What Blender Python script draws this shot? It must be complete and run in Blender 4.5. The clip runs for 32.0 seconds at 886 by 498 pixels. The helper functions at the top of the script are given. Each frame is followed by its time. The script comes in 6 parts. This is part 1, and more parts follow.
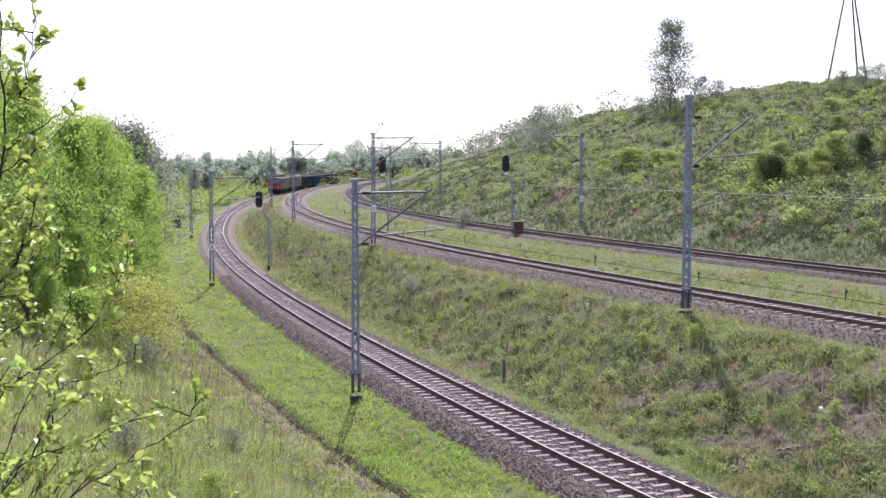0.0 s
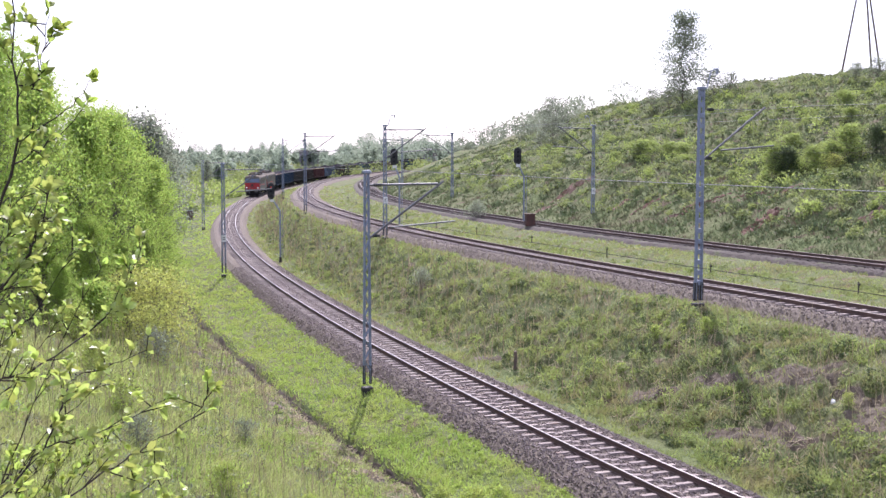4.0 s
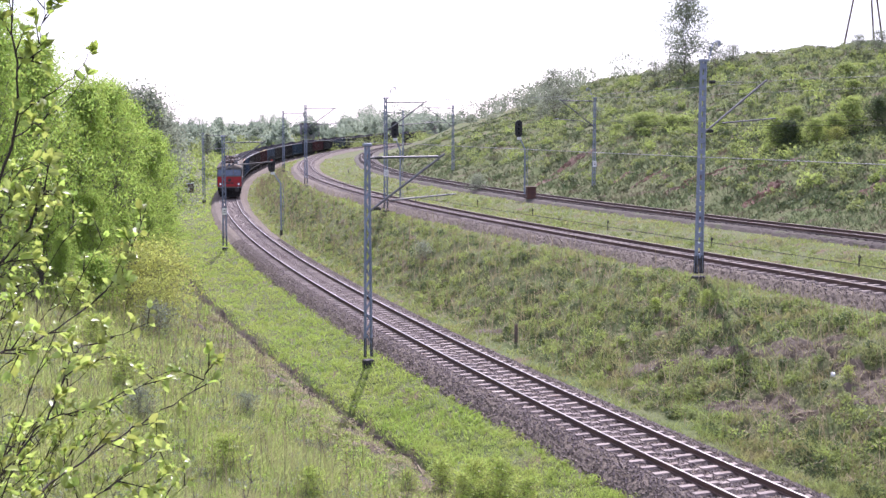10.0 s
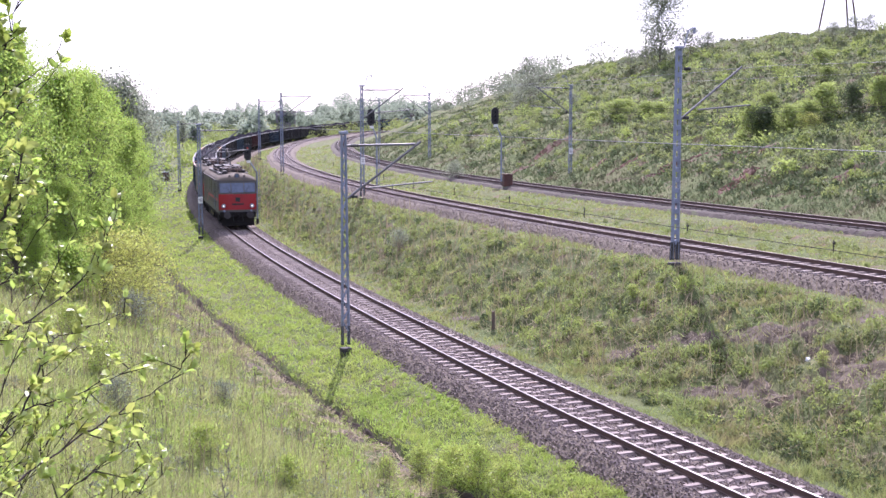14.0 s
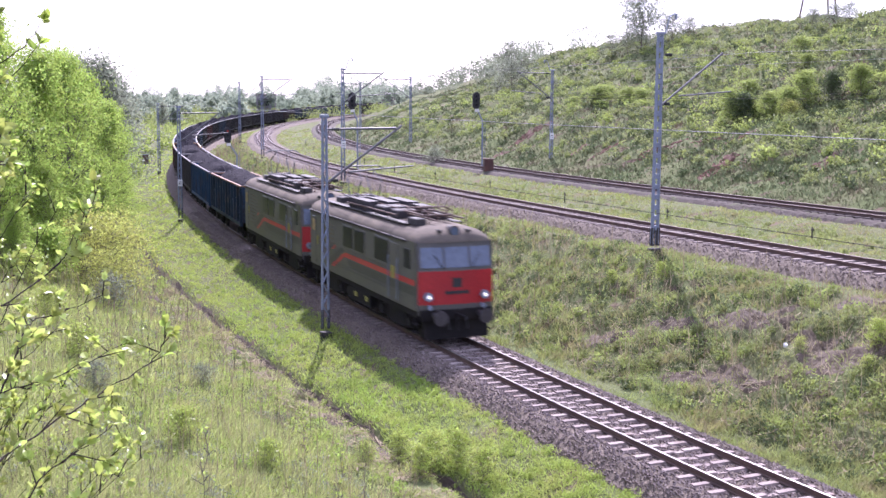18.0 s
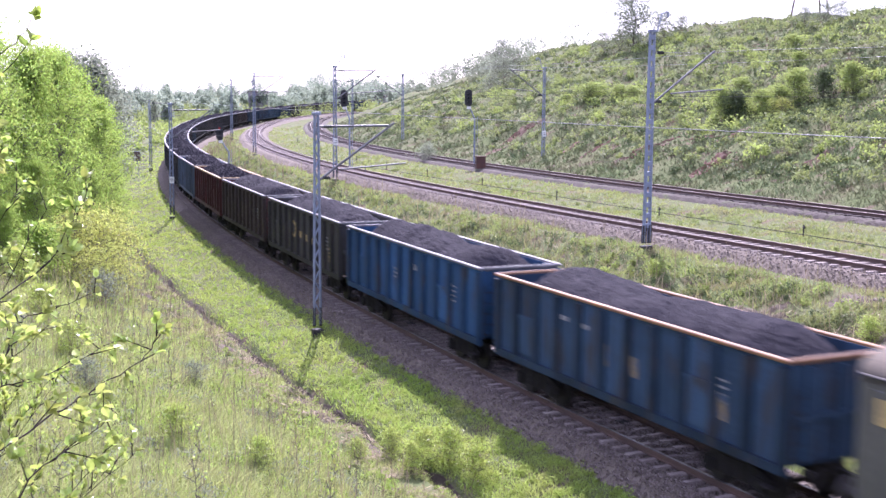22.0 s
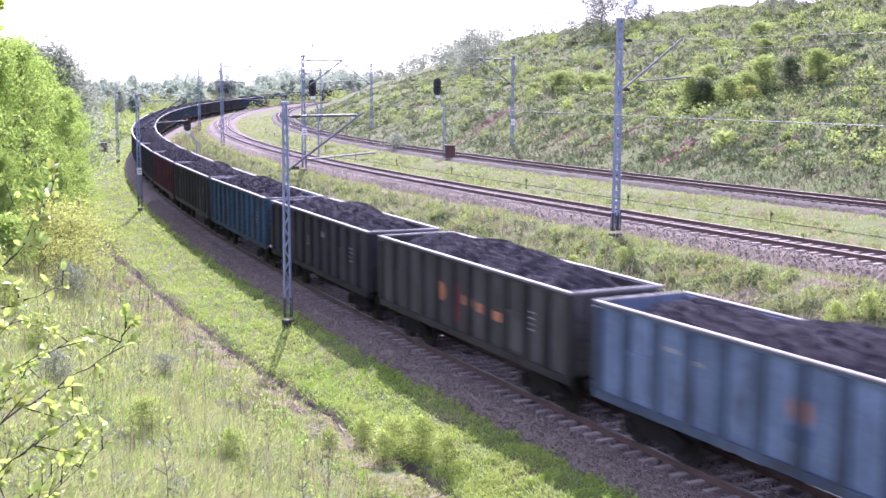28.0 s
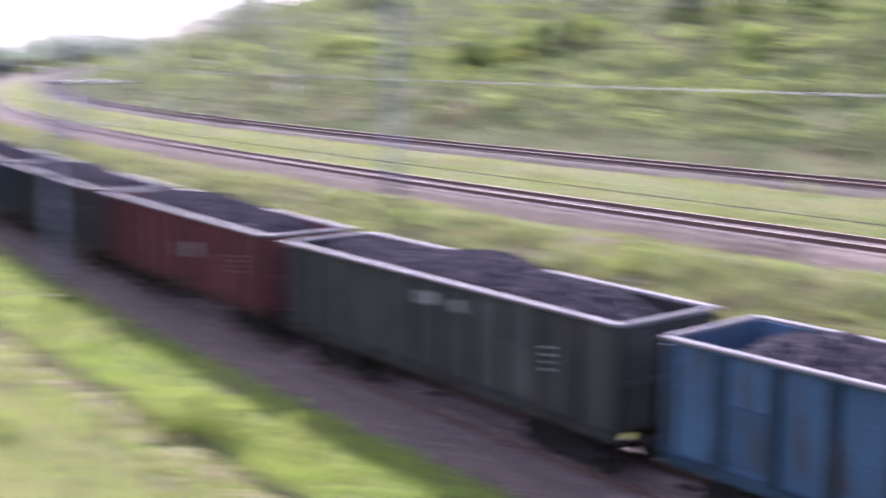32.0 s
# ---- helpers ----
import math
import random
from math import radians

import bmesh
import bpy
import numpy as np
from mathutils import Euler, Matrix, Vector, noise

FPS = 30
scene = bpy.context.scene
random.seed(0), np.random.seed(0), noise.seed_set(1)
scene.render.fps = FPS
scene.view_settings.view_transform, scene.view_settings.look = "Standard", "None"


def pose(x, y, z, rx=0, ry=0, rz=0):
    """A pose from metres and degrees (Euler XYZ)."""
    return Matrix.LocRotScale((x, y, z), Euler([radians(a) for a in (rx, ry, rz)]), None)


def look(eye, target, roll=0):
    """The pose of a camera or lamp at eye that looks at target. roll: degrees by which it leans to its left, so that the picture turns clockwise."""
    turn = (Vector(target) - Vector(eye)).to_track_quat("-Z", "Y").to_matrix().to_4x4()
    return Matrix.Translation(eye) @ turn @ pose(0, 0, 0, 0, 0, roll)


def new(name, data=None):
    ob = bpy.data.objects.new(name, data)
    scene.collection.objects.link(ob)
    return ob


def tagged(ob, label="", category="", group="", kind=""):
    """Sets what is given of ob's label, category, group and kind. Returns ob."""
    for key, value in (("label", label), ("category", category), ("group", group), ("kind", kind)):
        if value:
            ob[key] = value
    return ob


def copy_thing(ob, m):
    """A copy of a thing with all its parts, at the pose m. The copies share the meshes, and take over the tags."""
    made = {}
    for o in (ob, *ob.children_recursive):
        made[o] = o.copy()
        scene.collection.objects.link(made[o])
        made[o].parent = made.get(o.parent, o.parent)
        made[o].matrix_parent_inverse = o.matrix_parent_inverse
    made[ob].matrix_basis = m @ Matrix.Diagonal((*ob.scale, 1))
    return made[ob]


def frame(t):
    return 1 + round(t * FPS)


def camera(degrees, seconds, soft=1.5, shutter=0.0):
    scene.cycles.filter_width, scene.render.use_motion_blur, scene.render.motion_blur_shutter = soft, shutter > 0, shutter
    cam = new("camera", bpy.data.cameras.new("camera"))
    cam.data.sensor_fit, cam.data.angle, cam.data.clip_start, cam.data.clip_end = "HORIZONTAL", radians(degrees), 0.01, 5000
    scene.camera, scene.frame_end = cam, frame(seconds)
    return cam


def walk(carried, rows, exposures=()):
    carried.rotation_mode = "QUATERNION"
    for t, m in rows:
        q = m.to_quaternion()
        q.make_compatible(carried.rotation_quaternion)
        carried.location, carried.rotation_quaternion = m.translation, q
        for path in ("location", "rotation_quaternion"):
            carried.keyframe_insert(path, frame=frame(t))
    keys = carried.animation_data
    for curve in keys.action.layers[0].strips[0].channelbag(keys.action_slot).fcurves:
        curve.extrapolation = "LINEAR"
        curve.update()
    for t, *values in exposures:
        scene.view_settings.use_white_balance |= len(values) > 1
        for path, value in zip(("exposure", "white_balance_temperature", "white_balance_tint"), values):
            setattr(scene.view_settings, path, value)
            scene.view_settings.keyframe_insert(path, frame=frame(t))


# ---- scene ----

# ---- camera: it stands on a high bank and only turns ----
EYE = (0.0, 0.0, 8.69)
cam = camera(40.5, 32.0, soft=1.5, shutter=0.9)
TURNS = [  # seconds, yaw, pitch, roll
    (0, 0.00, -4.15, 0.00), (0.5, -0.28, -4.41, -0.16), (1, -0.55, -4.61, -0.11), (1.5, -0.14, -4.61, -0.22), (2, 0.32, -4.58, 0.04),
    (2.5, 0.49, -4.45, -0.05), (3, 0.69, -4.52, -0.32), (3.5, 0.53, -4.49, -0.07), (5.5, 0.65, -4.74, -0.12), (6, 0.44, -4.73, -0.08),
    (6.5, 0.33, -4.77, -0.16), (7, 0.25, -4.89, -0.16), (7.5, 0.28, -5.11, -0.28), (8, 0.40, -5.36, -0.35), (8.5, 0.57, -5.48, -0.52),
    (9, 0.68, -5.60, -0.26), (9.5, 0.68, -5.70, -0.26), (10, 0.60, -5.82, -0.06), (10.5, 0.47, -5.93, 0.02), (11, 0.29, -5.93, 0.08),
    (11.5, 0.27, -6.00, -0.07), (12, 0.19, -6.07, 0.14), (12.5, -0.10, -6.25, 0.01), (13, -0.30, -6.34, 0.20), (13.5, -0.42, -6.39, 0.22),
    (14, -0.52, -6.41, 0.09), (14.5, -0.64, -6.43, 0.24), (15, -0.78, -6.48, 0.22), (15.5, -1.02, -6.69, 0.05), (17.5, -1.34, -7.05, -0.16),
    (18, -1.41, -7.15, -0.34), (18.5, -1.58, -7.30, -0.33), (19, -1.69, -7.50, -0.27), (19.5, -1.78, -7.62, -0.03), (20, -1.68, -7.60, -0.12),
    (20.5, -1.56, -7.61, -0.13), (21, -1.48, -7.49, -0.19), (21.5, -1.65, -7.33, -0.25), (22, -1.78, -7.27, -0.43), (22.5, -1.94, -7.15, -0.47),
    (23, -2.10, -7.08, -0.70), (23.5, -2.10, -6.91, -0.46), (24, -2.20, -6.92, -0.29), (24.5, -2.47, -7.06, -0.38), (26.5, -2.44, -7.26, -0.15),
    (27, -3.13, -7.57, -0.31), (27.5, -3.62, -7.72, -0.21), (28, -3.26, -7.78, -0.11), (28.5, -3.03, -7.79, -0.08), (29, -2.83, -7.54, -0.11),
    (29.5, -2.78, -7.40, -0.05), (30, -2.77, -7.41, -0.11), (30.5, -2.98, -7.61, -0.04), (31, -3.05, -7.69, 0.02), (31.5, -3.00, -7.79, 0.09),
    (31.6, -3.79, -7.98, 0.00), (31.7, -4.68, -8.23, 0.00), (31.8, -6.86, -8.61, 0.00), (31.9, -9.11, -8.90, 0.00), (32, -13.90, -9.42, 0.00),
]
walk(cam, [(t, pose(*EYE, 90 + p, r, y)) for t, y, p, r in TURNS],
     exposures=[(0, 0.72, 6100, 22), (1, 0.85, 6100, 23), (3, 0.88, 6080, 24), (6, 0.9, 6050, 25), (9, 0.9, 6020, 27), (12, 0.92, 5980, 30), (14, 1.07, 5930, 32), (16, 1.14, 5870, 33), (19, 1.21, 5840, 35), (20, 1.31, 5820, 35), (23, 1.4, 5780, 36), (29, 1.6, 5720, 38), (31.5, 1.6, 5710, 39), (32, 1.5, 5900, 38)])

# ---- light: hazy spring sun ahead of the camera, high ----
SUN_AZ, SUN_EL = 2.0, 46.0  # degrees to the right of +y, above the ground
world = bpy.data.worlds.new("hazy_sky")
scene.world = world
world.use_nodes = True
wn = world.node_tree
wn.nodes.clear()
sky = wn.nodes.new("ShaderNodeTexSky")
sky.sky_type, sky.sun_disc = "NISHITA", False
sky.sun_elevation, sky.sun_rotation = radians(SUN_EL), radians(SUN_AZ)
sky.air_density, sky.dust_density, sky.ozone_density = 1.0, 1.5, 1.0
b_sky, b_haze = wn.nodes.new("ShaderNodeBackground"), wn.nodes.new("ShaderNodeBackground")
b_sky.inputs[1].default_value = 0.06
b_haze.inputs[0].default_value, b_haze.inputs[1].default_value = (0.89, 0.94, 1.14, 1), 0.48
w_add, w_out = wn.nodes.new("ShaderNodeAddShader"), wn.nodes.new("ShaderNodeOutputWorld")
wn.links.new(sky.outputs[0], b_sky.inputs[0])
wn.links.new(b_sky.outputs[0], w_add.inputs[0])
wn.links.new(b_haze.outputs[0], w_add.inputs[1])
wn.links.new(w_add.outputs[0], w_out.inputs[0])
sun = new("sun", bpy.data.lights.new("sun", "SUN"))
sun.data.energy, sun.data.angle, sun.data.color = 5.0, radians(0.55), (1.0, 0.965, 0.91)
_az, _el = radians(SUN_AZ), radians(SUN_EL)
sun.matrix_world = look((0, 0, 60), (-math.sin(_az) * math.cos(_el), -math.cos(_az) * math.cos(_el), 60 - math.sin(_el)))

# ---- materials ----


def mat(name, col, col2=None, scale=4.0, fine=40.0, rough=0.8, metal=0.0, bump=0.3, bump_d=0.02, dirt=None, dirt_at=0.55, dirt_scale=1.5, obj=False, rand=0.0, island=False, translucent=0.0, specular=0.4, through_leaf=False, streak=None, dirt_most=1.0, panel=0.0):
    """Two scales of variation between col and col2, stains of colour dirt, and a fine relief."""
    m = bpy.data.materials.new(name)
    m.use_nodes = True
    nt = m.node_tree
    N, L = nt.nodes, nt.links
    bsdf = N["Principled BSDF"]
    bsdf.inputs["Roughness"].default_value, bsdf.inputs["Metallic"].default_value = rough, metal
    bsdf.inputs["Specular IOR Level"].default_value = specular
    tc = N.new("ShaderNodeTexCoord")
    src = tc.outputs["Object"]
    if not obj:
        geo = N.new("ShaderNodeNewGeometry")
        src = geo.outputs["Position"]

    def noise_tex(sc, det=4.0):
        n = N.new("ShaderNodeTexNoise")
        n.inputs["Scale"].default_value, n.inputs["Detail"].default_value = sc, det
        L.new(src, n.inputs["Vector"])
        return n.outputs["Fac"]

    def mix(fac, a, b):
        x = N.new("ShaderNodeMix")
        x.data_type = "RGBA"
        if isinstance(fac, float):
            x.inputs[0].default_value = fac
        else:
            L.new(fac, x.inputs[0])
        for i, v in ((6, a), (7, b)):
            if isinstance(v, tuple):
                x.inputs[i].default_value = (*v, 1)
            else:
                L.new(v, x.inputs[i])
        return x.outputs[2]

    def ramp(fac, lo, hi):
        r = N.new("ShaderNodeMapRange")
        r.inputs["From Min"].default_value, r.inputs["From Max"].default_value = lo, hi
        L.new(fac, r.inputs["Value"])
        return r.outputs["Result"]

    c2 = col2 or tuple(v * 0.7 for v in col)
    coarse, small = noise_tex(scale), noise_tex(fine, 6.0)
    c = mix(ramp(coarse, 0.35, 0.65), col, c2)
    c = mix(ramp(small, 0.3, 0.75), c, mix(0.5, c, tuple(v * 0.45 for v in c2)))
    if panel:
        # repainted and faded bays between the ribs
        sep, cell, oi2 = N.new("ShaderNodeSeparateXYZ"), N.new("ShaderNodeMath"), N.new("ShaderNodeObjectInfo")
        L.new(src, sep.inputs[0])
        cell.operation = "MULTIPLY_ADD"
        cell.inputs[1].default_value, cell.inputs[2].default_value = 1 / 1.1564, 50.5
        L.new(sep.outputs[0], cell.inputs[0])
        flo, wn_, hv = N.new("ShaderNodeMath"), N.new("ShaderNodeTexWhiteNoise"), N.new("ShaderNodeHueSaturation")
        flo.operation = "FLOOR"
        L.new(cell.outputs[0], flo.inputs[0])
        wn_.noise_dimensions = "2D"
        xy = N.new("ShaderNodeCombineXYZ")
        L.new(flo.outputs[0], xy.inputs[0])
        L.new(oi2.outputs["Random"], xy.inputs[1])
        L.new(xy.outputs[0], wn_.inputs["Vector"])
        mp = N.new("ShaderNodeMapRange")
        mp.inputs["To Min"].default_value, mp.inputs["To Max"].default_value = 1 - panel, 1 + panel
        L.new(wn_.outputs["Value"], mp.inputs["Value"])
        L.new(mp.outputs[0], hv.inputs["Value"])
        L.new(c, hv.inputs["Color"])
        c = hv.outputs[0]
    if rand or island:
        if island:
            g = N.new("ShaderNodeNewGeometry")
            rv = g.outputs["Random Per Island"]
        else:
            oi = N.new("ShaderNodeObjectInfo")
            rv = oi.outputs["Random"]
        hsv = N.new("ShaderNodeHueSaturation")
        L.new(c, hsv.inputs["Color"])
        L.new(ramp(rv, 0.0, 1.0), hsv.inputs["Value"])
        mr = hsv.inputs["Value"].links[0].from_node
        mr.inputs["To Min"].default_value, mr.inputs["To Max"].default_value = 1 - rand, 1 + rand
        mh = N.new("ShaderNodeMapRange")
        L.new(rv, mh.inputs["Value"])
        mh.inputs["To Min"].default_value, mh.inputs["To Max"].default_value = 0.5 - rand * 0.05, 0.5 + rand * 0.05
        L.new(mh.outputs[0], hsv.inputs["Hue"])
        c = hsv.outputs[0]
    if dirt:
        plain = src
        if streak:
            vm = N.new("ShaderNodeVectorMath")
            vm.operation = "MULTIPLY"
            vm.inputs[1].default_value = streak
            L.new(src, vm.inputs[0])
            src = vm.outputs[0]
        dr = ramp(noise_tex(dirt_scale, 8.0), dirt_at, dirt_at + 0.12)
        dr.node.inputs["To Max"].default_value = dirt_most
        src = plain
        c = mix(dr, c, dirt)
    L.new(c, bsdf.inputs["Base Color"])
    if bump:
        b = N.new("ShaderNodeBump")
        b.inputs["Strength"].default_value, b.inputs["Distance"].default_value = bump, bump_d
        L.new(small, b.inputs["Height"])
        L.new(b.outputs[0], bsdf.inputs["Normal"])
    if translucent:
        tr, ms = N.new("ShaderNodeBsdfTranslucent"), N.new("ShaderNodeMixShader")
        ms.inputs[0].default_value = translucent
        L.new(mix(0.5, c, (0.355, 0.43, 0.10)) if through_leaf else c, tr.inputs["Color"])
        L.new(bsdf.outputs[0], ms.inputs[1])
        L.new(tr.outputs[0], ms.inputs[2])
        L.new(ms.outputs[0], N["Material Output"].inputs["Surface"])
    return m


def glowing(name, col, strength):
    m = mat(name, col, rough=0.3, bump=0)
    b = m.node_tree.nodes["Principled BSDF"]
    b.inputs["Emission Color"].default_value, b.inputs["Emission Strength"].default_value = (*col, 1), strength
    return m


M = {}
M["ground"] = mat("meadow_soil", (0.103, 0.133, 0.05), (0.126, 0.133, 0.062), 0.35, 7.0, 0.95, bump=1.0, bump_d=0.12, dirt=(0.122, 0.093, 0.064), dirt_at=0.55, dirt_scale=0.9, specular=0.1)
M["ballast"] = mat("track_ballast", (0.172, 0.141, 0.112), (0.13, 0.106, 0.085), 1.6, 26.0, 0.95, bump=1.0, bump_d=0.035, dirt=(0.105, 0.078, 0.067), dirt_at=0.58, dirt_scale=9.0, specular=0.2)
M["dark_ballast"] = mat("dark_brown_ballast", (0.10, 0.083, 0.07), (0.075, 0.062, 0.054), 0.9, 14.0, 0.95, bump=1.0, bump_d=0.05, dirt=(0.09, 0.10, 0.05), dirt_at=0.56, dirt_scale=1.5, specular=0.2)
M["old_sleeper"] = mat("dark_wooden_sleeper", (0.085, 0.066, 0.058), (0.055, 0.044, 0.04), 2.0, 30.0, 0.9, bump=0.3, rand=0.3)
M["stone"] = mat("ballast_stone", (0.25, 0.2, 0.178), (0.18, 0.145, 0.13), 3.0, 40.0, 0.9, bump=0.2, island=True, rand=0.35)
M["sleeper"] = mat("sleeper_concrete", (0.31, 0.255, 0.228), (0.22, 0.178, 0.158), 2.0, 30.0, 0.9, bump=0.3, rand=0.2, dirt=(0.13, 0.085, 0.065), dirt_at=0.6)
M["rail_head"] = mat("rail_running_surface", (0.26, 0.235, 0.22), (0.19, 0.17, 0.16), 0.5, 30.0, 0.36, metal=0.85, bump=0.05)
M["rail_dull"] = mat("dull_running_surface", (0.15, 0.115, 0.1), (0.11, 0.085, 0.075), 0.5, 30.0, 0.6, metal=0.4, bump=0.05)
M["rail_web"] = mat("rusty_rail_side", (0.11, 0.065, 0.047), (0.075, 0.047, 0.037), 1.0, 30.0, 0.8, bump=0.2)
M["galv"] = mat("galvanised_steel", (0.25, 0.285, 0.35), (0.19, 0.22, 0.28), 1.0, 25.0, 0.6, metal=0.3, bump=0.1)
M["tube"] = mat("cantilever_steel", (0.15, 0.15, 0.155), (0.11, 0.11, 0.115), 1.0, 25.0, 0.6, metal=0.3, bump=0.1)
M["black"] = mat("black_paint", (0.02, 0.02, 0.022), (0.03, 0.03, 0.03), 3.0, 40.0, 0.7, bump=0.1)
M["foot"] = mat("tarred_mast_foot", (0.03, 0.028, 0.026), (0.05, 0.045, 0.04), 4.0, 30.0, 0.85)
M["wire"] = mat("catenary_copper", (0.26, 0.265, 0.26), (0.2, 0.2, 0.2), 1.0, 10.0, 0.5, metal=0.2, bump=0)
M["white"] = mat("white_enamel", (0.78, 0.78, 0.75), (0.7, 0.7, 0.67), 3.0, 40.0, 0.5, bump=0.05)
M["rust"] = mat("rusted_cabinet", (0.12, 0.055, 0.04), (0.08, 0.042, 0.034), 3.0, 30.0, 0.85)
M["wood"] = mat("weathered_pole", (0.17, 0.12, 0.095), (0.11, 0.085, 0.07), 2.0, 30.0, 0.85)
M["bark"] = mat("tree_bark", (0.16, 0.135, 0.11), (0.09, 0.075, 0.065), 3.0, 25.0, 0.9)
M["twig"] = mat("dark_twig", (0.034, 0.025, 0.02), (0.05, 0.038, 0.03), 6.0, 60.0, 0.9, specular=0.15)
M["grass"] = mat("grass_blades", (0.34, 0.395, 0.155), (0.42, 0.425, 0.205), 0.16, 1.7, 0.6, bump=0, island=True, rand=0.45, translucent=0.55, through_leaf=True, dirt=(0.40, 0.35, 0.20), dirt_at=0.57, dirt_scale=0.6, specular=0.12)
M["grass_slope"] = mat("weedy_grass_blades", (0.215, 0.275, 0.10), (0.285, 0.295, 0.14), 0.2, 2.2, 0.6, bump=0, island=True, rand=0.5, translucent=0.45, through_leaf=True, dirt=(0.26, 0.20, 0.135), dirt_at=0.5, dirt_scale=0.8, specular=0.12)
M["grass_hill"] = mat("olive_hill_grass", (0.11, 0.147, 0.067), (0.147, 0.162, 0.085), 0.12, 1.0, 0.6, bump=0, island=True, rand=0.5, translucent=0.36, dirt=(0.14, 0.112, 0.075), dirt_at=0.57, dirt_scale=0.4, specular=0.1)
M["strip"] = mat("lush_grass_blades", (0.30, 0.445, 0.085), (0.38, 0.46, 0.12), 0.3, 2.0, 0.6, bump=0, island=True, rand=0.35, translucent=0.5, through_leaf=True, specular=0.1, dirt=(0.40, 0.42, 0.15), dirt_at=0.6, dirt_scale=0.8)
M["dry"] = mat("dry_stems", (0.35, 0.29, 0.185), (0.26, 0.21, 0.135), 0.5, 3.0, 0.8, bump=0, island=True, rand=0.3, translucent=0.3, specular=0.12)
M["leaf_birch"] = mat("fresh_birch_leaves", (0.315, 0.46, 0.09), (0.25, 0.39, 0.075), 0.3, 2.0, 0.5, bump=0, island=True, rand=0.38, translucent=0.6, through_leaf=True, specular=0.12)
M["leaf_weed"] = mat("weed_leaves", (0.19, 0.24, 0.10), (0.225, 0.25, 0.122), 0.3, 2.0, 0.55, bump=0, island=True, rand=0.4, translucent=0.42, through_leaf=True, specular=0.12)
M["leaf_dark"] = mat("dull_leaves", (0.10, 0.135, 0.06), (0.085, 0.115, 0.052), 0.2, 2.0, 0.6, bump=0, island=True, rand=0.35, translucent=0.36, specular=0.12)
M["leaf_hill"] = mat("hill_shrub_leaves", (0.255, 0.32, 0.105), (0.205, 0.27, 0.09), 0.3, 2.0, 0.5, bump=0, island=True, rand=0.35, translucent=0.6, through_leaf=True, specular=0.12)
M["leaf_grey"] = mat("grey_green_leaves", (0.27, 0.305, 0.215), (0.23, 0.26, 0.185), 0.2, 2.0, 0.6, bump=0, island=True, rand=0.3, translucent=0.6, specular=0.12)
# pale grey-green leaf colour imitates the haze over the far woods
M["leaf_far"] = mat("haze_paled_woods", (0.30, 0.35, 0.26), (0.25, 0.305, 0.225), 0.03, 0.3, 0.9, bump=0, island=True, rand=0.15, translucent=0.7, specular=0.1)
M["leaf_yellow"] = mat("yellow_green_leaves", (0.45, 0.46, 0.115), (0.39, 0.44, 0.115), 0.5, 3.0, 0.5, bump=0, island=True, rand=0.32, translucent=0.6, specular=0.12)
M["leaf_young"] = mat("young_leaves", (0.32, 0.425, 0.075), (0.41, 0.47, 0.12), 2.0, 12.0, 0.38, bump=0, island=True, rand=0.38, translucent=0.55, specular=0.45)
M["coal"] = mat("coal_lumps", (0.021, 0.019, 0.026), (0.031, 0.028, 0.037), 2.5, 16.0, 0.9, specular=0.12, bump=0.9, bump_d=0.05, obj=True)
M["under"] = mat("bogie_grime", (0.010, 0.009, 0.009), (0.018, 0.015, 0.014), 2.0, 20.0, 0.9, obj=True, specular=0.2)
M["wheel"] = mat("wheel_steel", (0.022, 0.019, 0.018), (0.015, 0.013, 0.012), 3.0, 20.0, 0.7, metal=0.3, obj=True)
GRIME = (0.04, 0.032, 0.027)


def paint(name, col, grime=GRIME, at=0.54):
    return mat(name, col, tuple(v * 0.72 for v in col), 0.8, 14.0, 0.65, bump=0.15, obj=True, specular=0.15, dirt=grime, dirt_at=at, dirt_scale=2.6, streak=(1.0, 1.0, 0.28), dirt_most=0.7, panel=0.28)


M["w_blue"] = paint("wagon_blue", (0.033, 0.063, 0.108))
M["w_bright"] = paint("wagon_bright_blue", (0.03, 0.083, 0.172), at=0.6)
M["w_light"] = paint("wagon_faded_light_blue", (0.135, 0.18, 0.25), at=0.6)
M["w_teal"] = paint("wagon_teal_blue", (0.045, 0.092, 0.145))
M["w_grey"] = paint("wagon_dirty_grey", (0.062, 0.058, 0.056))
M["w_green"] = paint("wagon_grey_green", (0.05, 0.052, 0.049), at=0.64)
M["w_red"] = paint("wagon_oxide_red", (0.112, 0.03, 0.034), at=0.58)
M["w_brown"] = paint("wagon_brown", (0.07, 0.05, 0.045))
M["w_dark"] = paint("wagon_dark_grime", (0.035, 0.033, 0.04))
M["rim"] = mat("worn_wagon_rim", (0.17, 0.162, 0.17), (0.11, 0.104, 0.108), 1.0, 12.0, 0.6, obj=True)
M["rim_orange"] = mat("orange_wagon_rim", (0.27, 0.125, 0.045), (0.17, 0.08, 0.04), 1.0, 12.0, 0.6, obj=True)
M["rim_cream"] = mat("cream_wagon_rim", (0.42, 0.27, 0.1), (0.3, 0.19, 0.08), 1.0, 12.0, 0.6, obj=True)
M["mark_white"] = mat("faded_white_marking", (0.34, 0.33, 0.32), (0.16, 0.155, 0.15), 3.0, 20.0, 0.7, obj=True, bump=0)
M["mark_yellow"] = mat("faded_yellow_marking", (0.46, 0.33, 0.13), (0.3, 0.22, 0.1), 3.0, 20.0, 0.7, obj=True, bump=0)
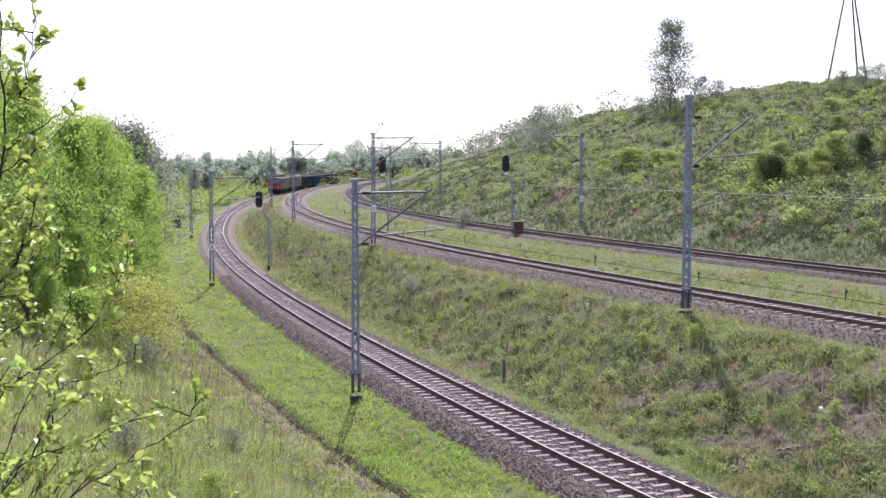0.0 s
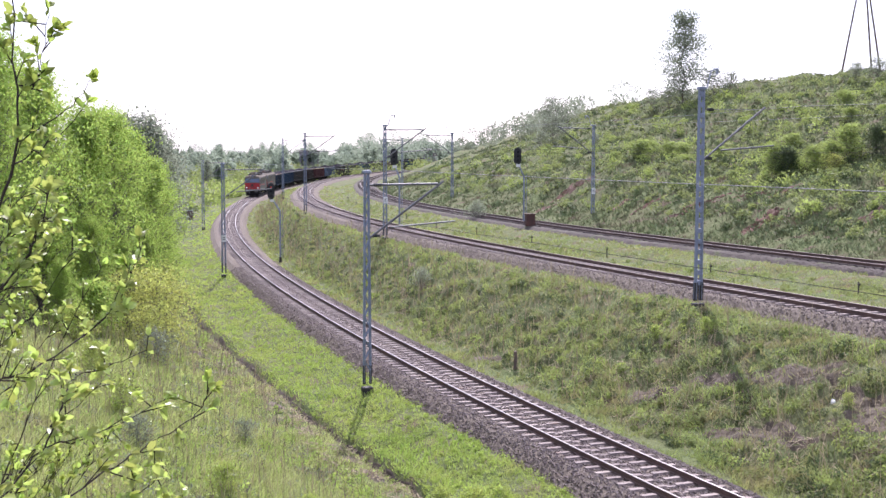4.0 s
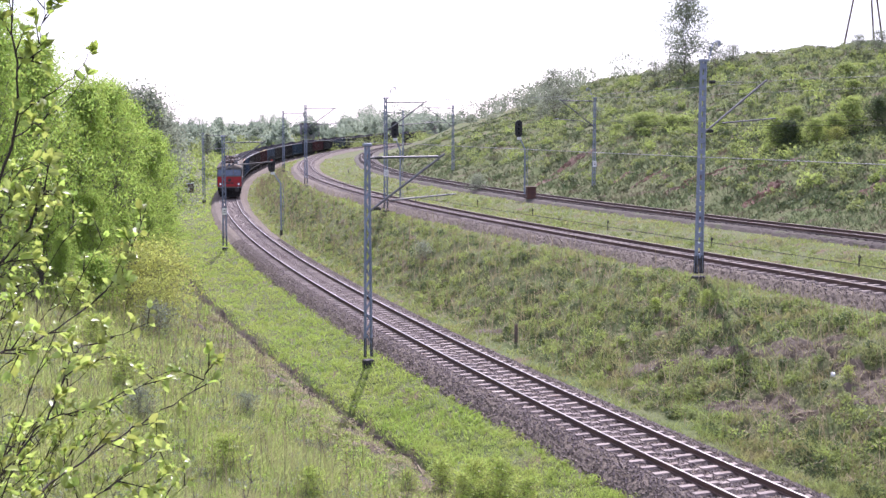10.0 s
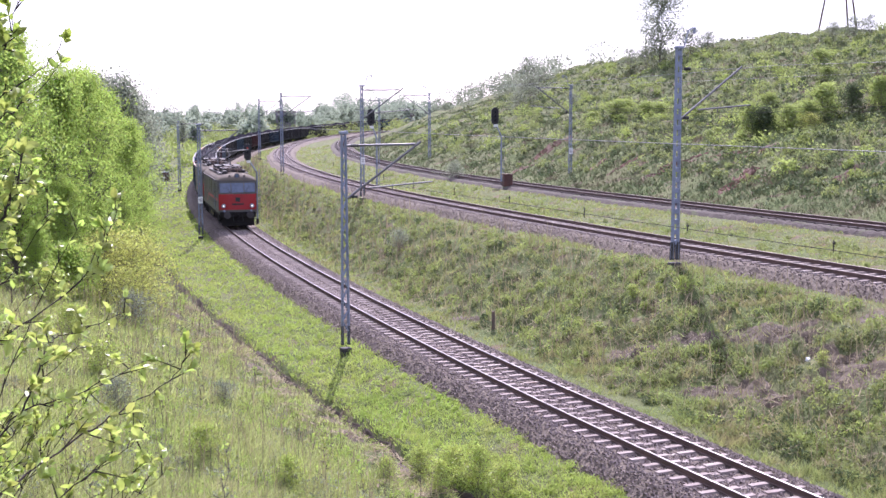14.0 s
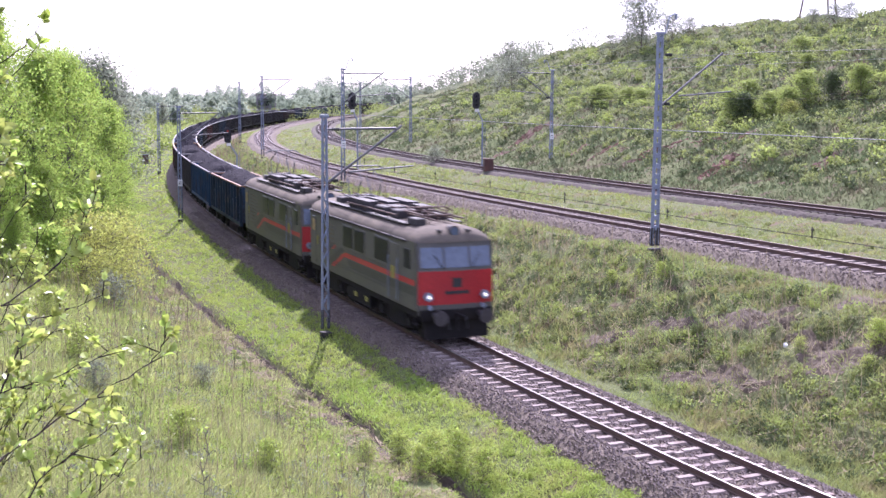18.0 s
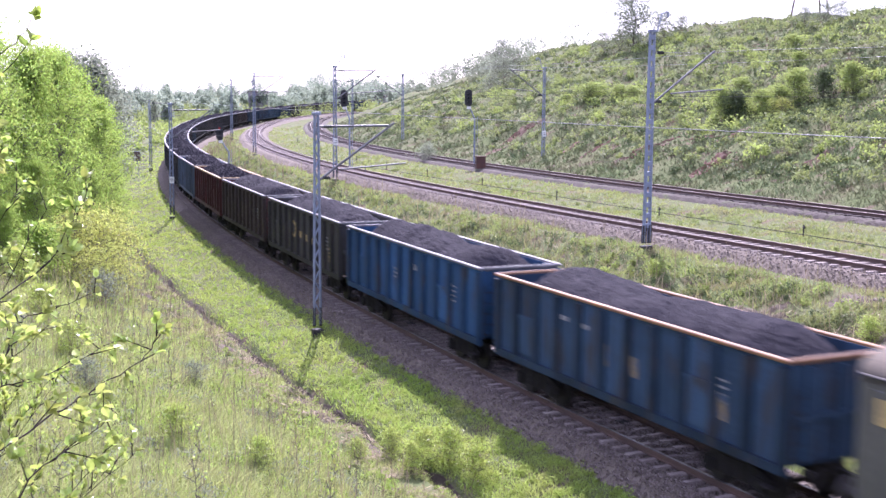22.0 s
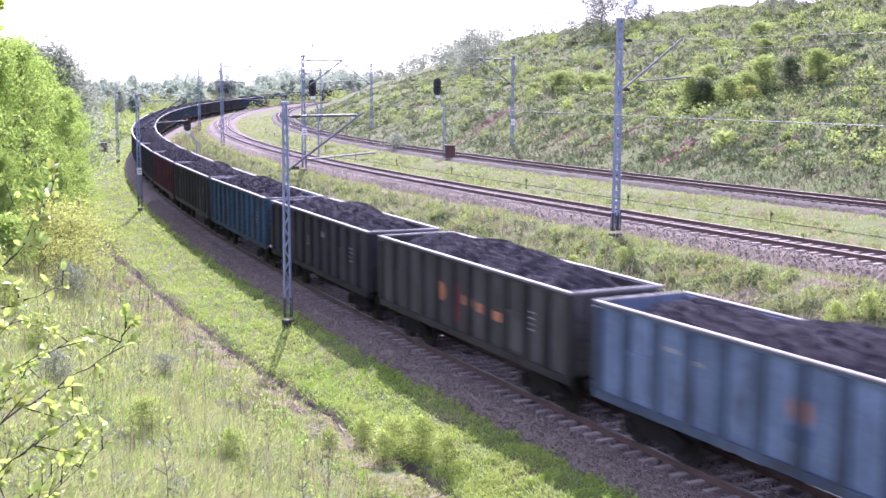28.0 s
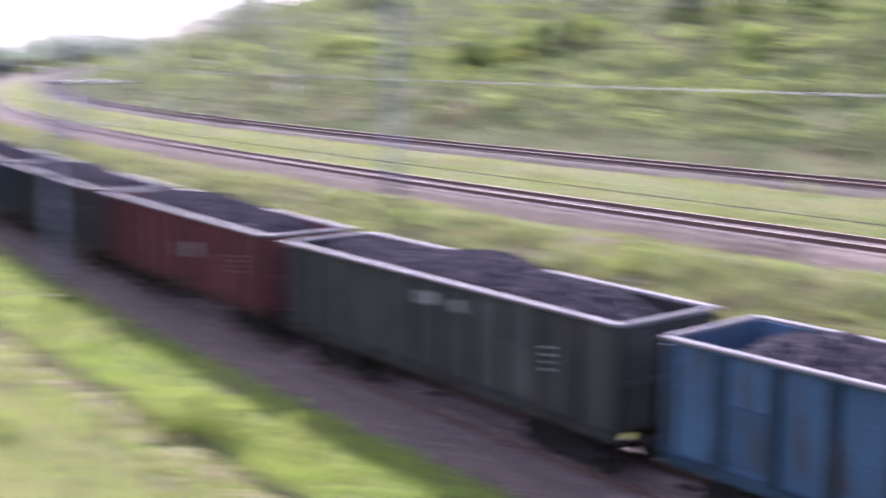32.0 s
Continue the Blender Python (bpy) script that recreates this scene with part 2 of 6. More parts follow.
M["ochre"] = mat("worn_ochre_patch", (0.27, 0.185, 0.085), (0.13, 0.11, 0.09), 4.0, 12.0, 0.8, obj=True, bump=0, dirt=(0.05, 0.075, 0.12), dirt_at=0.5, dirt_scale=3.0)
M["mark_orange"] = mat("faded_orange_marking", (0.42, 0.16, 0.06), (0.28, 0.11, 0.06), 3.0, 20.0, 0.7, obj=True, bump=0)
M["loco_grey"] = mat("locomotive_grey", (0.092, 0.088, 0.076), (0.07, 0.067, 0.059), 0.6, 12.0, 0.5, bump=0.08, obj=True, dirt=(0.085, 0.07, 0.058), dirt_at=0.62, dirt_scale=0.7)
M["loco_roof"] = mat("dusty_roof", (0.19, 0.16, 0.126), (0.125, 0.108, 0.09), 1.0, 14.0, 0.9, specular=0.1, bump=0.1, obj=True)
M["loco_red"] = mat("locomotive_red", (0.36, 0.016, 0.02), (0.28, 0.013, 0.017), 0.8, 14.0, 0.42, bump=0.05, obj=True)
M["loco_stripe"] = mat("orange_red_stripe", (0.42, 0.024, 0.03), (0.33, 0.02, 0.026), 0.8, 14.0, 0.45, bump=0.05, obj=True)
M["glass"] = mat("cab_glass", (0.10, 0.13, 0.185), (0.075, 0.10, 0.15), 0.6, 5.0, 0.12, bump=0, obj=True, specular=0.6)
M["dark_glass"] = mat("side_window_glass", (0.012, 0.013, 0.018), (0.016, 0.017, 0.023), 1.0, 5.0, 0.3, bump=0, obj=True, specular=0.08)
M["roof_gear"] = mat("sooty_roof_gear", (0.06, 0.053, 0.054), (0.035, 0.031, 0.031), 1.5, 14.0, 0.75, bump=0.1, obj=True)
M["rust_pipe"] = mat("rust_brown_pipework", (0.12, 0.075, 0.06), (0.08, 0.05, 0.042), 1.5, 14.0, 0.75, bump=0.1, obj=True)
M["wire_dark"] = mat("dull_signal_wire", (0.07, 0.065, 0.06), (0.05, 0.047, 0.045), 1.0, 10.0, 0.8, bump=0, specular=0.1)
M["lamp_on"] = glowing("headlight_glow", (1.0, 0.95, 0.85), 0.7)
M["lamp_red"] = glowing("signal_red", (0.45, 0.03, 0.02), 0.1)
M["wall"] = mat("far_house_wall", (0.25, 0.225, 0.25), (0.2, 0.18, 0.2), 0.5, 5.0, 0.9)
M["roof"] = mat("far_house_roof", (0.17, 0.13, 0.13), (0.13, 0.1, 0.1), 0.5, 5.0, 0.9)
M["earth"] = mat("shade_darkened_earth", (0.055, 0.04, 0.032), (0.085, 0.062, 0.048), 0.8, 9.0, 0.95, bump=0.8, bump_d=0.05)
M["scar"] = mat("reddish_bare_soil", (0.155, 0.078, 0.05), (0.1, 0.057, 0.04), 0.9, 8.0, 0.95, bump=0.9, bump_d=0.08)
M["dirt"] = mat("grey_brown_soil", (0.118, 0.09, 0.062), (0.085, 0.066, 0.046), 0.7, 8.0, 0.95, bump=0.9, bump_d=0.06)
M["loco_band"] = mat("dark_green_grey_band", (0.05, 0.05, 0.045), (0.04, 0.04, 0.036), 0.8, 14.0, 0.5, bump=0.05, obj=True)
M["yellow"] = mat("yellow_sign", (0.32, 0.29, 0.06), (0.24, 0.21, 0.05), 2.0, 20.0, 0.6, obj=True, bump=0)

# ---- helpers for meshes ----


def part(name, bm, material, parent=None, label=""):
    """Links a bmesh as one mesh object under a thing or a part."""
    me = bpy.data.meshes.new(name)
    bm.to_mesh(me)
    bm.free()
    me.materials.append(material)
    ob = new(name, me)
    ob.parent = parent
    if label:
        ob["label"] = label
    return ob


def thing(name, label, category, group="", m=None, kind=""):
    ob = tagged(new(name), label, category, group, kind)
    ob.empty_display_size = 0.2
    if m is not None:
        ob.matrix_basis = m
    return ob


def box(bm, cx, cy, cz, sx, sy, sz, rot=None):
    m = Matrix.Translation((cx, cy, cz))
    if rot:
        m = m @ Euler([radians(a) for a in rot]).to_matrix().to_4x4()
    return bmesh.ops.create_cube(bm, size=1.0, matrix=m @ Matrix.Diagonal((sx, sy, sz, 1)))["verts"]


def rbox(bm, cx, cy, cz, sx, sy, sz, r=0.03, seg=2):
    """A box with rounded edges."""
    vs = box(bm, cx, cy, cz, sx, sy, sz)
    es = list({e for v in vs for e in v.link_edges})
    bmesh.ops.bevel(bm, geom=es, offset=r, segments=seg, affect="EDGES", profile=0.5)


def rod(bm, p, q, r0, r1=None, seg=8):
    """A tapered bar from p to q."""
    p, q = Vector(p), Vector(q)
    d = q - p
    m = Matrix.Translation((p + q) / 2) @ d.to_track_quat("Z", "Y").to_matrix().to_4x4()
    bmesh.ops.create_cone(bm, cap_ends=True, segments=seg, radius1=r0, radius2=r0 if r1 is None else r1, depth=d.length, matrix=m)


def sheet(bm, pts):
    return bm.faces.new([bm.verts.new(p) for p in pts])


def prism(bm, outline, y0, y1):
    """Extrudes an outline in x, z from y0 to y1."""
    a = [bm.verts.new((x, y0, z)) for x, z in outline]
    b = [bm.verts.new((x, y1, z)) for x, z in outline]
    n = len(a)
    bm.faces.new(a)
    bm.faces.new(b[::-1])
    for i in range(n):
        bm.faces.new((a[i], b[i], b[(i + 1) % n], a[(i + 1) % n]))
    bmesh.ops.recalc_face_normals(bm, faces=bm.faces)


def poly_mesh(name, verts, faces_n, material, smooth=False):
    """A mesh from an array of faces (n, k, 3), each an island of its own."""
    n, k = faces_n
    me = bpy.data.meshes.new(name)
    me.vertices.add(n * k)
    me.vertices.foreach_set("co", np.ascontiguousarray(verts, np.float32).ravel())
    me.loops.add(n * k)
    me.loops.foreach_set("vertex_index", np.arange(n * k, dtype=np.int32))
    me.polygons.add(n)
    me.polygons.foreach_set("loop_start", np.arange(0, n * k, k, dtype=np.int32))
    me.update(calc_edges=True)
    me.materials.append(material)
    return me


def grid_mesh(name, V, material, wrap=False, smooth=True):
    """A mesh from a grid of points (rows, columns, 3)."""
    r, c = V.shape[:2]
    idx = np.arange(r * c).reshape(r, c)
    if wrap:
        idx = np.concatenate([idx, idx[:, :1]], 1)
    f = np.stack([idx[:-1, :-1], idx[:-1, 1:], idx[1:, 1:], idx[1:, :-1]], -1).reshape(-1, 4)
    me = bpy.data.meshes.new(name)
    me.vertices.add(r * c)
    me.vertices.foreach_set("co", np.ascontiguousarray(V, np.float32).ravel())
    me.loops.add(f.size)
    me.loops.foreach_set("vertex_index", f.astype(np.int32).ravel())
    me.polygons.add(len(f))
    me.polygons.foreach_set("loop_start", np.arange(0, f.size, 4, dtype=np.int32))
    me.update(calc_edges=True)
    me.polygons.foreach_set("use_smooth", np.full(len(f), smooth))
    me.materials.append(material)
    return me


# ---- the three tracks: railway alignments of arcs and transitions ----
S0, S1 = -220, 980


def alignment(x0, y0, h0, knots, curv, zs, zz):
    s = np.arange(0, S1, 1.0)
    h = h0 + np.cumsum(np.interp(s, knots, curv)) / 1000
    x, y = x0 + np.cumsum(np.cos(h)), y0 + np.cumsum(np.sin(h))
    sb = np.arange(-1, S0 - 1, -1.0)
    hb = h0 + sb * curv[0] * 0.5 / 1000
    xb, yb = x0 - np.cumsum(np.cos(hb)), y0 - np.cumsum(np.sin(hb))
    S = np.concatenate([sb[::-1], s + 1])
    return {"s": S, "x": np.concatenate([xb[::-1], x]), "y": np.concatenate([yb[::-1], y]), "h": np.concatenate([hb[::-1], h]), "z": np.interp(S, zs, zz)}


T1 = alignment(14.622, 12.0, 2.0212, (0, 50, 100, 170, 260, 420), (-2.80, -1.76, -1.65, -1.13, -1.89, -1.6), (0, 150, 200, 260, 325, 380, 430, 520), (0, 0, 0.2, 0.7, 1.4, 2.2, 3.0, 4.4))
T2 = alignment(29.32, 15.0, 2.0021, (0, 80, 140, 200, 300), (0.35, -2.82, -2.04, -1.26, -1.9), (0, 200, 300, 420, 520), (2.9, 2.9, 3.2, 4.0, 4.8))
T3 = alignment(44.507, 15.0, 2.0455, (0, 80, 140, 200, 300), (-0.07, -2.55, -2.85, -0.91, -1.85), (0, 200, 300, 420, 520), (3.2, 3.2, 3.4, 4.0, 4.8))


def on_track(T, s, off=0.0, up=0.0):
    """The place at arc length s, off metres to the left of the centre line, up above the rail tops, and the heading."""
    x, y, z, h = (np.interp(s, T["s"], T[k]) for k in "xyzh")
    return x - np.sin(h) * off, y + np.cos(h) * off, z + up, h


def offsets(T, X, Y):
    """For each point: the signed distance to the track (left is positive), the arc length and the track's height there."""
    xs, ys, hs = T["x"][::2], T["y"][::2], T["h"][::2]
    out = np.empty((3, X.size))
    for i in range(0, X.size, 20000):
        x, y = X[i:i + 20000], Y[i:i + 20000]
        d2 = (x[:, None] - xs[None]) ** 2 + (y[:, None] - ys[None]) ** 2
        k = d2.argmin(1)
        dx, dy = x - xs[k], y - ys[k]
        side = -np.sin(hs[k]) * dx + np.cos(hs[k]) * dy
        along = np.cos(hs[k]) * dx + np.sin(hs[k]) * dy
        out[0, i:i + 20000] = np.sign(side + 1e-9) * np.where(np.abs(along) < 3, np.abs(side), np.sqrt(d2[np.arange(len(k)), k]))
        out[1, i:i + 20000] = T["s"][::2][k] + np.clip(along, -3, 3)
        out[2, i:i + 20000] = T["z"][::2][k]
    return out


def smooth(t):
    t = np.clip(t, 0, 1)
    return t * t * (3 - 2 * t)


def waves(X, Y, size, seed):
    """Soft irregular swell, about -1 to 1."""
    r = np.random.RandomState(seed)
    v = np.zeros_like(X)
    for i in range(6):
        a, p, k = r.uniform(0, 6.28), r.uniform(0, 6.28), r.uniform(0.6, 1.8) * 6.28 / size
        v += np.sin(k * (X * np.cos(a) + Y * np.sin(a)) + p)
    return v / 3.2


DITCH = ((0, 30, 60, 120), (4.6, 5.3, 6.3, 7.5))  # arc length, metres left of the first track


def rills(X, Y, s3, e):
    """Washed-out furrows that run slantwise down the high bank, 0 to 1."""
    w = s3 + 0.75 * e + 1.3 * waves(X, Y, 6.0, 51) + 0.5 * waves(X, Y, 2.2, 52)
    cut = np.clip(np.sin(w * 6.283 / 3.6) * 1.7 - 0.55, 0, 1)
    where = smooth((waves(X, Y, 17.0, 53) + 0.55 * waves(X, Y, 6.0, 54) + 0.55) / 0.8) * np.clip(1.25 - e / 30, 0.25, 1)
    return cut * where


def height(X, Y, fine=True):
    """The lie of the land."""
    shape = X.shape
    X, Y = X.ravel().astype(float), Y.ravel().astype(float)
    o1, s1, z1 = offsets(T1, X, Y)
    o2, s2, z2 = offsets(T2, X, Y)
    o3, s3, z3 = offsets(T3, X, Y)
    r = np.hypot(X, Y)
    # left of the first track: grass strip, ditch, then a bank that dies out with distance
    od = np.interp(s1, *DITCH)
    strip = z1 - 0.62 - 0.56 * smooth((o1 - 2.1) / 2.6)
    q = o1 - od - 0.7
    bank_k = np.interp(s1, (-200, 60, 90, 130, 180), (1, 1, 0.75, 0.2, 0.0))
    bank = np.where(q > 0, 0.12 * np.minimum(q, 3) + 0.36 * np.clip(q - 2.0, 0, 13.5) * bank_k, 0)
    bank = bank + 0.03 * np.clip(q - 14, 0, 50) * bank_k
    left = strip + bank - 0.5 * np.exp(-((o1 - od) / 0.27) ** 2) * np.interp(s1, (80, 110), (1, 0))
    # between first and second track: a slope
    a, b = -o1 - 3.0, o2 - 2.9
    t = smooth(a / np.maximum(a + b, 0.01))
    mid = (z1 - 0.64) * (1 - t) + (z2 - 0.62) * t
    a2, b2 = -o2 - 2.4, o3 - 2.4
    t2 = smooth(a2 / np.maximum(a2 + b2, 0.01))
    mid2 = (z2 - 0.5) * (1 - t2) + (z3 - 0.45) * t2 - 0.12 * np.sin(np.pi * t2)
    # right of the third track: the cutting's high bank
    e = -o3 - 3.0
    crest = np.interp(s3, CREST[0], CREST[1])
    reach = np.interp(s3, CREST[0], CREST[2])
    rise = crest * np.clip(e / reach, 0, 1)
    soft = crest * (1 - np.exp(-np.clip(e - reach, 0, 60) / 25)) * 0.05
    right = z3 - 0.45 + np.where(e > 0, rise + soft, 0)
    z = np.where(o1 > 0, left, np.where(o2 > 0, mid, np.where(o3 > 0, mid2, right)))
    under = np.minimum(np.abs(o1), np.minimum(np.abs(o2), np.abs(o3)))
    z = z - 0.45 * smooth((1.95 - under) / 0.35) * (under < 2.3)
    # open country far away
    far = smooth((r - 420) / 500)
    z = z * (1 - far) + far * (3.0 + 4.0 * smooth((r - 700) / 900))
    if fine:
        clear = np.minimum(np.abs(o1), np.minimum(np.abs(o2), np.abs(o3)))
        k = smooth((clear - 2.6) / 1.5)
        z = z + k * (0.07 * waves(X, Y, 2.2, 3) + 0.10 * waves(X, Y, 7.0, 4))
        slope = smooth((-o1 - 3.2) / 1.5) * smooth((o2 - 3.2) / 1.5)
        z = z + slope * (0.10 * waves(X, Y, 1.0, 11) + 0.14 * waves(X, Y, 2.6, 12))
        z = z - 0.3 * rills(X, Y, s3, e) * smooth((e - 1.0) / 2.0) * (o3 < 0)
        hill = smooth(e / 8.0) * (o3 < 0)
        z = z + hill * (0.45 * waves(X, Y, 11.0, 5) + 0.6 * waves(X, Y, 27.0, 6))
        z = z + (o1 > 9) * smooth((o1 - 9) / 5) * 0.25 * waves(X, Y, 9.0, 7)
    return z.reshape(shape)


# the high bank right of the third track: arc length, height above the track, length of the slope
CREST = ((-100, 60, 110, 160, 220, 280, 350, 450), (14.3, 14.3, 14.7, 15.0, 13.2, 11.0, 8.0, 3.0), (40, 40, 42, 42, 38, 34, 30, 26))


def lie(x, y):
    return float(height(np.array([x]), np.array([y]))[0])


# ---- ground: one sheet out to the horizon, finest where it is near ----
az = np.concatenate([np.arange(-25, 39, 0.2), np.arange(39, 335, 4.0)])
rad = np.concatenate([(-0.05, 0.3, 0.6, 0.9, 1.2), 1.5 * 1.03 ** np.arange(0, 88), 20.2 * 1.0095 ** np.arange(0, 225), 170 * 1.03 ** np.arange(0, 90)])
A, Rr = np.meshgrid(np.radians(az), rad)
GX, GY = Rr * np.sin(A), Rr * np.cos(A)
ground = new("ground", grid_mesh("ground", np.stack([GX, GY, height(GX, GY)], -1)[:, ::-1], M["ground"], wrap=True))
tagged(ground, "rough spring meadow, railway banks and fields", "ground", kind="structure")


# ---- track beds ----
def swept(T, s_arr, prof, jitter=0.0, seed=1):
    """Sweeps a cross-section (off, up) along a track."""
    r = np.random.RandomState(seed)
    s_arr = np.asarray(s_arr, float)
    x, y, z, h = (v[:, None] for v in on_track(T, s_arr))
    o, u = (np.array(v)[None] for v in zip(*prof))
    V = np.stack([x - np.sin(h) * o, y + np.cos(h) * o, z + u], -1)
    if jitter:
        V[:, 1:-1] += r.uniform(-jitter, jitter, V[:, 1:-1].shape)
    return V


SPAN = np.concatenate([np.arange(-60, 150, 0.5), np.arange(150, 600, 3.0)])
BED = [(2.95, -1.15), (2.75, -0.98), (2.4, -0.74), (2.1, -0.5), (1.78, -0.27), (1.5, -0.21), (1.2, -0.21), (0.85, -0.22), (0.6, -0.22), (0.3, -0.21), (0, -0.22), (-0.3, -0.21), (-0.6, -0.22), (-0.85, -0.22), (-1.2, -0.21), (-1.5, -0.21), (-1.78, -0.27), (-2.1, -0.5), (-2.4, -0.74), (-2.75, -0.98), (-2.95, -1.15)]
RAIL_TOP = [(-0.036, -0.012), (-0.028, 0.0), (0.028, 0.0), (0.036, -0.012)]
RAIL_BODY = [(-0.036, -0.012), (-0.036, -0.045), (-0.028, -0.06), (-0.028, -0.135), (-0.07, -0.155), (-0.07, -0.17), (0.07, -0.17), (0.07, -0.155), (0.028, -0.135), (0.028, -0.06), (0.036, -0.045), (0.036, -0.012)]
TRACKS = {}
for n, (T, what) in enumerate(((T1, "lower"), (T2, "middle"), (T3, "upper")), 1):
    trk = thing("track_%d" % n, "single railway track on grey-brown ballast with concrete sleepers" if n < 3 else "single railway track on old dark ballast with wooden sleepers", "railway track", "railway tracks", kind="structure")
    TRACKS[n] = trk
    near_end = (78.0, 70.0, 60.0)[n - 1]
    bo, bu = np.array(BED).T
    fo = np.linspace(2.95, -2.95, (74, 56, 44)[n - 1])
    fine_bed = list(zip(fo, np.interp(fo, bo[::-1], bu[::-1])))
    for span, prof, jit in ((np.arange(-30, near_end + 0.01, (0.09, 0.13, 0.2)[n - 1]), fine_bed, 0.032), (np.concatenate([np.arange(near_end, 200, 0.4), np.arange(200, 600, 3.0)]), BED, 0.03)):
        bed = new("ballast_bed", grid_mesh("ballast_bed", swept(T, span, prof, jit, n), M["dark_ballast" if n == 3 else "ballast"], smooth=False))
        bed.parent = trk
    for side in (0.7535, -0.7535):
        body = new("rail", grid_mesh("rail", swept(T, SPAN, [(o + side, u) for o, u in RAIL_BODY]), M["rail_web"], smooth=False))
        body.parent = trk
        head = new("rail_head", grid_mesh("rail_head", swept(T, SPAN, [(o + side, u) for o, u in RAIL_TOP]), M["rail_head" if n == 1 else "rail_dull"]))
        head.parent, head["label"] = body, "polished steel running surface" if n == 1 else "dull brownish running surface"

# bare earth in the drainage ditch, coloured darker to imitate its shaded bank
cut = np.arange(-10, 100, 0.4)
jit = np.random.RandomState(3)
W = np.linspace(-0.26, 0.2, 9)
P = []
for s_ in cut:
    e = 0.95 + 0.12 * math.sin(s_ * 0.9) + 0.1 * math.sin(s_ * 2.3)
    P.append([on_track(T1, s_, float(np.interp(s_, *DITCH)) + w * e)[:2] for w in W])
P = np.array(P)
zz = height(P[..., 0], P[..., 1]) + 0.02 + jit.uniform(-0.02, 0.03, P.shape[:2])
zz[:, 0] -= 0.06
zz[:, -1] -= 0.06
tagged(new("ditch", grid_mesh("ditch", np.dstack([P, zz]), M["earth"], smooth=False)), "narrow ditch of bare brown earth along the grass strip", "ditch", kind="structure")


# patches of bare soil on the banks
SCARS = ((8.9, 112.0, 3.0, 0.94, 0.83, "scar"), (11.2, 116.0, 2.8, 0.87, 0.6, "scar"), (12.9, 116.4, 1.4, 0.65, 0.5, "scar"), (20.5, 129.7, 1.5, 1.01, 0.5, "scar"), (17.2, 90.1, 2.1, 0.65, 0.1, "scar"), (19.6, 89.2, 2.5, 0.72, -0.3, "scar"), (21.8, 88.0, 1.8, 0.65, -0.3, "scar"), (20.2, 80.1, 2.2, 0.65, 0.4, "scar"), (21.3, 80.8, 1.5, 0.72, 0.4, "scar"), (15.2, 95.0, 2.3, 0.51, 0.3, "scar"), (23.6, 86.0, 1.6, 0.58, 0.2, "scar"), (26.5, 76.5, 1.4, 0.72, 0.4, "scar"), (14.0, 99.5, 1.8, 0.51, 0.5, "scar"),
         (9.3, 41.8, 1.5, 0.5, -0.9, "dirt"), (10.9, 40.2, 1.3, 0.55, -0.6, "dirt"), (12.6, 36.6, 1.5, 0.6, -0.9, "dirt"),
         (9.5, 37.0, 2.6, 0.8, -0.9, "dirt"), (11.5, 39.5, 2.4, 0.9, -0.8, "dirt"), (7.2, 43.0, 1.6, 0.6, -0.9, "dirt"), (12.8, 34.8, 1.8, 0.8, -0.7, "dirt"), (5.5, 38.2, 1.0, 0.5, -0.9, "dirt"), (14.8, 38.2, 1.6, 0.7, -0.7, "dirt"), (1.5, 53.5, 1.3, 0.5, -1.1, "dirt"),
         (-7.1, 46.4, 1.1, 0.45, -1.1, "dirt"), (-3.4, 38.4, 0.9, 0.3, -1.0, "dirt"), (-2.5, 36.2, 1.0, 0.35, -1.2, "dirt"), (-0.9, 32.9, 1.0, 0.35, -1.0, "dirt"), (-12.3, 57.2, 1.2, 0.4, -1.1, "dirt"))


def in_scar(X, Y, grow=1.0):
    out = np.zeros(X.shape, bool)
    for x, y, a, b, turn, _ in SCARS:
        u = (X - x) * math.cos(turn) + (Y - y) * math.sin(turn)
        v = -(X - x) * math.sin(turn) + (Y - y) * math.cos(turn)
        out |= (u / a) ** 2 + (v / b) ** 2 < grow * (1 + 0.35 * np.sin(3 * np.arctan2(v * a, u * b) + x))
    return out


for x, y, a, b, turn, mt in SCARS:
    U, Vv = np.meshgrid(np.linspace(0.02, 1.0, 9), np.linspace(0, 2 * math.pi, 30)[:-1], indexing="ij")
    rr = U * np.sqrt(1 + 0.35 * np.sin(3 * Vv + x))
    du, dv = rr * a * np.cos(Vv), rr * b * np.sin(Vv)
    X, Y = x + du * math.cos(turn) - dv * math.sin(turn), y + du * math.sin(turn) + dv * math.cos(turn)
    Z = height(X, Y) + 0.04 - 0.14 * U ** 4 + (0.09 if mt == "scar" else 0.03) * waves(X, Y, 0.7, 8)
    tagged(new("bare_patch", grid_mesh("bare_patch", np.stack([X, Y, Z], -1), M[mt], wrap=True, smooth=False)), "worn patch of bare brown soil on the grassy bank", "soil patch", kind="structure")

# ---- overhead line ----


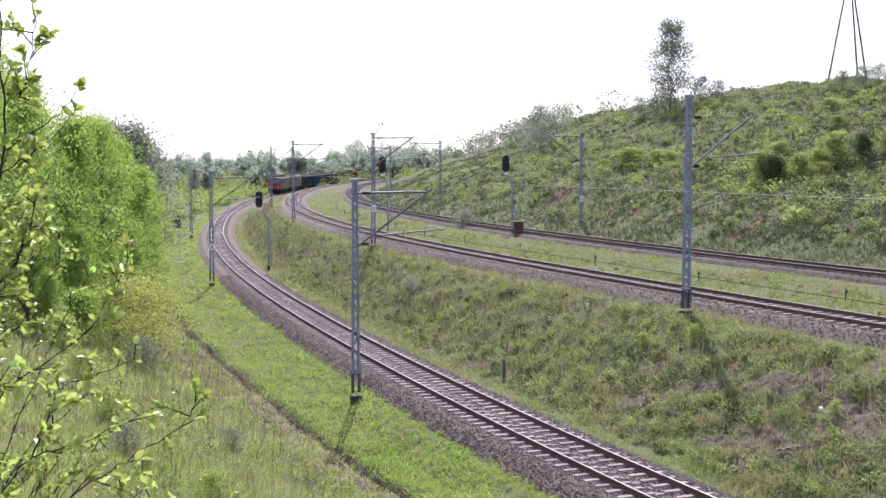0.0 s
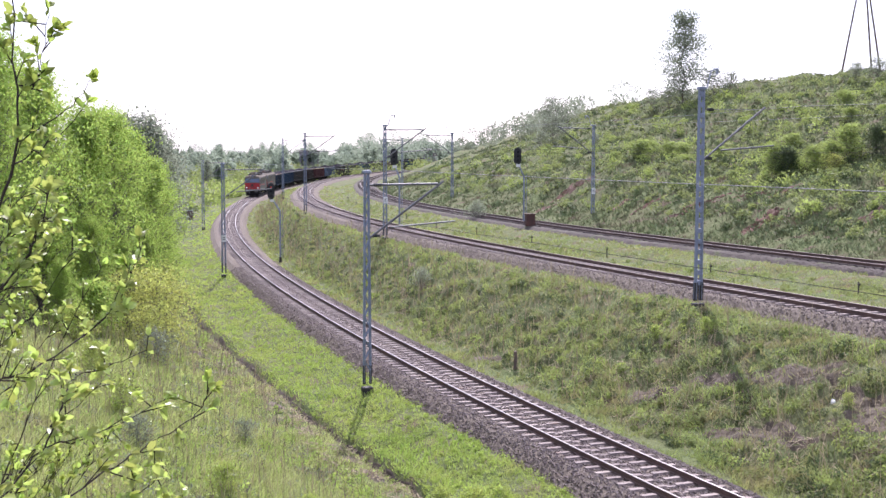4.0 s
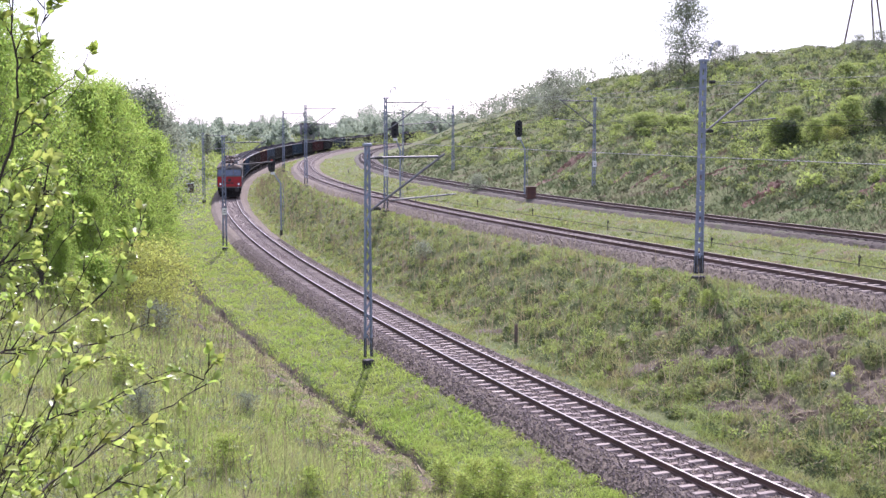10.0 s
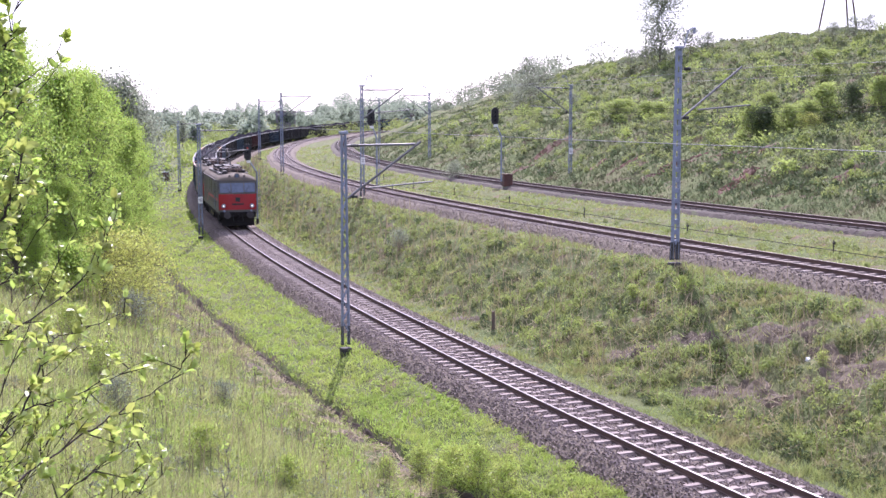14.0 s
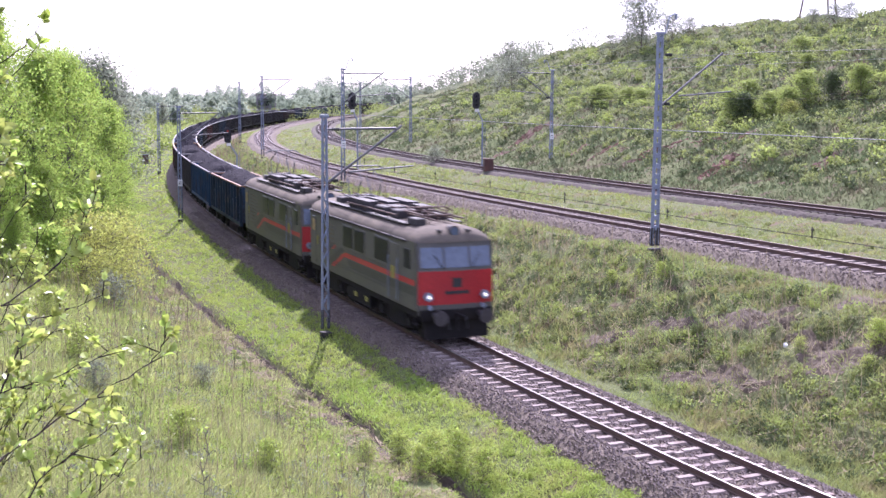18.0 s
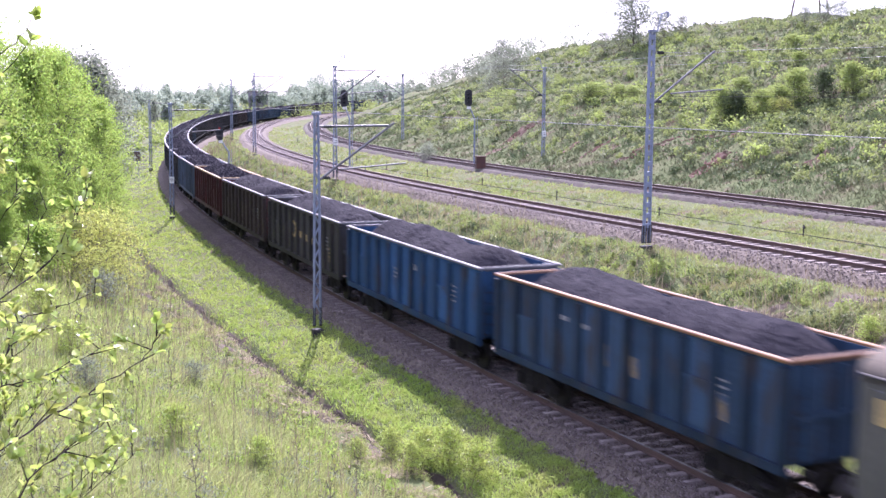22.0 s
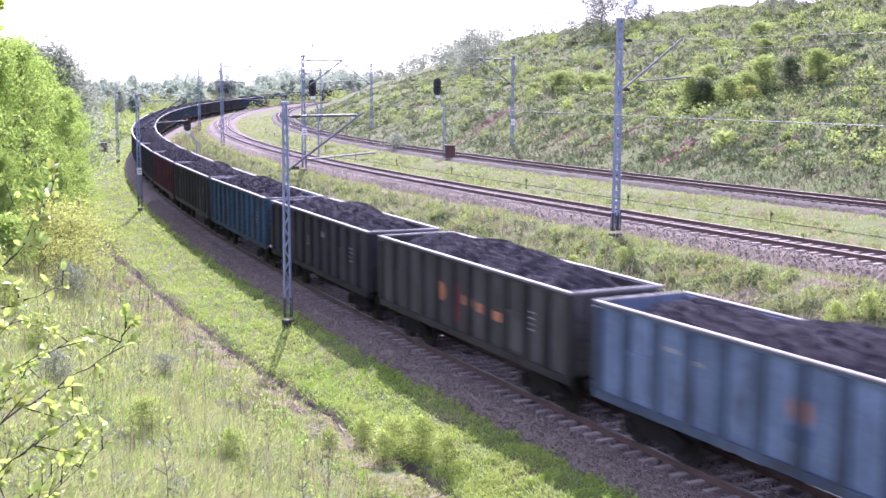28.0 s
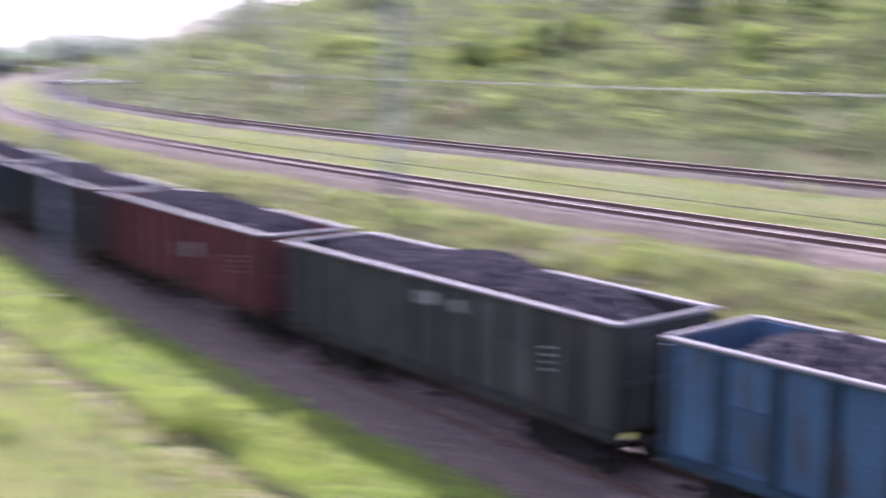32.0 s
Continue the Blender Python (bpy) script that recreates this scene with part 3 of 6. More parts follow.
def lattice_mast(x, y, heading, tall, arm, plate=False, base=None, arm_z=7.9, reach=3.2, tube=True, batten=False):
    """Two channel legs joined by zigzag lacing on a tarred foot; heading points along the track, arm is the side of the cantilever."""
    z = lie(x, y) if base is None else base
    m = thing("catenary_mast", "grey galvanised lattice catenary mast on a dark footing beside the track", "catenary mast", "catenary masts", Matrix.Translation((x, y, z)) @ Matrix.Rotation(heading, 4, "Z"))
    bm = bmesh.new()
    rbox(bm, 0, 0, -0.1, 0.38, 0.52 if batten else 0.42, 0.66, 0.04)
    part("footing", bm, M["foot"], m, "black tarred concrete footing")
    w0, w1, fat = (0.27, 0.2, 0.092) if batten else (0.26, 0.15, 0.06)
    for sy in (-1, 1):
        bm = bmesh.new()
        rod(bm, (0, sy * w0 / 2, 0.4), (0, sy * w1 / 2, tall), fat, fat * 0.8, 4)
        part("leg", bm, M["galv"], m)
    for sy in (-1, 1):
        bm = bmesh.new()
        box(bm, 0, sy * w0 / 2, 0.72, fat * 1.62, fat * 1.62, 0.75)
        part("leg_foot", bm, M["foot"], m, "black painted lower end of a leg")
    n = int(tall / 0.42)
    for i in range(2, n):
        za, zb = tall * i / n, tall * (i + 1) / n
        wa, wb = w0 + (w1 - w0) * i / n, w0 + (w1 - w0) * (i + 1) / n
        s = 1 if i % 2 else -1
        bm = bmesh.new()
        if batten:
            rbox(bm, 0, 0, (za + zb) / 2, 0.13, wa + 0.02, 0.2, 0.01, 1)
            part("batten_plate", bm, M["galv"], m)
            continue
        for fx in (-0.055, 0.055):
            rod(bm, (fx, s * wa / 2, za), (fx, -s * wb / 2, zb), 0.021, seg=4)
        part("lacing", bm, M["galv"], m)
    bm = bmesh.new()
    rbox(bm, 0, 0, tall + 0.03, 0.22, 0.34, 0.12, 0.02)
    part("cap", bm, M["galv"], m)
    if arm:
        bm = bmesh.new()
        tip = Vector((0, arm * reach, arm_z + 0.45))
        rod(bm, (0, arm * 0.12, arm_z - 1.75), tip, 0.048, seg=8)
        part("cantilever_tube", bm, M["tube"], m)
        bm = bmesh.new()
        rod(bm, (0, arm * 0.12, arm_z + 0.32), tip + Vector((0, -arm * 0.25, -0.10)), 0.048 if tube else 0.012, seg=8)
        part("top_tube", bm, M["tube"], m)
        bm = bmesh.new()
        rod(bm, (0, arm * 1.0, arm_z - 1.35), (0, arm * (reach + 0.5), arm_z - 1.15), 0.034, seg=6)
        rod(bm, (0, arm * (reach - 1.2), arm_z - 1.2), (0, arm * (reach - 1.2), arm_z - 1.5), 0.02, seg=6)
        part("registration_arm", bm, M["tube"], m)
        for yy, zz in ((0.25, arm_z - 1.68), (0.3, arm_z + 0.32)):
            bm = bmesh.new()
            for k in range(4):
                rod(bm, (0, arm * (yy + k * 0.08), zz), (0, arm * (yy + k * 0.08 + 0.04), zz), 0.07, seg=10)
            part("insulator", bm, M["black"], m, "brown ribbed insulator")
    if plate:
        bm = bmesh.new()
        box(bm, -0.14, 0, 3.0, 0.012, 0.34, 0.5)
        part("enamel_plate", bm, M["white"], m, "white enamel plate")
        bm = bmesh.new()
        box(bm, -0.15, 0, 3.07, 0.006, 0.2, 0.05)
        box(bm, -0.15, 0, 2.93, 0.006, 0.2, 0.05)
        part("plate_bars", bm, M["black"], m)
    return m


def bracket_top(m, side, tall):
    """A bent conductor bracket on the mast's head."""
    bm = bmesh.new()
    pts = [(0, 0, tall - 0.1), (0, side * 0.25, tall + 0.05), (0, side * 0.45, tall + 0.75), (0, side * 0.75, tall + 0.85)]
    for a, b in zip(pts, pts[1:]):
        rod(bm, a, b, 0.03, seg=6)
    rod(bm, (0, side * 0.75, tall + 0.85), (0, side * 0.75, tall + 0.62), 0.05, seg=8)
    part("feeder_bracket", bm, M["galv"], m)


def at_track(T, s, off):
    x, y, z, h = on_track(T, s, off)
    return float(x), float(y), float(z), float(h)


MASTS = {}
for key, T, x, y, base, tall, plate, top, arm in (
        ("A", T1, -3.45, 47.0, -0.75, 8.7, False, 0, -1), ("F", T1, -17.6, 91.1, -0.75, 8.65, True, 0, -1), ("H", T1, -31.5, 150.0, -0.7, 8.5, False, 0, -1), ("P", T1, 17.5, -0.5, -0.75, 8.6, False, 0, -1),
        ("B", T2, 10.1, 49.6, 2.3, 9.05, False, -1, -1), ("E", T2, -5.2, 89.6, 2.25, 8.5, True, -1, -1), ("G", T2, -15.7, 126.1, 2.3, 8.5, False, 0, -1), ("Q", T2, -24.6, 172.0, 2.3, 8.5, False, 0, -1),
        ("C", T3, 11.6, 101.0, 2.6, 8.45, True, 1, 1), ("D", T3, -0.3, 139.9, 2.6, 8.45, False, 1, 1), ("R", T3, 33.5, 45.5, 2.5, 8.5, True, 1, 1), ("V", T3, -8.2, 188.0, 2.6, 8.5, False, 0, 1)):
    h = float(offsets(T, np.array([x]), np.array([y]))[1][0])
    h = float(np.interp(h, T["s"], T["h"]))
    MASTS[key] = lattice_mast(x, y, h, tall, arm, plate, base, tube=key != "B", batten=key == "B")
    if top:
        bracket_top(MASTS[key], top, tall)


def wires(name, T, stops, up, label, sag=0.0, off=0.0, r=0.012, material="wire"):
    """A conductor over a track, straight from mast to mast with a slight sag."""
    cu = bpy.data.curves.new(name, "CURVE")
    cu.dimensions, cu.bevel_depth, cu.bevel_resolution = "3D", r, 1
    pts = []
    for a, b in zip(stops, stops[1:]):
        xa, ya, za, _ = at_track(T, a, off)
        xb, yb, zb, _ = at_track(T, b, off)
        for i in range(8):
            k = i / 8
            pts.append((xa + (xb - xa) * k, ya + (yb - ya) * k, za + (zb - za) * k + up - sag * 4 * k * (1 - k)))
    sp = cu.splines.new("POLY")
    sp.points.add(len(pts) - 1)
    for p, c in zip(sp.points, pts):
        p.co = (*c, 1)
    cu.materials.append(M[material])
    ob = tagged(new(name, cu), label, "overhead wire", "overhead wires")
    return ob


for T, stops in ((T1, (-62, -10, 43, 89, 150, 210, 270)), (T2, (-10, 37, 80, 120, 168, 230)), (T3, (-10, 35, 92, 133, 182, 235))):
    wires("contact_wire", T, stops, 5.68 if T is T1 else 5.85, "thin dark contact wire over the track", 0.02, 0.0, 0.009, "wire_dark")
    wires("catenary_wire", T, stops, 7.95 if T is T1 else 7.72, "thin grey catenary wire sagging between masts", 0.06 if T is T1 else 0.22, 0.0, 0.011 if T is T1 else 0.009)


# low signal wire on short posts between the middle and upper tracks
for i in range(14):
    x, y, z, h = at_track(T2, 6 + i * 11.0, -5.0)
    pz = lie(x, y)
    ps = thing("wire_post", "short dark steel post carrying a low signal wire", "post", "wire posts", Matrix.Translation((x, y, pz)))
    bm = bmesh.new()
    rod(bm, (0, 0, -0.2), (0, 0, 0.62), 0.035, seg=6)
    part("stake", bm, M["foot"], ps)
    bm = bmesh.new()
    rod(bm, (0, 0, 0.5), (0, -0.12, 0.5), 0.06, seg=10)
    part("pulley", bm, M["foot"], ps)
wires("signal_wire", T2, [6 + i * 11.0 for i in range(14)], -0.22, "thin low signal wire strung between short posts", 0.05, -5.0, 0.004, "wire_dark")


# ---- colour light signals ----
def signal(x, y, heading, top, red=True, side=0.5):
    z = lie(x, y)
    tall = top - z
    g = thing("railway_signal", "black colour-light railway signal on a leaning white steel post", "railway signal", "railway signals", Matrix.Translation((x, y, z)) @ Matrix.Rotation(heading, 4, "Z"))
    bm = bmesh.new()
    rod(bm, (0, 0, -0.3), (0, 0, tall - 2.2), 0.075, 0.065, 10)
    rod(bm, (0, 0, tall - 2.25), (0, side * 0.85, tall - 1.25), 0.06, 0.06, 10)
    rod(bm, (0, side * 0.85, tall - 1.3), (0, side, tall - 0.9), 0.06, 0.05, 10)
    part("post", bm, M["galv"], g, "grey steel post with a cranked head bracket")
    for i in range(int((tall - 2.5) / 0.35)):
        bm = bmesh.new()
        rod(bm, (-0.10, 0.12, 0.5 + i * 0.35), (-0.10, -0.22, 0.5 + i * 0.35), 0.012, seg=4)
        part("ladder_rung", bm, M["galv"], g)
    bm = bmesh.new()
    rod(bm, (-0.05, -0.22, 0.3), (-0.05, -0.22, tall - 2.0), 0.018, seg=4)
    part("ladder_rail", bm, M["galv"], g)
    bm = bmesh.new()
    rod(bm, (0, 0, 0.0), (0, 0, 0.45), 0.12, seg=10)
    part("post_foot", bm, M["foot"], g, "black post foot")
    bm = bmesh.new()
    o = [(math.sin(a) * 0.30, 0.40 + math.cos(a) * 0.30) for a in np.linspace(-1.57, 1.57, 9)] + [(math.sin(a) * 0.30, -0.40 - math.cos(a) * 0.30) for a in np.linspace(1.57, -1.57, 9)]
    vs = [[bm.verts.new((xx, a + side, tall - 0.55 + b)) for a, b in o] for xx in (-0.14, 0.10)]
    bm.faces.new(vs[0])
    bm.faces.new(vs[1][::-1])
    for i in range(len(o)):
        j = (i + 1) % len(o)
        bm.faces.new((vs[0][i], vs[1][i], vs[1][j], vs[0][j]))
    bmesh.ops.recalc_face_normals(bm, faces=bm.faces)
    head = part("signal_head", bm, M["black"], g, "rounded black signal head")
    for k, dz in enumerate((0.33, -0.02, -0.37)):
        bm = bmesh.new()
        for i in range(9):
            a0, a1 = -1.9 + i * 0.42, -1.9 + (i + 1) * 0.42
            ring = lambda a, d: (-0.14 - d, side + 0.12 * math.sin(a), tall - 0.55 + dz + 0.12 * math.cos(a))
            sheet(bm, [ring(a0, 0), ring(a1, 0), ring(a1, 0.2), ring(a0, 0.2)])
        part("hood", bm, M["black"], head)
        bm = bmesh.new()
        rod(bm, (-0.135, side, tall - 0.55 + dz), (-0.155, side, tall - 0.55 + dz), 0.085, seg=14)
        lit = red and k == 0
        part("lens", bm, M["lamp_red"] if lit else M["dark_glass"], head, "lit red lens" if lit else "unlit dark lens")
    bm = bmesh.new()
    box(bm, -0.1, side * 0.9, tall - 1.35, 0.02, 0.34, 0.22)
    part("sign_plate", bm, M["white"], g, "white plate below the head")
    return g


signal(-15.0, 102.9, math.radians(100), 6.05, side=0.75)
signal(-4.6, 100.0, math.radians(95), 8.98, red=False, side=0.45)
signal(5.75, 100.0, math.radians(95), 9.08, red=False, side=0.55)

# rusty relay cabinet beside the upper track
cab = thing("relay_cabinet", "rusty brown steel relay cabinet on two feet in the grass", "cabinet", "", Matrix.Translation((6.0, 95.6, lie(6.0, 95.6))) @ Matrix.Rotation(radians(12), 4, "Z"))
bm = bmesh.new()
rbox(bm, 0, 0, 0.95, 0.72, 0.5, 1.25, 0.02)
part("body", bm, M["rust"], cab)
bm = bmesh.new()
rbox(bm, 0, 0, 1.62, 0.86, 0.62, 0.08, 0.02)
part("lid", bm, M["rust"], cab)
bm = bmesh.new()
box(bm, 0, -0.262, 0.95, 0.58, 0.02, 1.05)
part("door", bm, M["rust"], cab)
for sx in (-1, 1):
    bm = bmesh.new()
    box(bm, sx * 0.3, 0, 0.1, 0.12, 0.4, 0.6)
    part("foot", bm, M["foot"], cab)

# dark lineside box on a post beside the lower track
bx, by, bz, bh = at_track(T1, 164.0, 5.7)
lb = thing("lineside_box", "dark grey lineside equipment box on a short post", "equipment box", "", Matrix.Translation((bx, by, lie(bx, by))) @ Matrix.Rotation(bh, 4, "Z"))
bm = bmesh.new()
rod(bm, (0, 0, -0.3), (0, 0, 0.8), 0.06, seg=8)
part("post", bm, M["galv"], lb)
bm = bmesh.new()
rbox(bm, 0, 0, 1.3, 0.5, 0.75, 1.2, 0.03)
part("box", bm, M["rust_pipe"], lb)
bm = bmesh.new()
rbox(bm, 0, 0, 1.94, 0.6, 0.85, 0.08, 0.02)
part("lid", bm, M["galv"], lb)

# wooden three-legged power pole on the hill
tx, ty = 46.6, 139.4
pylon = thing("power_pole", "tall wooden three-legged power pole on the hill top", "power pole", "", Matrix.Translation((tx, ty, lie(tx, ty))))
for dx, dy in ((-2.3, 0.0), (0.9, -1.0), (2.6, 0.8)):
    bm = bmesh.new()
    rod(bm, (dx, dy, -0.5), (0.12 * dx, 0.12 * dy, 11.2), 0.125, 0.09, 10)
    part("leg", bm, M["wood"], pylon)
bm = bmesh.new()
rbox(bm, 0, 0, 10.9, 2.2, 0.14, 0.16, 0.02)
part("crossarm", bm, M["wood"], pylon)
for dx in (-0.95, 0, 0.95):
    bm = bmesh.new()
    rod(bm, (dx, 0, 10.98), (dx, 0, 11.25), 0.06, 0.04, 8)
    part("insulator", bm, M["white"], pylon)

# short post on the slope between the lower and middle tracks
mk = thing("marker_post", "short weathered grey post standing in the grass", "marker post", "", Matrix.Translation((2.6, 50.7, lie(2.6, 50.7))))
bm = bmesh.new()
rbox(bm, 0, 0, 0.3, 0.14, 0.12, 1.0, 0.02)
part("post", bm, M["wood"], mk)

# scraps of white litter on the slope
for x, y, k in ((11.7, 36.7, 1.0), (14.2, 33.5, 0.8)):
    lt = thing("litter", "crumpled scrap of white plastic lying in the grass", "litter", "litter", Matrix.Translation((x, y, lie(x, y) + 0.1)) @ Matrix.Rotation(k, 4, "Z"))
    bm = bmesh.new()
    bmesh.ops.create_icosphere(bm, subdivisions=2, radius=0.07 * k)
    for v in bm.verts:
        v.co = v.co * (1 + 0.35 * math.sin(v.co.x * 60 + v.co.y * 40)) * Vector((1.2, 0.8, 0.6)).length / 1.6
    part("sheet", bm, M["white"], lt)

# ---- the coal train ----
TOP, HALF, LONG, PITCH = 3.38, 1.33, 12.9, 14.04


def bogie(parent, cx, wheel_r, base, wide=2.0):
    bm = bmesh.new()
    for sy in (-1, 1):
        y = sy * 1.0
        prism(bm, [(cx - base / 2 - 0.35, 0.42), (cx - base / 2 - 0.35, 0.62), (cx - 0.55, 0.85), (cx + 0.55, 0.85), (cx + base / 2 + 0.35, 0.62), (cx + base / 2 + 0.35, 0.42), (cx + 0.6, 0.36), (cx - 0.6, 0.36)], y - 0.07, y + 0.07)
        for sx in (-1, 1):
            box(bm, cx + sx * base / 2, sy * 1.09, 0.48, 0.34, 0.14, 0.3)
            rod(bm, (cx + sx * 0.22, sy * 1.03, 0.4), (cx + sx * 0.22, sy * 1.03, 0.8), 0.12, seg=8)
    box(bm, cx, 0, 0.7, 0.5, 2.0, 0.25)
    b = part("bogie", bm, M["under"], parent)
    for sx in (-1, 1):
        bm = bmesh.new()
        for sy in (-1, 1):
            rod(bm, (cx + sx * base / 2, sy * 0.69, wheel_r), (cx + sx * base / 2, sy * 0.82, wheel_r), wheel_r, seg=24)
            rod(bm, (cx + sx * base / 2, sy * 0.66, wheel_r), (cx + sx * base / 2, sy * 0.69, wheel_r), wheel_r + 0.03, seg=24)
        rod(bm, (cx + sx * base / 2, -0.7, wheel_r), (cx + sx * base / 2, 0.7, wheel_r), 0.09, seg=10)
        part("wheelset", bm, M["wheel"], b)
    return b


def coal_mesh(seed, rough=0.03):
    nx, ny = 170, 38
    r = np.random.RandomState(seed)
    u, v = np.meshgrid(np.linspace(-1, 1, nx), np.linspace(-1, 1, ny), indexing="ij")
    X, Y = u * (LONG / 2 - 0.1), v * (HALF - 0.06)
    ends = smooth((1 - np.abs(u)) / 0.3)
    crown = (1 - v ** 2) ** 0.8
    Z = TOP - 0.62 + ends * (0.30 + 0.86 * crown) * (0.85 + 0.09 * np.sin(u * 5 + seed)) + 0.045 * waves(X, Y, 1.6, seed) + 0.10 * waves(X, Y, 4.0, seed + 9)
    Z += r.uniform(-rough, rough, Z.shape)
    return grid_mesh("coal_load", np.stack([X, Y, Z], -1)[:, ::-1], M["coal"], smooth=False)


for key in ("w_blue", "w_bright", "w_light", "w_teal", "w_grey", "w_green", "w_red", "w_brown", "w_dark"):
    # each side colour halved, for the ribs and side sills
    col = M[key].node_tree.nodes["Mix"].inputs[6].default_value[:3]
    M[key + "_rib"] = paint(key[2:] + "_half_dark_rib", tuple(v * 0.5 for v in col), at=0.54)
COAL = [coal_mesh(s) for s in (11, 12, 13)]
LUMPY = [coal_mesh(s, 0.065) for s in (14, 15)]


def wagon(colour, rim, end_colour=None):
    w = thing("coal_wagon", "open bogie coal wagon", "freight wagon", "coal wagons")
    c, rib_paint = M[colour], M[colour + "_rib"]
    th = 0.06
    for sy in (-1, 1):
        bm = bmesh.new()
        box(bm, 0, sy * (HALF - th / 2), (1.2 + TOP) / 2, LONG, th, TOP - 1.2)
        part("side_wall", bm, c, w)
    bm = bmesh.new()
    box(bm, 0, 0, 1.24, LONG, 2 * HALF - 2 * th, 0.08)
    part("wagon_floor", bm, c, w)
    for sx in (-1, 1):
        bm = bmesh.new()
        box(bm, sx * (LONG / 2 - th / 2), 0, (1.2 + TOP) / 2, th, 2 * HALF - 2 * th, TOP - 1.2)
        e = part("end_wall", bm, M[end_colour or colour], w)
        for y in (-0.85, 0, 0.85):
            bm = bmesh.new()
            prism(bm, [(sx * LONG / 2, 1.2), (sx * (LONG / 2 + 0.09), 1.25), (sx * (LONG / 2 + 0.09), TOP - 0.12), (sx * LONG / 2, TOP - 0.1)], y - 0.07, y + 0.07)
            part("end_rib", bm, M[end_colour or colour], e)
        bm = bmesh.new()
        box(bm, sx * (LONG / 2 + 0.05), 0, 2.2, 0.07, 2.5, 0.12)
        part("end_beam", bm, M[end_colour or colour], e)
        bm = bmesh.new()
        rbox(bm, sx * (LONG / 2 + 0.01), 0, TOP + 0.02, 0.13, 2 * HALF - 0.12, 0.11, 0.025, 1)
        part("end_rim", bm, M[rim], w)
        bm = bmesh.new()
        for k in range(5):
            rod(bm, (sx * (LONG / 2 + 0.12), -1.28, 1.35 + k * 0.33), (sx * (LONG / 2 + 0.12), -1.0, 1.35 + k * 0.33), 0.014, seg=4)
        rod(bm, (sx * (LONG / 2 + 0.12), -1.3, 1.2), (sx * (LONG / 2 + 0.12), -1.3, 2.9), 0.016, seg=4)
        part("end_ladder", bm, M["wheel"], w)
    for sy in (-1, 1):
        bm = bmesh.new()
        rbox(bm, 0, sy * (HALF + 0.05), TOP + 0.025, LONG + 0.1, 0.15, 0.085, 0.02, 1)
        part("side_rim", bm, M[rim], w)
        n = 11
        for i in range(n + 1):
            x = -LONG / 2 + 0.09 + (LONG - 0.18) * i / n
            bm = bmesh.new()
            d = 0.13
            prism(bm, [(x - 0.15, HALF), (x - 0.09, HALF + d), (x + 0.09, HALF + d), (x + 0.15, HALF)], 1.21, TOP - 0.1)
            # the outline was drawn in plan: turn it upright
            for v in bm.verts:
                v.co = Vector((v.co.x, sy * v.co.z, v.co.y))
            bmesh.ops.recalc_face_normals(bm, faces=bm.faces)
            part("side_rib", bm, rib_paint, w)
        for i in (2, 9):
            x = -LONG / 2 + 0.09 + (LONG - 0.18) * (i - 0.5) / n
            bm = bmesh.new()
            box(bm, x, sy * (HALF + 0.03), 2.38, 0.92, 0.05, 0.1)
            box(bm, x, sy * (HALF + 0.015), 1.82, 0.86, 0.03, 1.0)
            part("side_door", bm, c, w)
        bm = bmesh.new()
        box(bm, 0, sy * (HALF + 0.03), 1.11, LONG, 0.16, 0.2)
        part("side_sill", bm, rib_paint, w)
        for x in (-5.9, 5.9, 0.4):
            bm = bmesh.new()
            box(bm, x, sy * (HALF - 0.02), 0.62, 0.42, 0.22, 0.03)
            rod(bm, (x - 0.19, sy * (HALF - 0.05), 0.62), (x - 0.19, sy * (HALF - 0.1), 1.1), 0.014, seg=4)
            rod(bm, (x + 0.19, sy * (HALF - 0.05), 0.62), (x + 0.19, sy * (HALF - 0.1), 1.1), 0.014, seg=4)
            part("step", bm, M["under"], w)
    bm = bmesh.new()
    box(bm, 0, 0, 1.02, LONG, 0.5, 0.3)
    box(bm, 0, 0.75, 0.85, 1.6, 0.5, 0.4)
    rod(bm, (-1.2, -0.6, 0.8), (0.2, -0.6, 0.8), 0.19, seg=10)
    part("underframe", bm, M["under"], w)
    for sx in (-1, 1):
        bogie(w, sx * 4.5, 0.46, 1.8)
        for sy in (-1, 1):
            bm = bmesh.new()
            rod(bm, (sx * LONG / 2, sy * 0.875, 1.06), (sx * (PITCH / 2 - 0.05), sy * 0.875, 1.06), 0.085, seg=10)
            rod(bm, (sx * (PITCH / 2 - 0.05), sy * 0.875, 1.06), (sx * (PITCH / 2 - 0.005), sy * 0.875, 1.06), 0.22, seg=16)
            part("buffer", bm, M["under"], w)
        bm = bmesh.new()
        box(bm, sx * (PITCH / 2 - 0.2), 0, 1.0, 0.44, 0.12, 0.1)
        part("coupling", bm, M["under"], w)
    return w


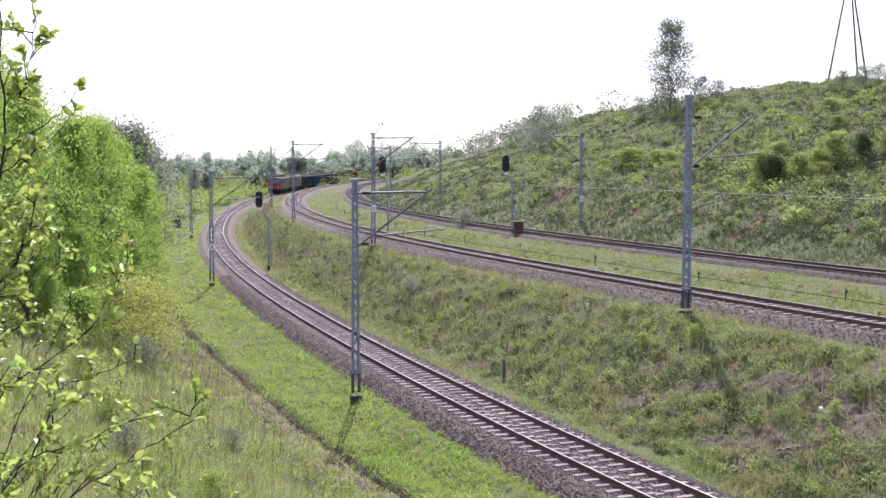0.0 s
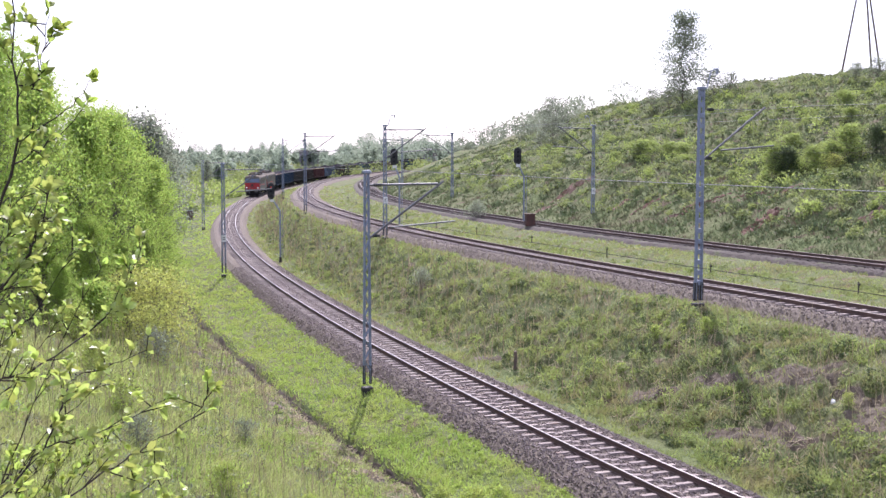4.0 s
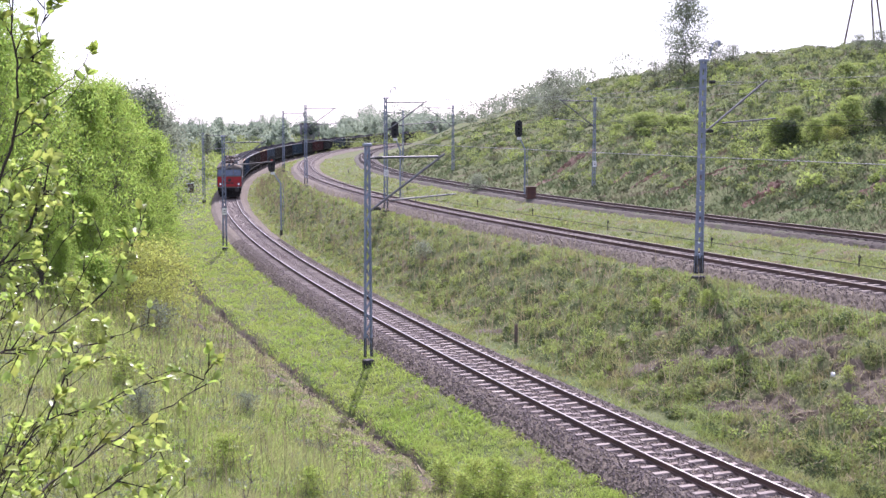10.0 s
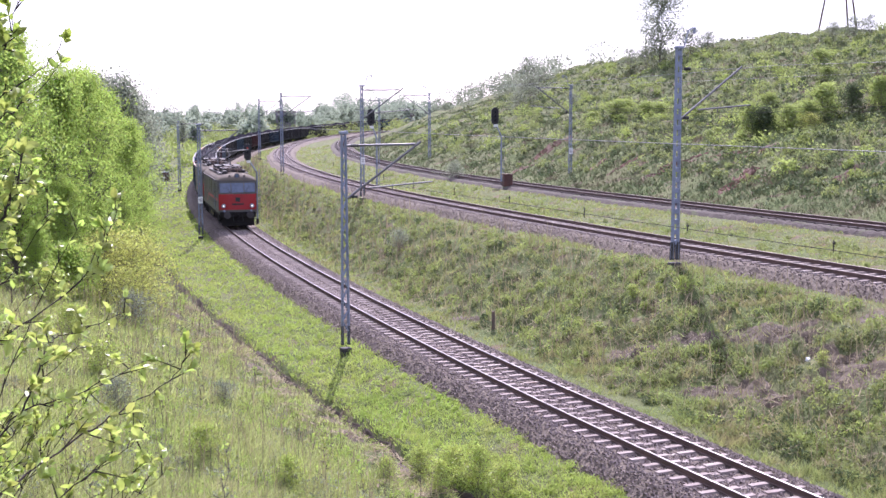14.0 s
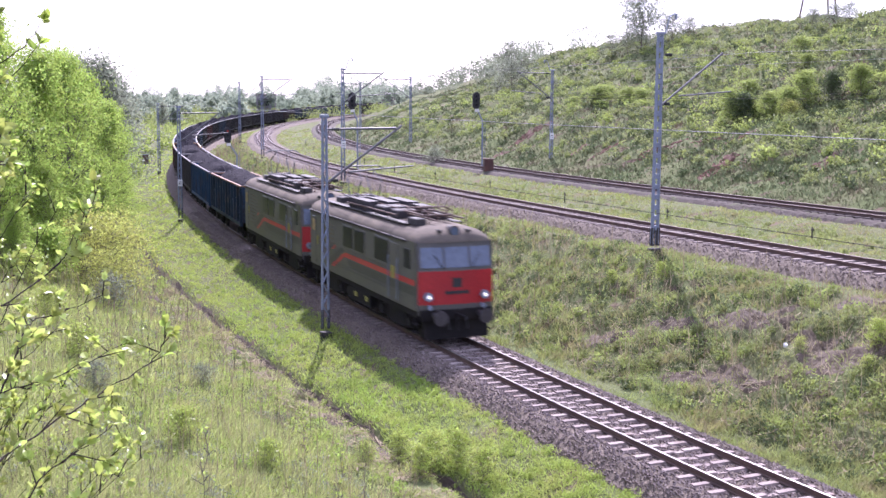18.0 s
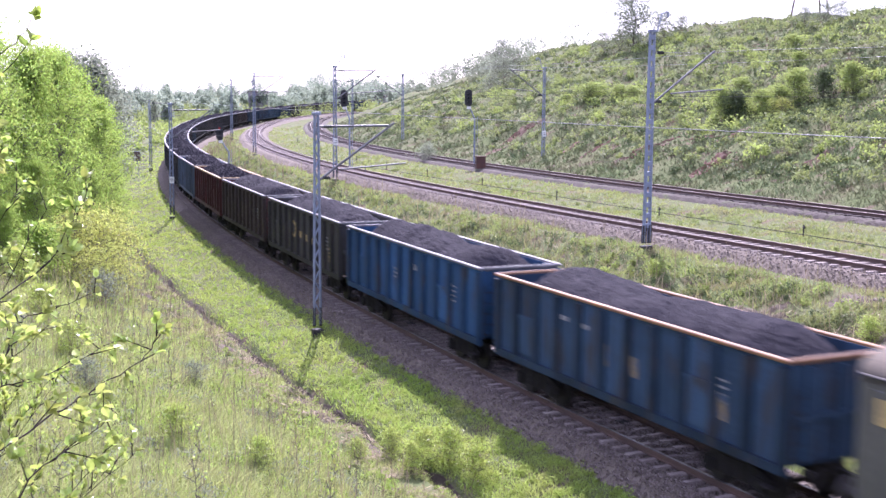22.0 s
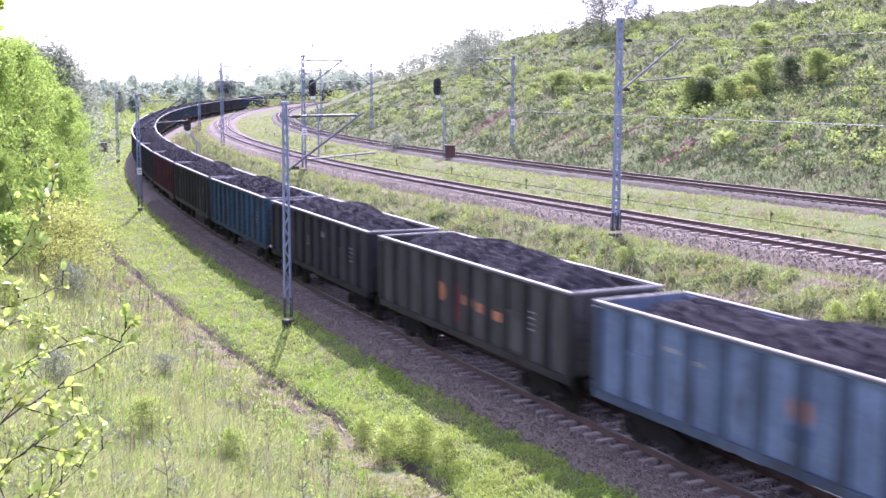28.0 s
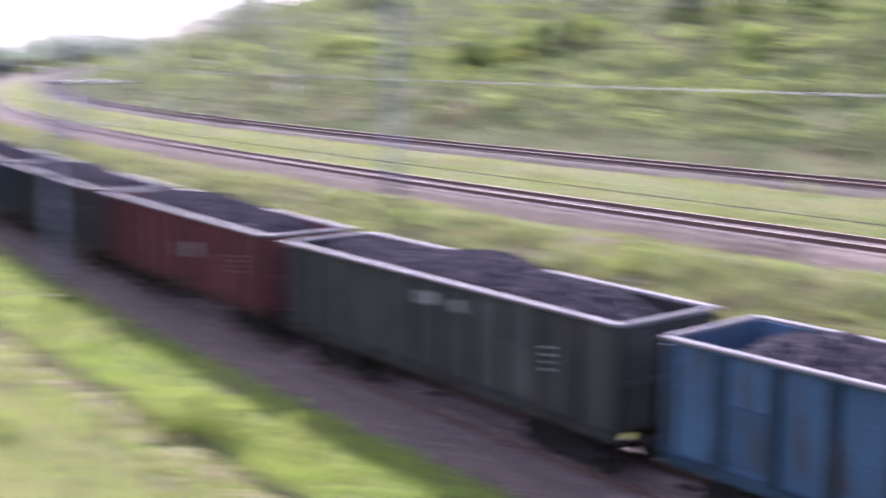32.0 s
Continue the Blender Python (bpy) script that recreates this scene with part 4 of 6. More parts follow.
def markings(w, kind):
    """Faded lettering, kept as plain bars of its size."""
    def discs(name, material, items, label):
        for x, z, rr in items:
            for sy in (-1, 1):
                bm = bmesh.new()
                rod(bm, (-sy * x, sy * HALF, z), (-sy * x, sy * (HALF + 0.008), z), rr, seg=24)
                part(name, bm, M[material], w, label)

    def bars(name, material, items, label):
        for x, z, sx, sz in items:
            for sy in (-1, 1):
                bm = bmesh.new()
                box(bm, -sy * x, sy * (HALF + 0.004), z, sx, 0.008, sz)
                part(name, bm, M[material], w, label)
    rows = [(4.15, 2.55 - k * 0.16, 0.62, 0.05) for k in range(4)]
    bars("data_panel", "mark_white", rows, "small faded white lettering")
    bars("data_panel", "mark_white", [(-4.2, 2.4 - k * 0.17, 0.5, 0.05) for k in range(3)], "small faded white lettering")
    if kind == "yellow":
        bars("lettering", "mark_yellow", [(-0.45, 2.2, 0.74, 0.3), (0.6, 2.16, 0.74, 0.3), (1.65, 2.12, 0.74, 0.3)] + [(4.9, 2.1 - k * 0.17, 0.7, 0.09) for k in range(4)], "faded yellow lettering")
        discs("emblem", "mark_yellow", [(-1.5, 2.35, 0.4)], "faded round yellow emblem")
        for sy in (-1, 1):
            bm = bmesh.new()
            rod(bm, (sy * 1.5, sy * (HALF + 0.006), 2.33), (sy * 1.5, sy * (HALF + 0.014), 2.33), 0.24, seg=24)
            part("emblem_centre", bm, M["w_grey"], w, "grey centre of the emblem")
    elif kind == "ochre":
        bars("lettering", "mark_white", [(-2.6, 2.75, 0.5, 0.12), (-1.6, 2.7, 0.6, 0.12)], "white lettering")
        bars("worn_patch", "ochre", [(-0.6, 2.15, 0.5, 0.55), (0.7, 2.1, 0.6, 0.5), (3.0, 2.05, 0.5, 0.55), (4.2, 1.95, 0.5, 0.6)], "worn ochre patch")
    elif kind == "orange":
        discs("emblem", "mark_orange", [(-1.5, 2.25, 0.3)], "faded round orange emblem")
        bars("worn_patch", "w_red", [(-0.5, 2.05, 0.7, 1.2)], "rusty red repaired panel")
        bars("lettering", "mark_orange", [(0.4, 2.2, 0.75, 0.28), (1.4, 2.14, 0.8, 0.28), (2.45, 2.08, 0.8, 0.28)], "faded orange lettering")
    elif kind == "white":
        bars("lettering", "mark_white", [(1.6, 2.9, 0.34, 0.3), (1.2, 2.9, 0.2, 0.3), (0.5, 2.9, 0.2, 0.3), (0.2, 2.9, 0.22, 0.3), (-0.15, 2.9, 0.3, 0.3)], "white block lettering")
        bars("lettering", "mark_orange", [(-0.6, 2.9, 0.3, 0.34)], "small red emblem")
    elif kind == "panel":
        bars("lettering", "mark_white", [(0.6, 2.7, 0.8, 0.2), (-0.9, 2.4, 0.7, 0.06), (-0.9, 2.25, 0.7, 0.06), (-0.9, 2.1, 0.7, 0.06)], "white lettering")
    elif kind == "letters":
        bars("lettering", "mark_white", [(1.0, 2.3, 0.3, 0.5), (0.2, 2.2, 0.3, 0.45), (-0.7, 2.1, 0.16, 0.45)], "large faded white lettering")
    elif kind == "emblem":
        discs("emblem", "mark_orange", [(0.55, 2.35, 0.32)], "faded round orange emblem")
        bars("emblem_bar", "w_bright", [(0.55, 1.85, 0.6, 0.34)], "blue bar under the emblem")
        bars("lettering", "mark_white", [(-3.6, 2.75, 0.7, 0.1), (-2.7, 2.62, 0.6, 0.1)], "faded white lettering")


LABELS = {"w_blue": "blue open coal wagon with ribbed sides, heaped with coal", "w_bright": "bright blue open coal wagon with ribbed sides, heaped with coal", "w_light": "faded light blue open coal wagon, grimy, heaped with coal", "w_teal": "teal blue open coal wagon with ribbed sides, heaped with coal", "w_grey": "dirty grey open coal wagon with ribbed sides, heaped with coal", "w_green": "grey-green open coal wagon with ribbed sides, heaped with coal", "w_red": "oxide red open coal wagon with ribbed sides, heaped with coal", "w_brown": "brown open coal wagon with a red end, heaped with coal", "w_dark": "dark grimy open coal wagon with ribbed sides, heaped with coal"}
ORDER = [("w_blue", "rim_orange", "ochre"), ("w_bright", "rim", "panel"), ("w_grey", "rim", "yellow"), ("w_brown", "rim", ""), ("w_red", "rim_cream", ""), ("w_light", "rim", "emblem"), ("w_grey", "rim", "orange"), ("w_dark", "rim", "panel"), ("w_teal", "rim", ""), ("w_green", "rim", "white"), ("w_red", "rim", "letters"), ("w_dark", "rim", "letters"), ("w_blue", "rim", ""), ("w_dark", "rim", "")]
ORDER += [({"d": "w_dark", "g": "w_grey", "b": "w_blue", "r": "w_red", "n": "w_brown", "t": "w_teal", "l": "w_light"}[k], "rim", "") for k in "dgdddnbbtbdgddbbbtbbdgddbdgd"]
MODELS = {}
TRAIN = []
for i, (colour, rim, kind) in enumerate(ORDER):
    if (colour, rim) not in MODELS:
        MODELS[colour, rim] = wagon(colour, rim, "w_red" if colour == "w_brown" else None)
        w = MODELS[colour, rim]
    else:
        w = copy_thing(MODELS[colour, rim], Matrix())
        for o in list(w.children):
            if o.name.split(".")[0] in ("coal_load", "data_panel", "lettering", "worn_patch", "emblem", "emblem_bar", "emblem_centre"):
                bpy.data.objects.remove(o)
    tagged(w, LABELS[colour])
    c = new("coal_load", COAL[i % 3] if i < 4 else LUMPY[i % 2])
    c.parent, c["label"] = w, "heap of black coal"
    if i % 2:
        c.rotation_euler = (0, 0, math.pi)
    if i < 16:
        markings(w, kind)
    TRAIN.append(w)

# ---- the double locomotive ----
LL, LH = 14.2, 1.48  # body length and half width
NOSE = LL / 2


def loco_section(x, half, edge, crown):
    """Cross-section of body and roof, from one sill over the roof to the other."""
    pts = [(-half, 1.2), (-half, 2.0), (-half, edge - 0.25)]
    for a in np.linspace(0, math.pi, 11):
        pts.append((-half * math.cos(a), edge + (crown - edge) * math.sin(a) ** 0.8 - 0.12 * (abs(math.cos(a)) ** 6)))
    pts += [(half, edge - 0.25), (half, 2.0), (half, 1.2)]
    return [(x, y, z) for y, z in pts]


def locomotive():
    m = thing("electric_locomotive", "grey and red electric freight locomotive with lit headlights", "locomotive", "coupled locomotives")
    edge, crown = 3.72, 4.12
    # body shell: raked windscreen, rounded corners at the cab
    xs = [(-NOSE, LH - 0.06), (-NOSE + 0.12, LH), (NOSE - 1.5, LH), (NOSE - 1.12, LH)]
    V = np.array([loco_section(x, hw, edge, crown) for x, hw in xs])
    body = grid_mesh("body", V[:, :, :], M["loco_grey"], smooth=False)
    b = new("body", body)
    b.parent = m
    for sy in (-1, 1):
        bm = bmesh.new()
        g = [[bm.verts.new((x, sy * y, z)) for x, y in ((NOSE - 1.12, LH), (NOSE - 0.6, LH), (NOSE - 0.3, LH - 0.01), (NOSE - 0.19 - 0.2 * max(0, (z - 2.62)), LH - 0.045))] for z in (1.2, 2.0, 2.62, 3.3, 3.64)]
        for i in range(4):
            for j in range(3):
                bm.faces.new((g[i][j], g[i][j + 1], g[i + 1][j + 1], g[i + 1][j]))
        bmesh.ops.recalc_face_normals(bm, faces=bm.faces)
        part("cab_side", bm, M["loco_grey"], m)
    bm = bmesh.new()
    for x, hw in (xs[0],):
        sheet(bm, [Vector(p) for p in loco_section(x, hw, edge, crown)])
    part("rear_wall", bm, M["loco_grey"], m)
    # roof skin, 15 mm above the shell, rounded down over the windscreen
    sec = lambda x, hw: [(px, py, pz + 0.015) for px, py, pz in loco_section(x, hw, edge, crown)[2:-2]]
    R = [sec(-NOSE - 0.02, LH - 0.05), sec(-NOSE + 0.12, LH), sec(NOSE - 1.15, LH)]
    base = sec(NOSE - 1.15, LH)
    for u in (0.25, 0.5, 0.7, 0.85, 0.95, 1.0):
        k = math.sqrt(max(0.0, 1 - u ** 2.4))
        row = []
        for px, py, pz in base:
            v = py / LH
            row.append((NOSE - 1.15 + u * (1.0 - 0.17 * abs(v) ** 2.5), py * (1 - 0.045 * u ** 3), 3.62 + (pz - 3.62) * k if pz > 3.62 else 3.62 + (pz - 3.62) * (1 - 0.6 * u)))
        R.append(row)
    r = new("roof", grid_mesh("roof", np.array(R), M["loco_roof"], smooth=True))
    r.parent, r["label"] = m, "dusty pale brown roof"
    # cab front: lower red apron, windscreen band, brow
    def face(name, z0, z1, x0, x1, material, label=""):
        bm = bmesh.new()
        ys = np.linspace(-1, 1, 9)
        rows = []
        for z, x in ((z0, x0), (z1, x1)):
            rows.append([bm.verts.new((x - 0.16 * abs(y) ** 2.5, y * (LH - 0.05), z)) for y in ys])
        for i in range(8):
            bm.faces.new((rows[0][i], rows[0][i + 1], rows[1][i + 1], rows[1][i]))
        bmesh.ops.recalc_face_normals(bm, faces=bm.faces)
        bmesh.ops.solidify(bm, geom=bm.faces[:], thickness=0.03)
        return part(name, bm, material, m, label)
    face("nose_skirt", 1.05, 1.42, NOSE, NOSE, M["loco_grey"], "grey strip under the red front")
    apron = face("front_apron", 1.42, 2.62, NOSE, NOSE, M["loco_red"], "bright red front panel")
    face("windscreen_frame", 2.62, 3.66, NOSE, NOSE - 0.2, M["loco_grey"])
    for y0, y1 in ((-1.33, -0.52), (-0.46, 0.46), (0.52, 1.33)):
        bm = bmesh.new()
        fx = lambda y, z: NOSE + 0.035 - 0.16 * abs(y / LH) ** 2.5 - 0.2 * (z - 2.62) / 1.04
        n = 4
        lo = [bm.verts.new((fx(y, 2.74), y, 2.74)) for y in np.linspace(y0, y1, n)]
        hi = [bm.verts.new((fx(y, 3.46), y, 3.46)) for y in np.linspace(y0, y1, n)]
        for i in range(n - 1):
            bm.faces.new((lo[i], lo[i + 1], hi[i + 1], hi[i]))
        part("windscreen_pane", bm, M["glass"], m, "bluish reflecting cab glass")
    for y in (-0.9, 0.9):
        bm = bmesh.new()
        rod(bm, (NOSE + 0.02, y * 0.6, 2.72), (NOSE - 0.02, y * 0.95, 3.2), 0.012, seg=4)
        part("wiper", bm, M["black"], m)
    for y in (-1.08, 1.08):
        bm = bmesh.new()
        rod(bm, (NOSE - 0.12, y, 1.72), (NOSE + 0.06, y, 1.72), 0.165, 0.155, 18)
        hl = part("headlight", bm, M["galv"], m, "round headlight housing")
        bm = bmesh.new()
        rod(bm, (NOSE + 0.06, y, 1.72), (NOSE + 0.075, y, 1.72), 0.06, seg=18)
        part("headlight_lens", bm, M["lamp_on"], hl, "lit white headlight lens")
        bm = bmesh.new()
        rod(bm, (NOSE - 0.1, y * 0.95, 1.33), (NOSE + 0.04, y * 0.95, 1.33), 0.09, seg=12)
        part("tail_lamp", bm, M["galv"], m)
    bm = bmesh.new()
    rod(bm, (NOSE - 0.75, 0, 4.0), (NOSE - 0.28, 0, 4.0), 0.17, 0.2, 18)
    rl = part("roof_headlight", bm, M["roof_gear"], m, "round dark roof headlight")
    bm = bmesh.new()
    rod(bm, (NOSE - 0.28, 0, 4.0), (NOSE - 0.262, 0, 4.0), 0.15, seg=18)
    part("roof_headlight_lens", bm, M["glass"], rl)
    for y in (-0.55, 0.55):
        bm = bmesh.new()
        rod(bm, (NOSE - 0.7, y, 4.02), (NOSE - 0.28, y, 4.0), 0.03, 0.07, 10)
        part("horn", bm, M["black"], m)
    # dark emblem and bar on the front
    bm = bmesh.new()
    box(bm, NOSE + 0.012, 0, 2.2, 0.02, 0.34, 0.34)
    box(bm, NOSE + 0.012, 0, 1.85, 0.02, 0.9, 0.12)
    part("front_emblem", bm, M["black"], m, "dark emblem on the red front")
    # side windows, doors, louvres, stripe
    for sy in (-1, 1):
        Y = sy * LH
        for x, w, nm in ((3.1, 1.75, "side_window"), (0.35, 1.4, "side_window"), (-1.2, 1.4, "side_window")):
            bm = bmesh.new()
            rbox(bm, x, Y, 2.97, w, 0.03, 0.98, 0.012, 1)
            fr = part("window_frame", bm, M["loco_grey"], m)
            bm = bmesh.new()
            rbox(bm, x, Y + sy * 0.012, 2.97, w - 0.12, 0.03, 0.86, 0.01, 1)
            part("side_window", bm, M["dark_glass"], fr, "dark side window")
        bm = bmesh.new()
        rbox(bm, NOSE - 1.15, Y, 2.98, 0.62, 0.04, 0.72, 0.015, 1)
        part("cab_side_window", bm, M["dark_glass"], m, "dark cab window")
        bm = bmesh.new()
        rbox(bm, NOSE - 2.55, Y, 2.3, 0.82, 0.04, 2.2, 0.02, 1)
        dr = part("cab_door", bm, M["loco_grey"], m, "grey cab door")
        for nm, mt, za, zb in (("door_stripe", "loco_stripe", 2.08, 2.28), ("door_band", "loco_band", 1.72, 2.03)):
            bm = bmesh.new()
            box(bm, NOSE - 2.55, Y + sy * 0.022, (za + zb) / 2, 0.8, 0.006, zb - za)
            part(nm, bm, M[mt], dr, "orange-red stripe" if mt == "loco_stripe" else "dark green-grey band")
        for dx in (-0.5, 0.5):
            bm = bmesh.new()
            rod(bm, (NOSE - 2.55 + dx, Y + sy * 0.06, 1.3), (NOSE - 2.55 + dx, Y + sy * 0.06, 2.9), 0.02, seg=6)
            part("handrail", bm, M["galv"], dr)
        for i in range(9):
            bm = bmesh.new()
            box(bm, -NOSE + (2.75 if i > 3 else 2.35), Y + sy * 0.012, 1.72 + i * 0.19, 2.1 if i > 3 else 1.3, 0.03, 0.028, None)
            part("louvre", bm, M["loco_roof"], m)
        for z in (2.42, 2.3, 1.72, 1.6):
            bm = bmesh.new()
            if z > 2:
                box(bm, -NOSE + 2.6, Y + sy * 0.008, z - 0.1, 3.6, 0.014, 0.02)
                box(bm, 2.0, Y + sy * 0.008, z, 6.4, 0.014, 0.02)
            else:
                box(bm, 1.2, Y + sy * 0.010, z, 9.0, 0.014, 0.02)
            part("beading", bm, M["loco_band"], m, "thin dark beading line")
        for k in range(2):
            bm = bmesh.new()
            box(bm, 1.0 - k * 1.4, sy * 1.405, 0.72, 0.3, 0.012, 0.2)
            part("data_plate", bm, M["yellow"], m, "small yellowish data plate")
        bm = bmesh.new()
        yy = Y + sy * 0.007
        for quad in ([(NOSE - 0.35, 2.08), (NOSE - 0.35, 2.28), (-1.55, 2.28), (-1.75, 2.08)], [(-1.55, 2.28), (-1.75, 2.08), (-2.15, 1.9), (-2.05, 2.16)], [(-2.05, 2.16), (-2.15, 1.9), (-3.15, 1.5), (-2.95, 1.74)], [(-2.95, 1.74), (-3.15, 1.5), (-3.6, 1.47), (-3.5, 1.6)], [(-2.9, 2.46), (-3.0, 2.3), (-3.6, 2.16), (-3.5, 2.28)]):
            sheet(bm, [(x, yy, z) for x, z in quad])
        bmesh.ops.recalc_face_normals(bm, faces=bm.faces)
        part("side_stripe", bm, M["loco_stripe"], m, "orange-red stripe")
        bm = bmesh.new()
        for quad in ([(NOSE - 0.35, 1.72), (NOSE - 0.35, 2.03), (-1.35, 2.03), (-1.1, 1.85), (-0.7, 1.72)], [(-1.7, 2.34), (-2.1, 2.44), (-2.7, 2.26), (-3.4, 1.95), (-4.4, 1.62), (-4.2, 1.5), (-3.65, 1.5), (-3.0, 1.8), (-2.1, 2.2)]):
            sheet(bm, [(x, Y + sy * 0.005, z) for x, z in quad])
        bmesh.ops.recalc_face_normals(bm, faces=bm.faces)
        part("dark_band", bm, M["loco_band"], m, "dark green-grey band")
        bm = bmesh.new()
        rbox(bm, -NOSE + 0.75, Y, 2.35, 0.72, 0.04, 2.1, 0.02, 1)
        rd = part("rear_door", bm, M["loco_grey"], m)
        bm = bmesh.new()
        box(bm, -NOSE + 0.75, Y + sy * 0.025, 3.0, 0.4, 0.02, 0.5)
        part("door_window", bm, M["mark_yellow"], rd, "pale yellowish door panel")
        bm = bmesh.new()
        box(bm, -NOSE + 1.35, Y + sy * 0.02, 2.35, 0.16, 0.02, 0.42)
        part("warning_sign", bm, M["yellow"], m, "yellow warning sign")
        bm = bmesh.new()
        box(bm, NOSE - 2.62, Y + sy * 0.03, 2.3, 0.42, 0.012, 0.46)
        part("warning_sign", bm, M["yellow"], m, "yellow warning sign")
        bm = bmesh.new()
        rbox(bm, -0.6, sy * (LH + 0.02), 3.62, LL - 1.4, 0.07, 0.06, 0.015, 1)
        part("rain_gutter", bm, M["roof_gear"], m, "dark gutter along the roof edge")
        bm = bmesh.new()
        box(bm, 0, sy * (LH - 0.12), 1.08, LL - 0.6, 0.12, 0.24)
        part("sill", bm, M["under"], m)
        bm = bmesh.new()
        box(bm, 0, sy * 1.15, 0.68, 3.0, 0.5, 0.5)
        part("equipment_box", bm, M["under"], m)
        for bx in (-4.25, 4.25):
            bm = bmesh.new()
            prism(bm, [(bx - 2.3, 0.5), (bx - 2.2, 0.78), (bx - 0.7, 0.9), (bx + 0.7, 0.9), (bx + 2.2, 0.78), (bx + 2.3, 0.5), (bx + 1.1, 0.42), (bx + 0.8, 0.3), (bx - 0.8, 0.3), (bx - 1.1, 0.42)], sy * 1.12, sy * 1.24)
            for wx in (-1.525, 1.525):
                rod(bm, (bx + wx, sy * 1.2, 0.62), (bx + wx, sy * 1.34, 0.62), 0.19, seg=14)
                for k in (-0.42, 0.42):
                    rod(bm, (bx + wx + k, sy * 1.22, 0.5), (bx + wx + k, sy * 1.22, 0.95), 0.11, seg=8)
            part("bogie_side_frame", bm, M["under"], m)
        for wx in (-6.6, 6.6):
            for k in range(3):
                bm = bmesh.new()
                box(bm, wx, sy * 1.36, 0.4 + k * 0.28, 0.45, 0.16, 0.03)
                part("footstep", bm, M["under"], m)
    # roof gear
    bm = bmesh.new()
    for y in (-1.0, 1.0):
        box(bm, -0.4, y, 4.1, 10.2, 0.3, 0.035)
    part("roof_walkway", bm, M["roof_gear"], m, "dark roof walkway")
    for x, ln in ((0.9, 1.2), (2.6, 0.9)):
        bm = bmesh.new()
        rbox(bm, x, 0.25 * (1 if x < 0 else -1), 4.26, ln, 1.1, 0.34, 0.04, 1)
        part("roof_box", bm, M["roof_gear"], m)
    for x, y, ln in ((-1.3, -0.75, 2.5), (-1.0, 0.0, 2.8), (-0.7, 0.75, 2.6), (2.0, 0.6, 1.2)):
        bm = bmesh.new()
        o = []
        for k in range(14):
            o += [(x - ln / 2 + k * ln / 14, 0.22), (x - ln / 2 + (k + 0.35) * ln / 14, 0.27), (x - ln / 2 + (k + 0.7) * ln / 14, 0.22)]
        lo, up = [[bm.verts.new((ox, y - w_, z_)) for ox, w_ in o] + [bm.verts.new((ox, y + w_, z_)) for ox, w_ in reversed(o)] for z_ in (4.1, 4.52)]
        bm.faces.new(up)
        for k in range(len(lo)):
            bm.faces.new((lo[k], lo[(k + 1) % len(lo)], up[(k + 1) % len(lo)], up[k]))
        bmesh.ops.recalc_face_normals(bm, faces=bm.faces)
        part("resistor_bank", bm, M["roof_gear"], m)
    bm = bmesh.new()
    for y in (-0.45, 0.1, 0.6):
        rod(bm, (-5.5, y, 4.45), (4.6, y, 4.42), 0.025, seg=6)
    part("roof_busbar", bm, M["rail_web"], m)
    for x in (-5.2, -3.4, -0.1, 1.8, 3.6, 4.6):
        bm = bmesh.new()
        for k in range(4):
            rod(bm, (x, 0.6 - 0.35 * (x > 0), 4.1 + k * 0.07), (x, 0.6 - 0.35 * (x > 0), 4.13 + k * 0.07), 0.075, seg=8)
        part("roof_insulator", bm, M["rust"], m)
    for i, (x0, x1, y, z) in enumerate(((-6.2, -1.2, -0.2, 4.25), (-5.8, 5.2, 0.95, 4.28), (0.2, 5.6, 0.35, 4.35), (-2.6, 3.4, -1.05, 4.3), (1.6, 5.8, -0.4, 4.3), (-6.0, -3.0, 0.4, 4.24))):
        bm = bmesh.new()
        rod(bm, (x0, y, z), (x1, y + 0.06, z), 0.035, seg=6)
        for k in range(4):
            xk = x0 + (x1 - x0) * (k + 0.5) / 4
            rod(bm, (xk, y, 4.0), (xk, y + 0.03, z), 0.02, seg=5)
        part("roof_pipe", bm, M["rust_pipe"], m, "rusty roof pipe")
    for x, y in ((-2.55, -0.35), (3.0, 0.15)):
        bm = bmesh.new()
        rod(bm, (x, y, 4.05), (x, y, 4.5), 0.26, seg=18)
        rod(bm, (x, y, 4.5), (x, y, 4.53), 0.29, seg=18)
        part("roof_drum", bm, M["roof_gear"], m, "round dark main switch on the roof")
    for x, y, sx, sy_ in ((-4.9, -0.5, 0.8, 0.5), (3.4, 0.7, 0.7, 0.6), (5.0, -0.75, 0.9, 0.4), (-2.9, 0.8, 0.5, 0.4)):
        bm = bmesh.new()
        rbox(bm, x, y, 4.2, sx, sy_, 0.26, 0.03, 1)
        part("roof_case", bm, M["roof_gear"], m)
    # pantographs: rear one raised, front one folded
    for cx, up in ((-3.6, True), (4.2, False)):
        h1, h2 = (0.72, 1.32) if up else (0.12, 0.2)
        bm = bmesh.new()
        for y in (-0.55, 0.55):
            rod(bm, (cx - 0.95, y, 4.42), (cx + 0.95, y, 4.42), 0.04, seg=6)
        for x in (-0.95, 0.95):
            rod(bm, (cx + x, -0.6, 4.42), (cx + x, 0.6, 4.42), 0.04, seg=6)
        pm = M["tube"] if up else M["rust_pipe"]
        pg = part("pantograph", bm, pm, m, "raised pantograph" if up else "folded pantograph")
        spread = 0.95 if not up else 1.0
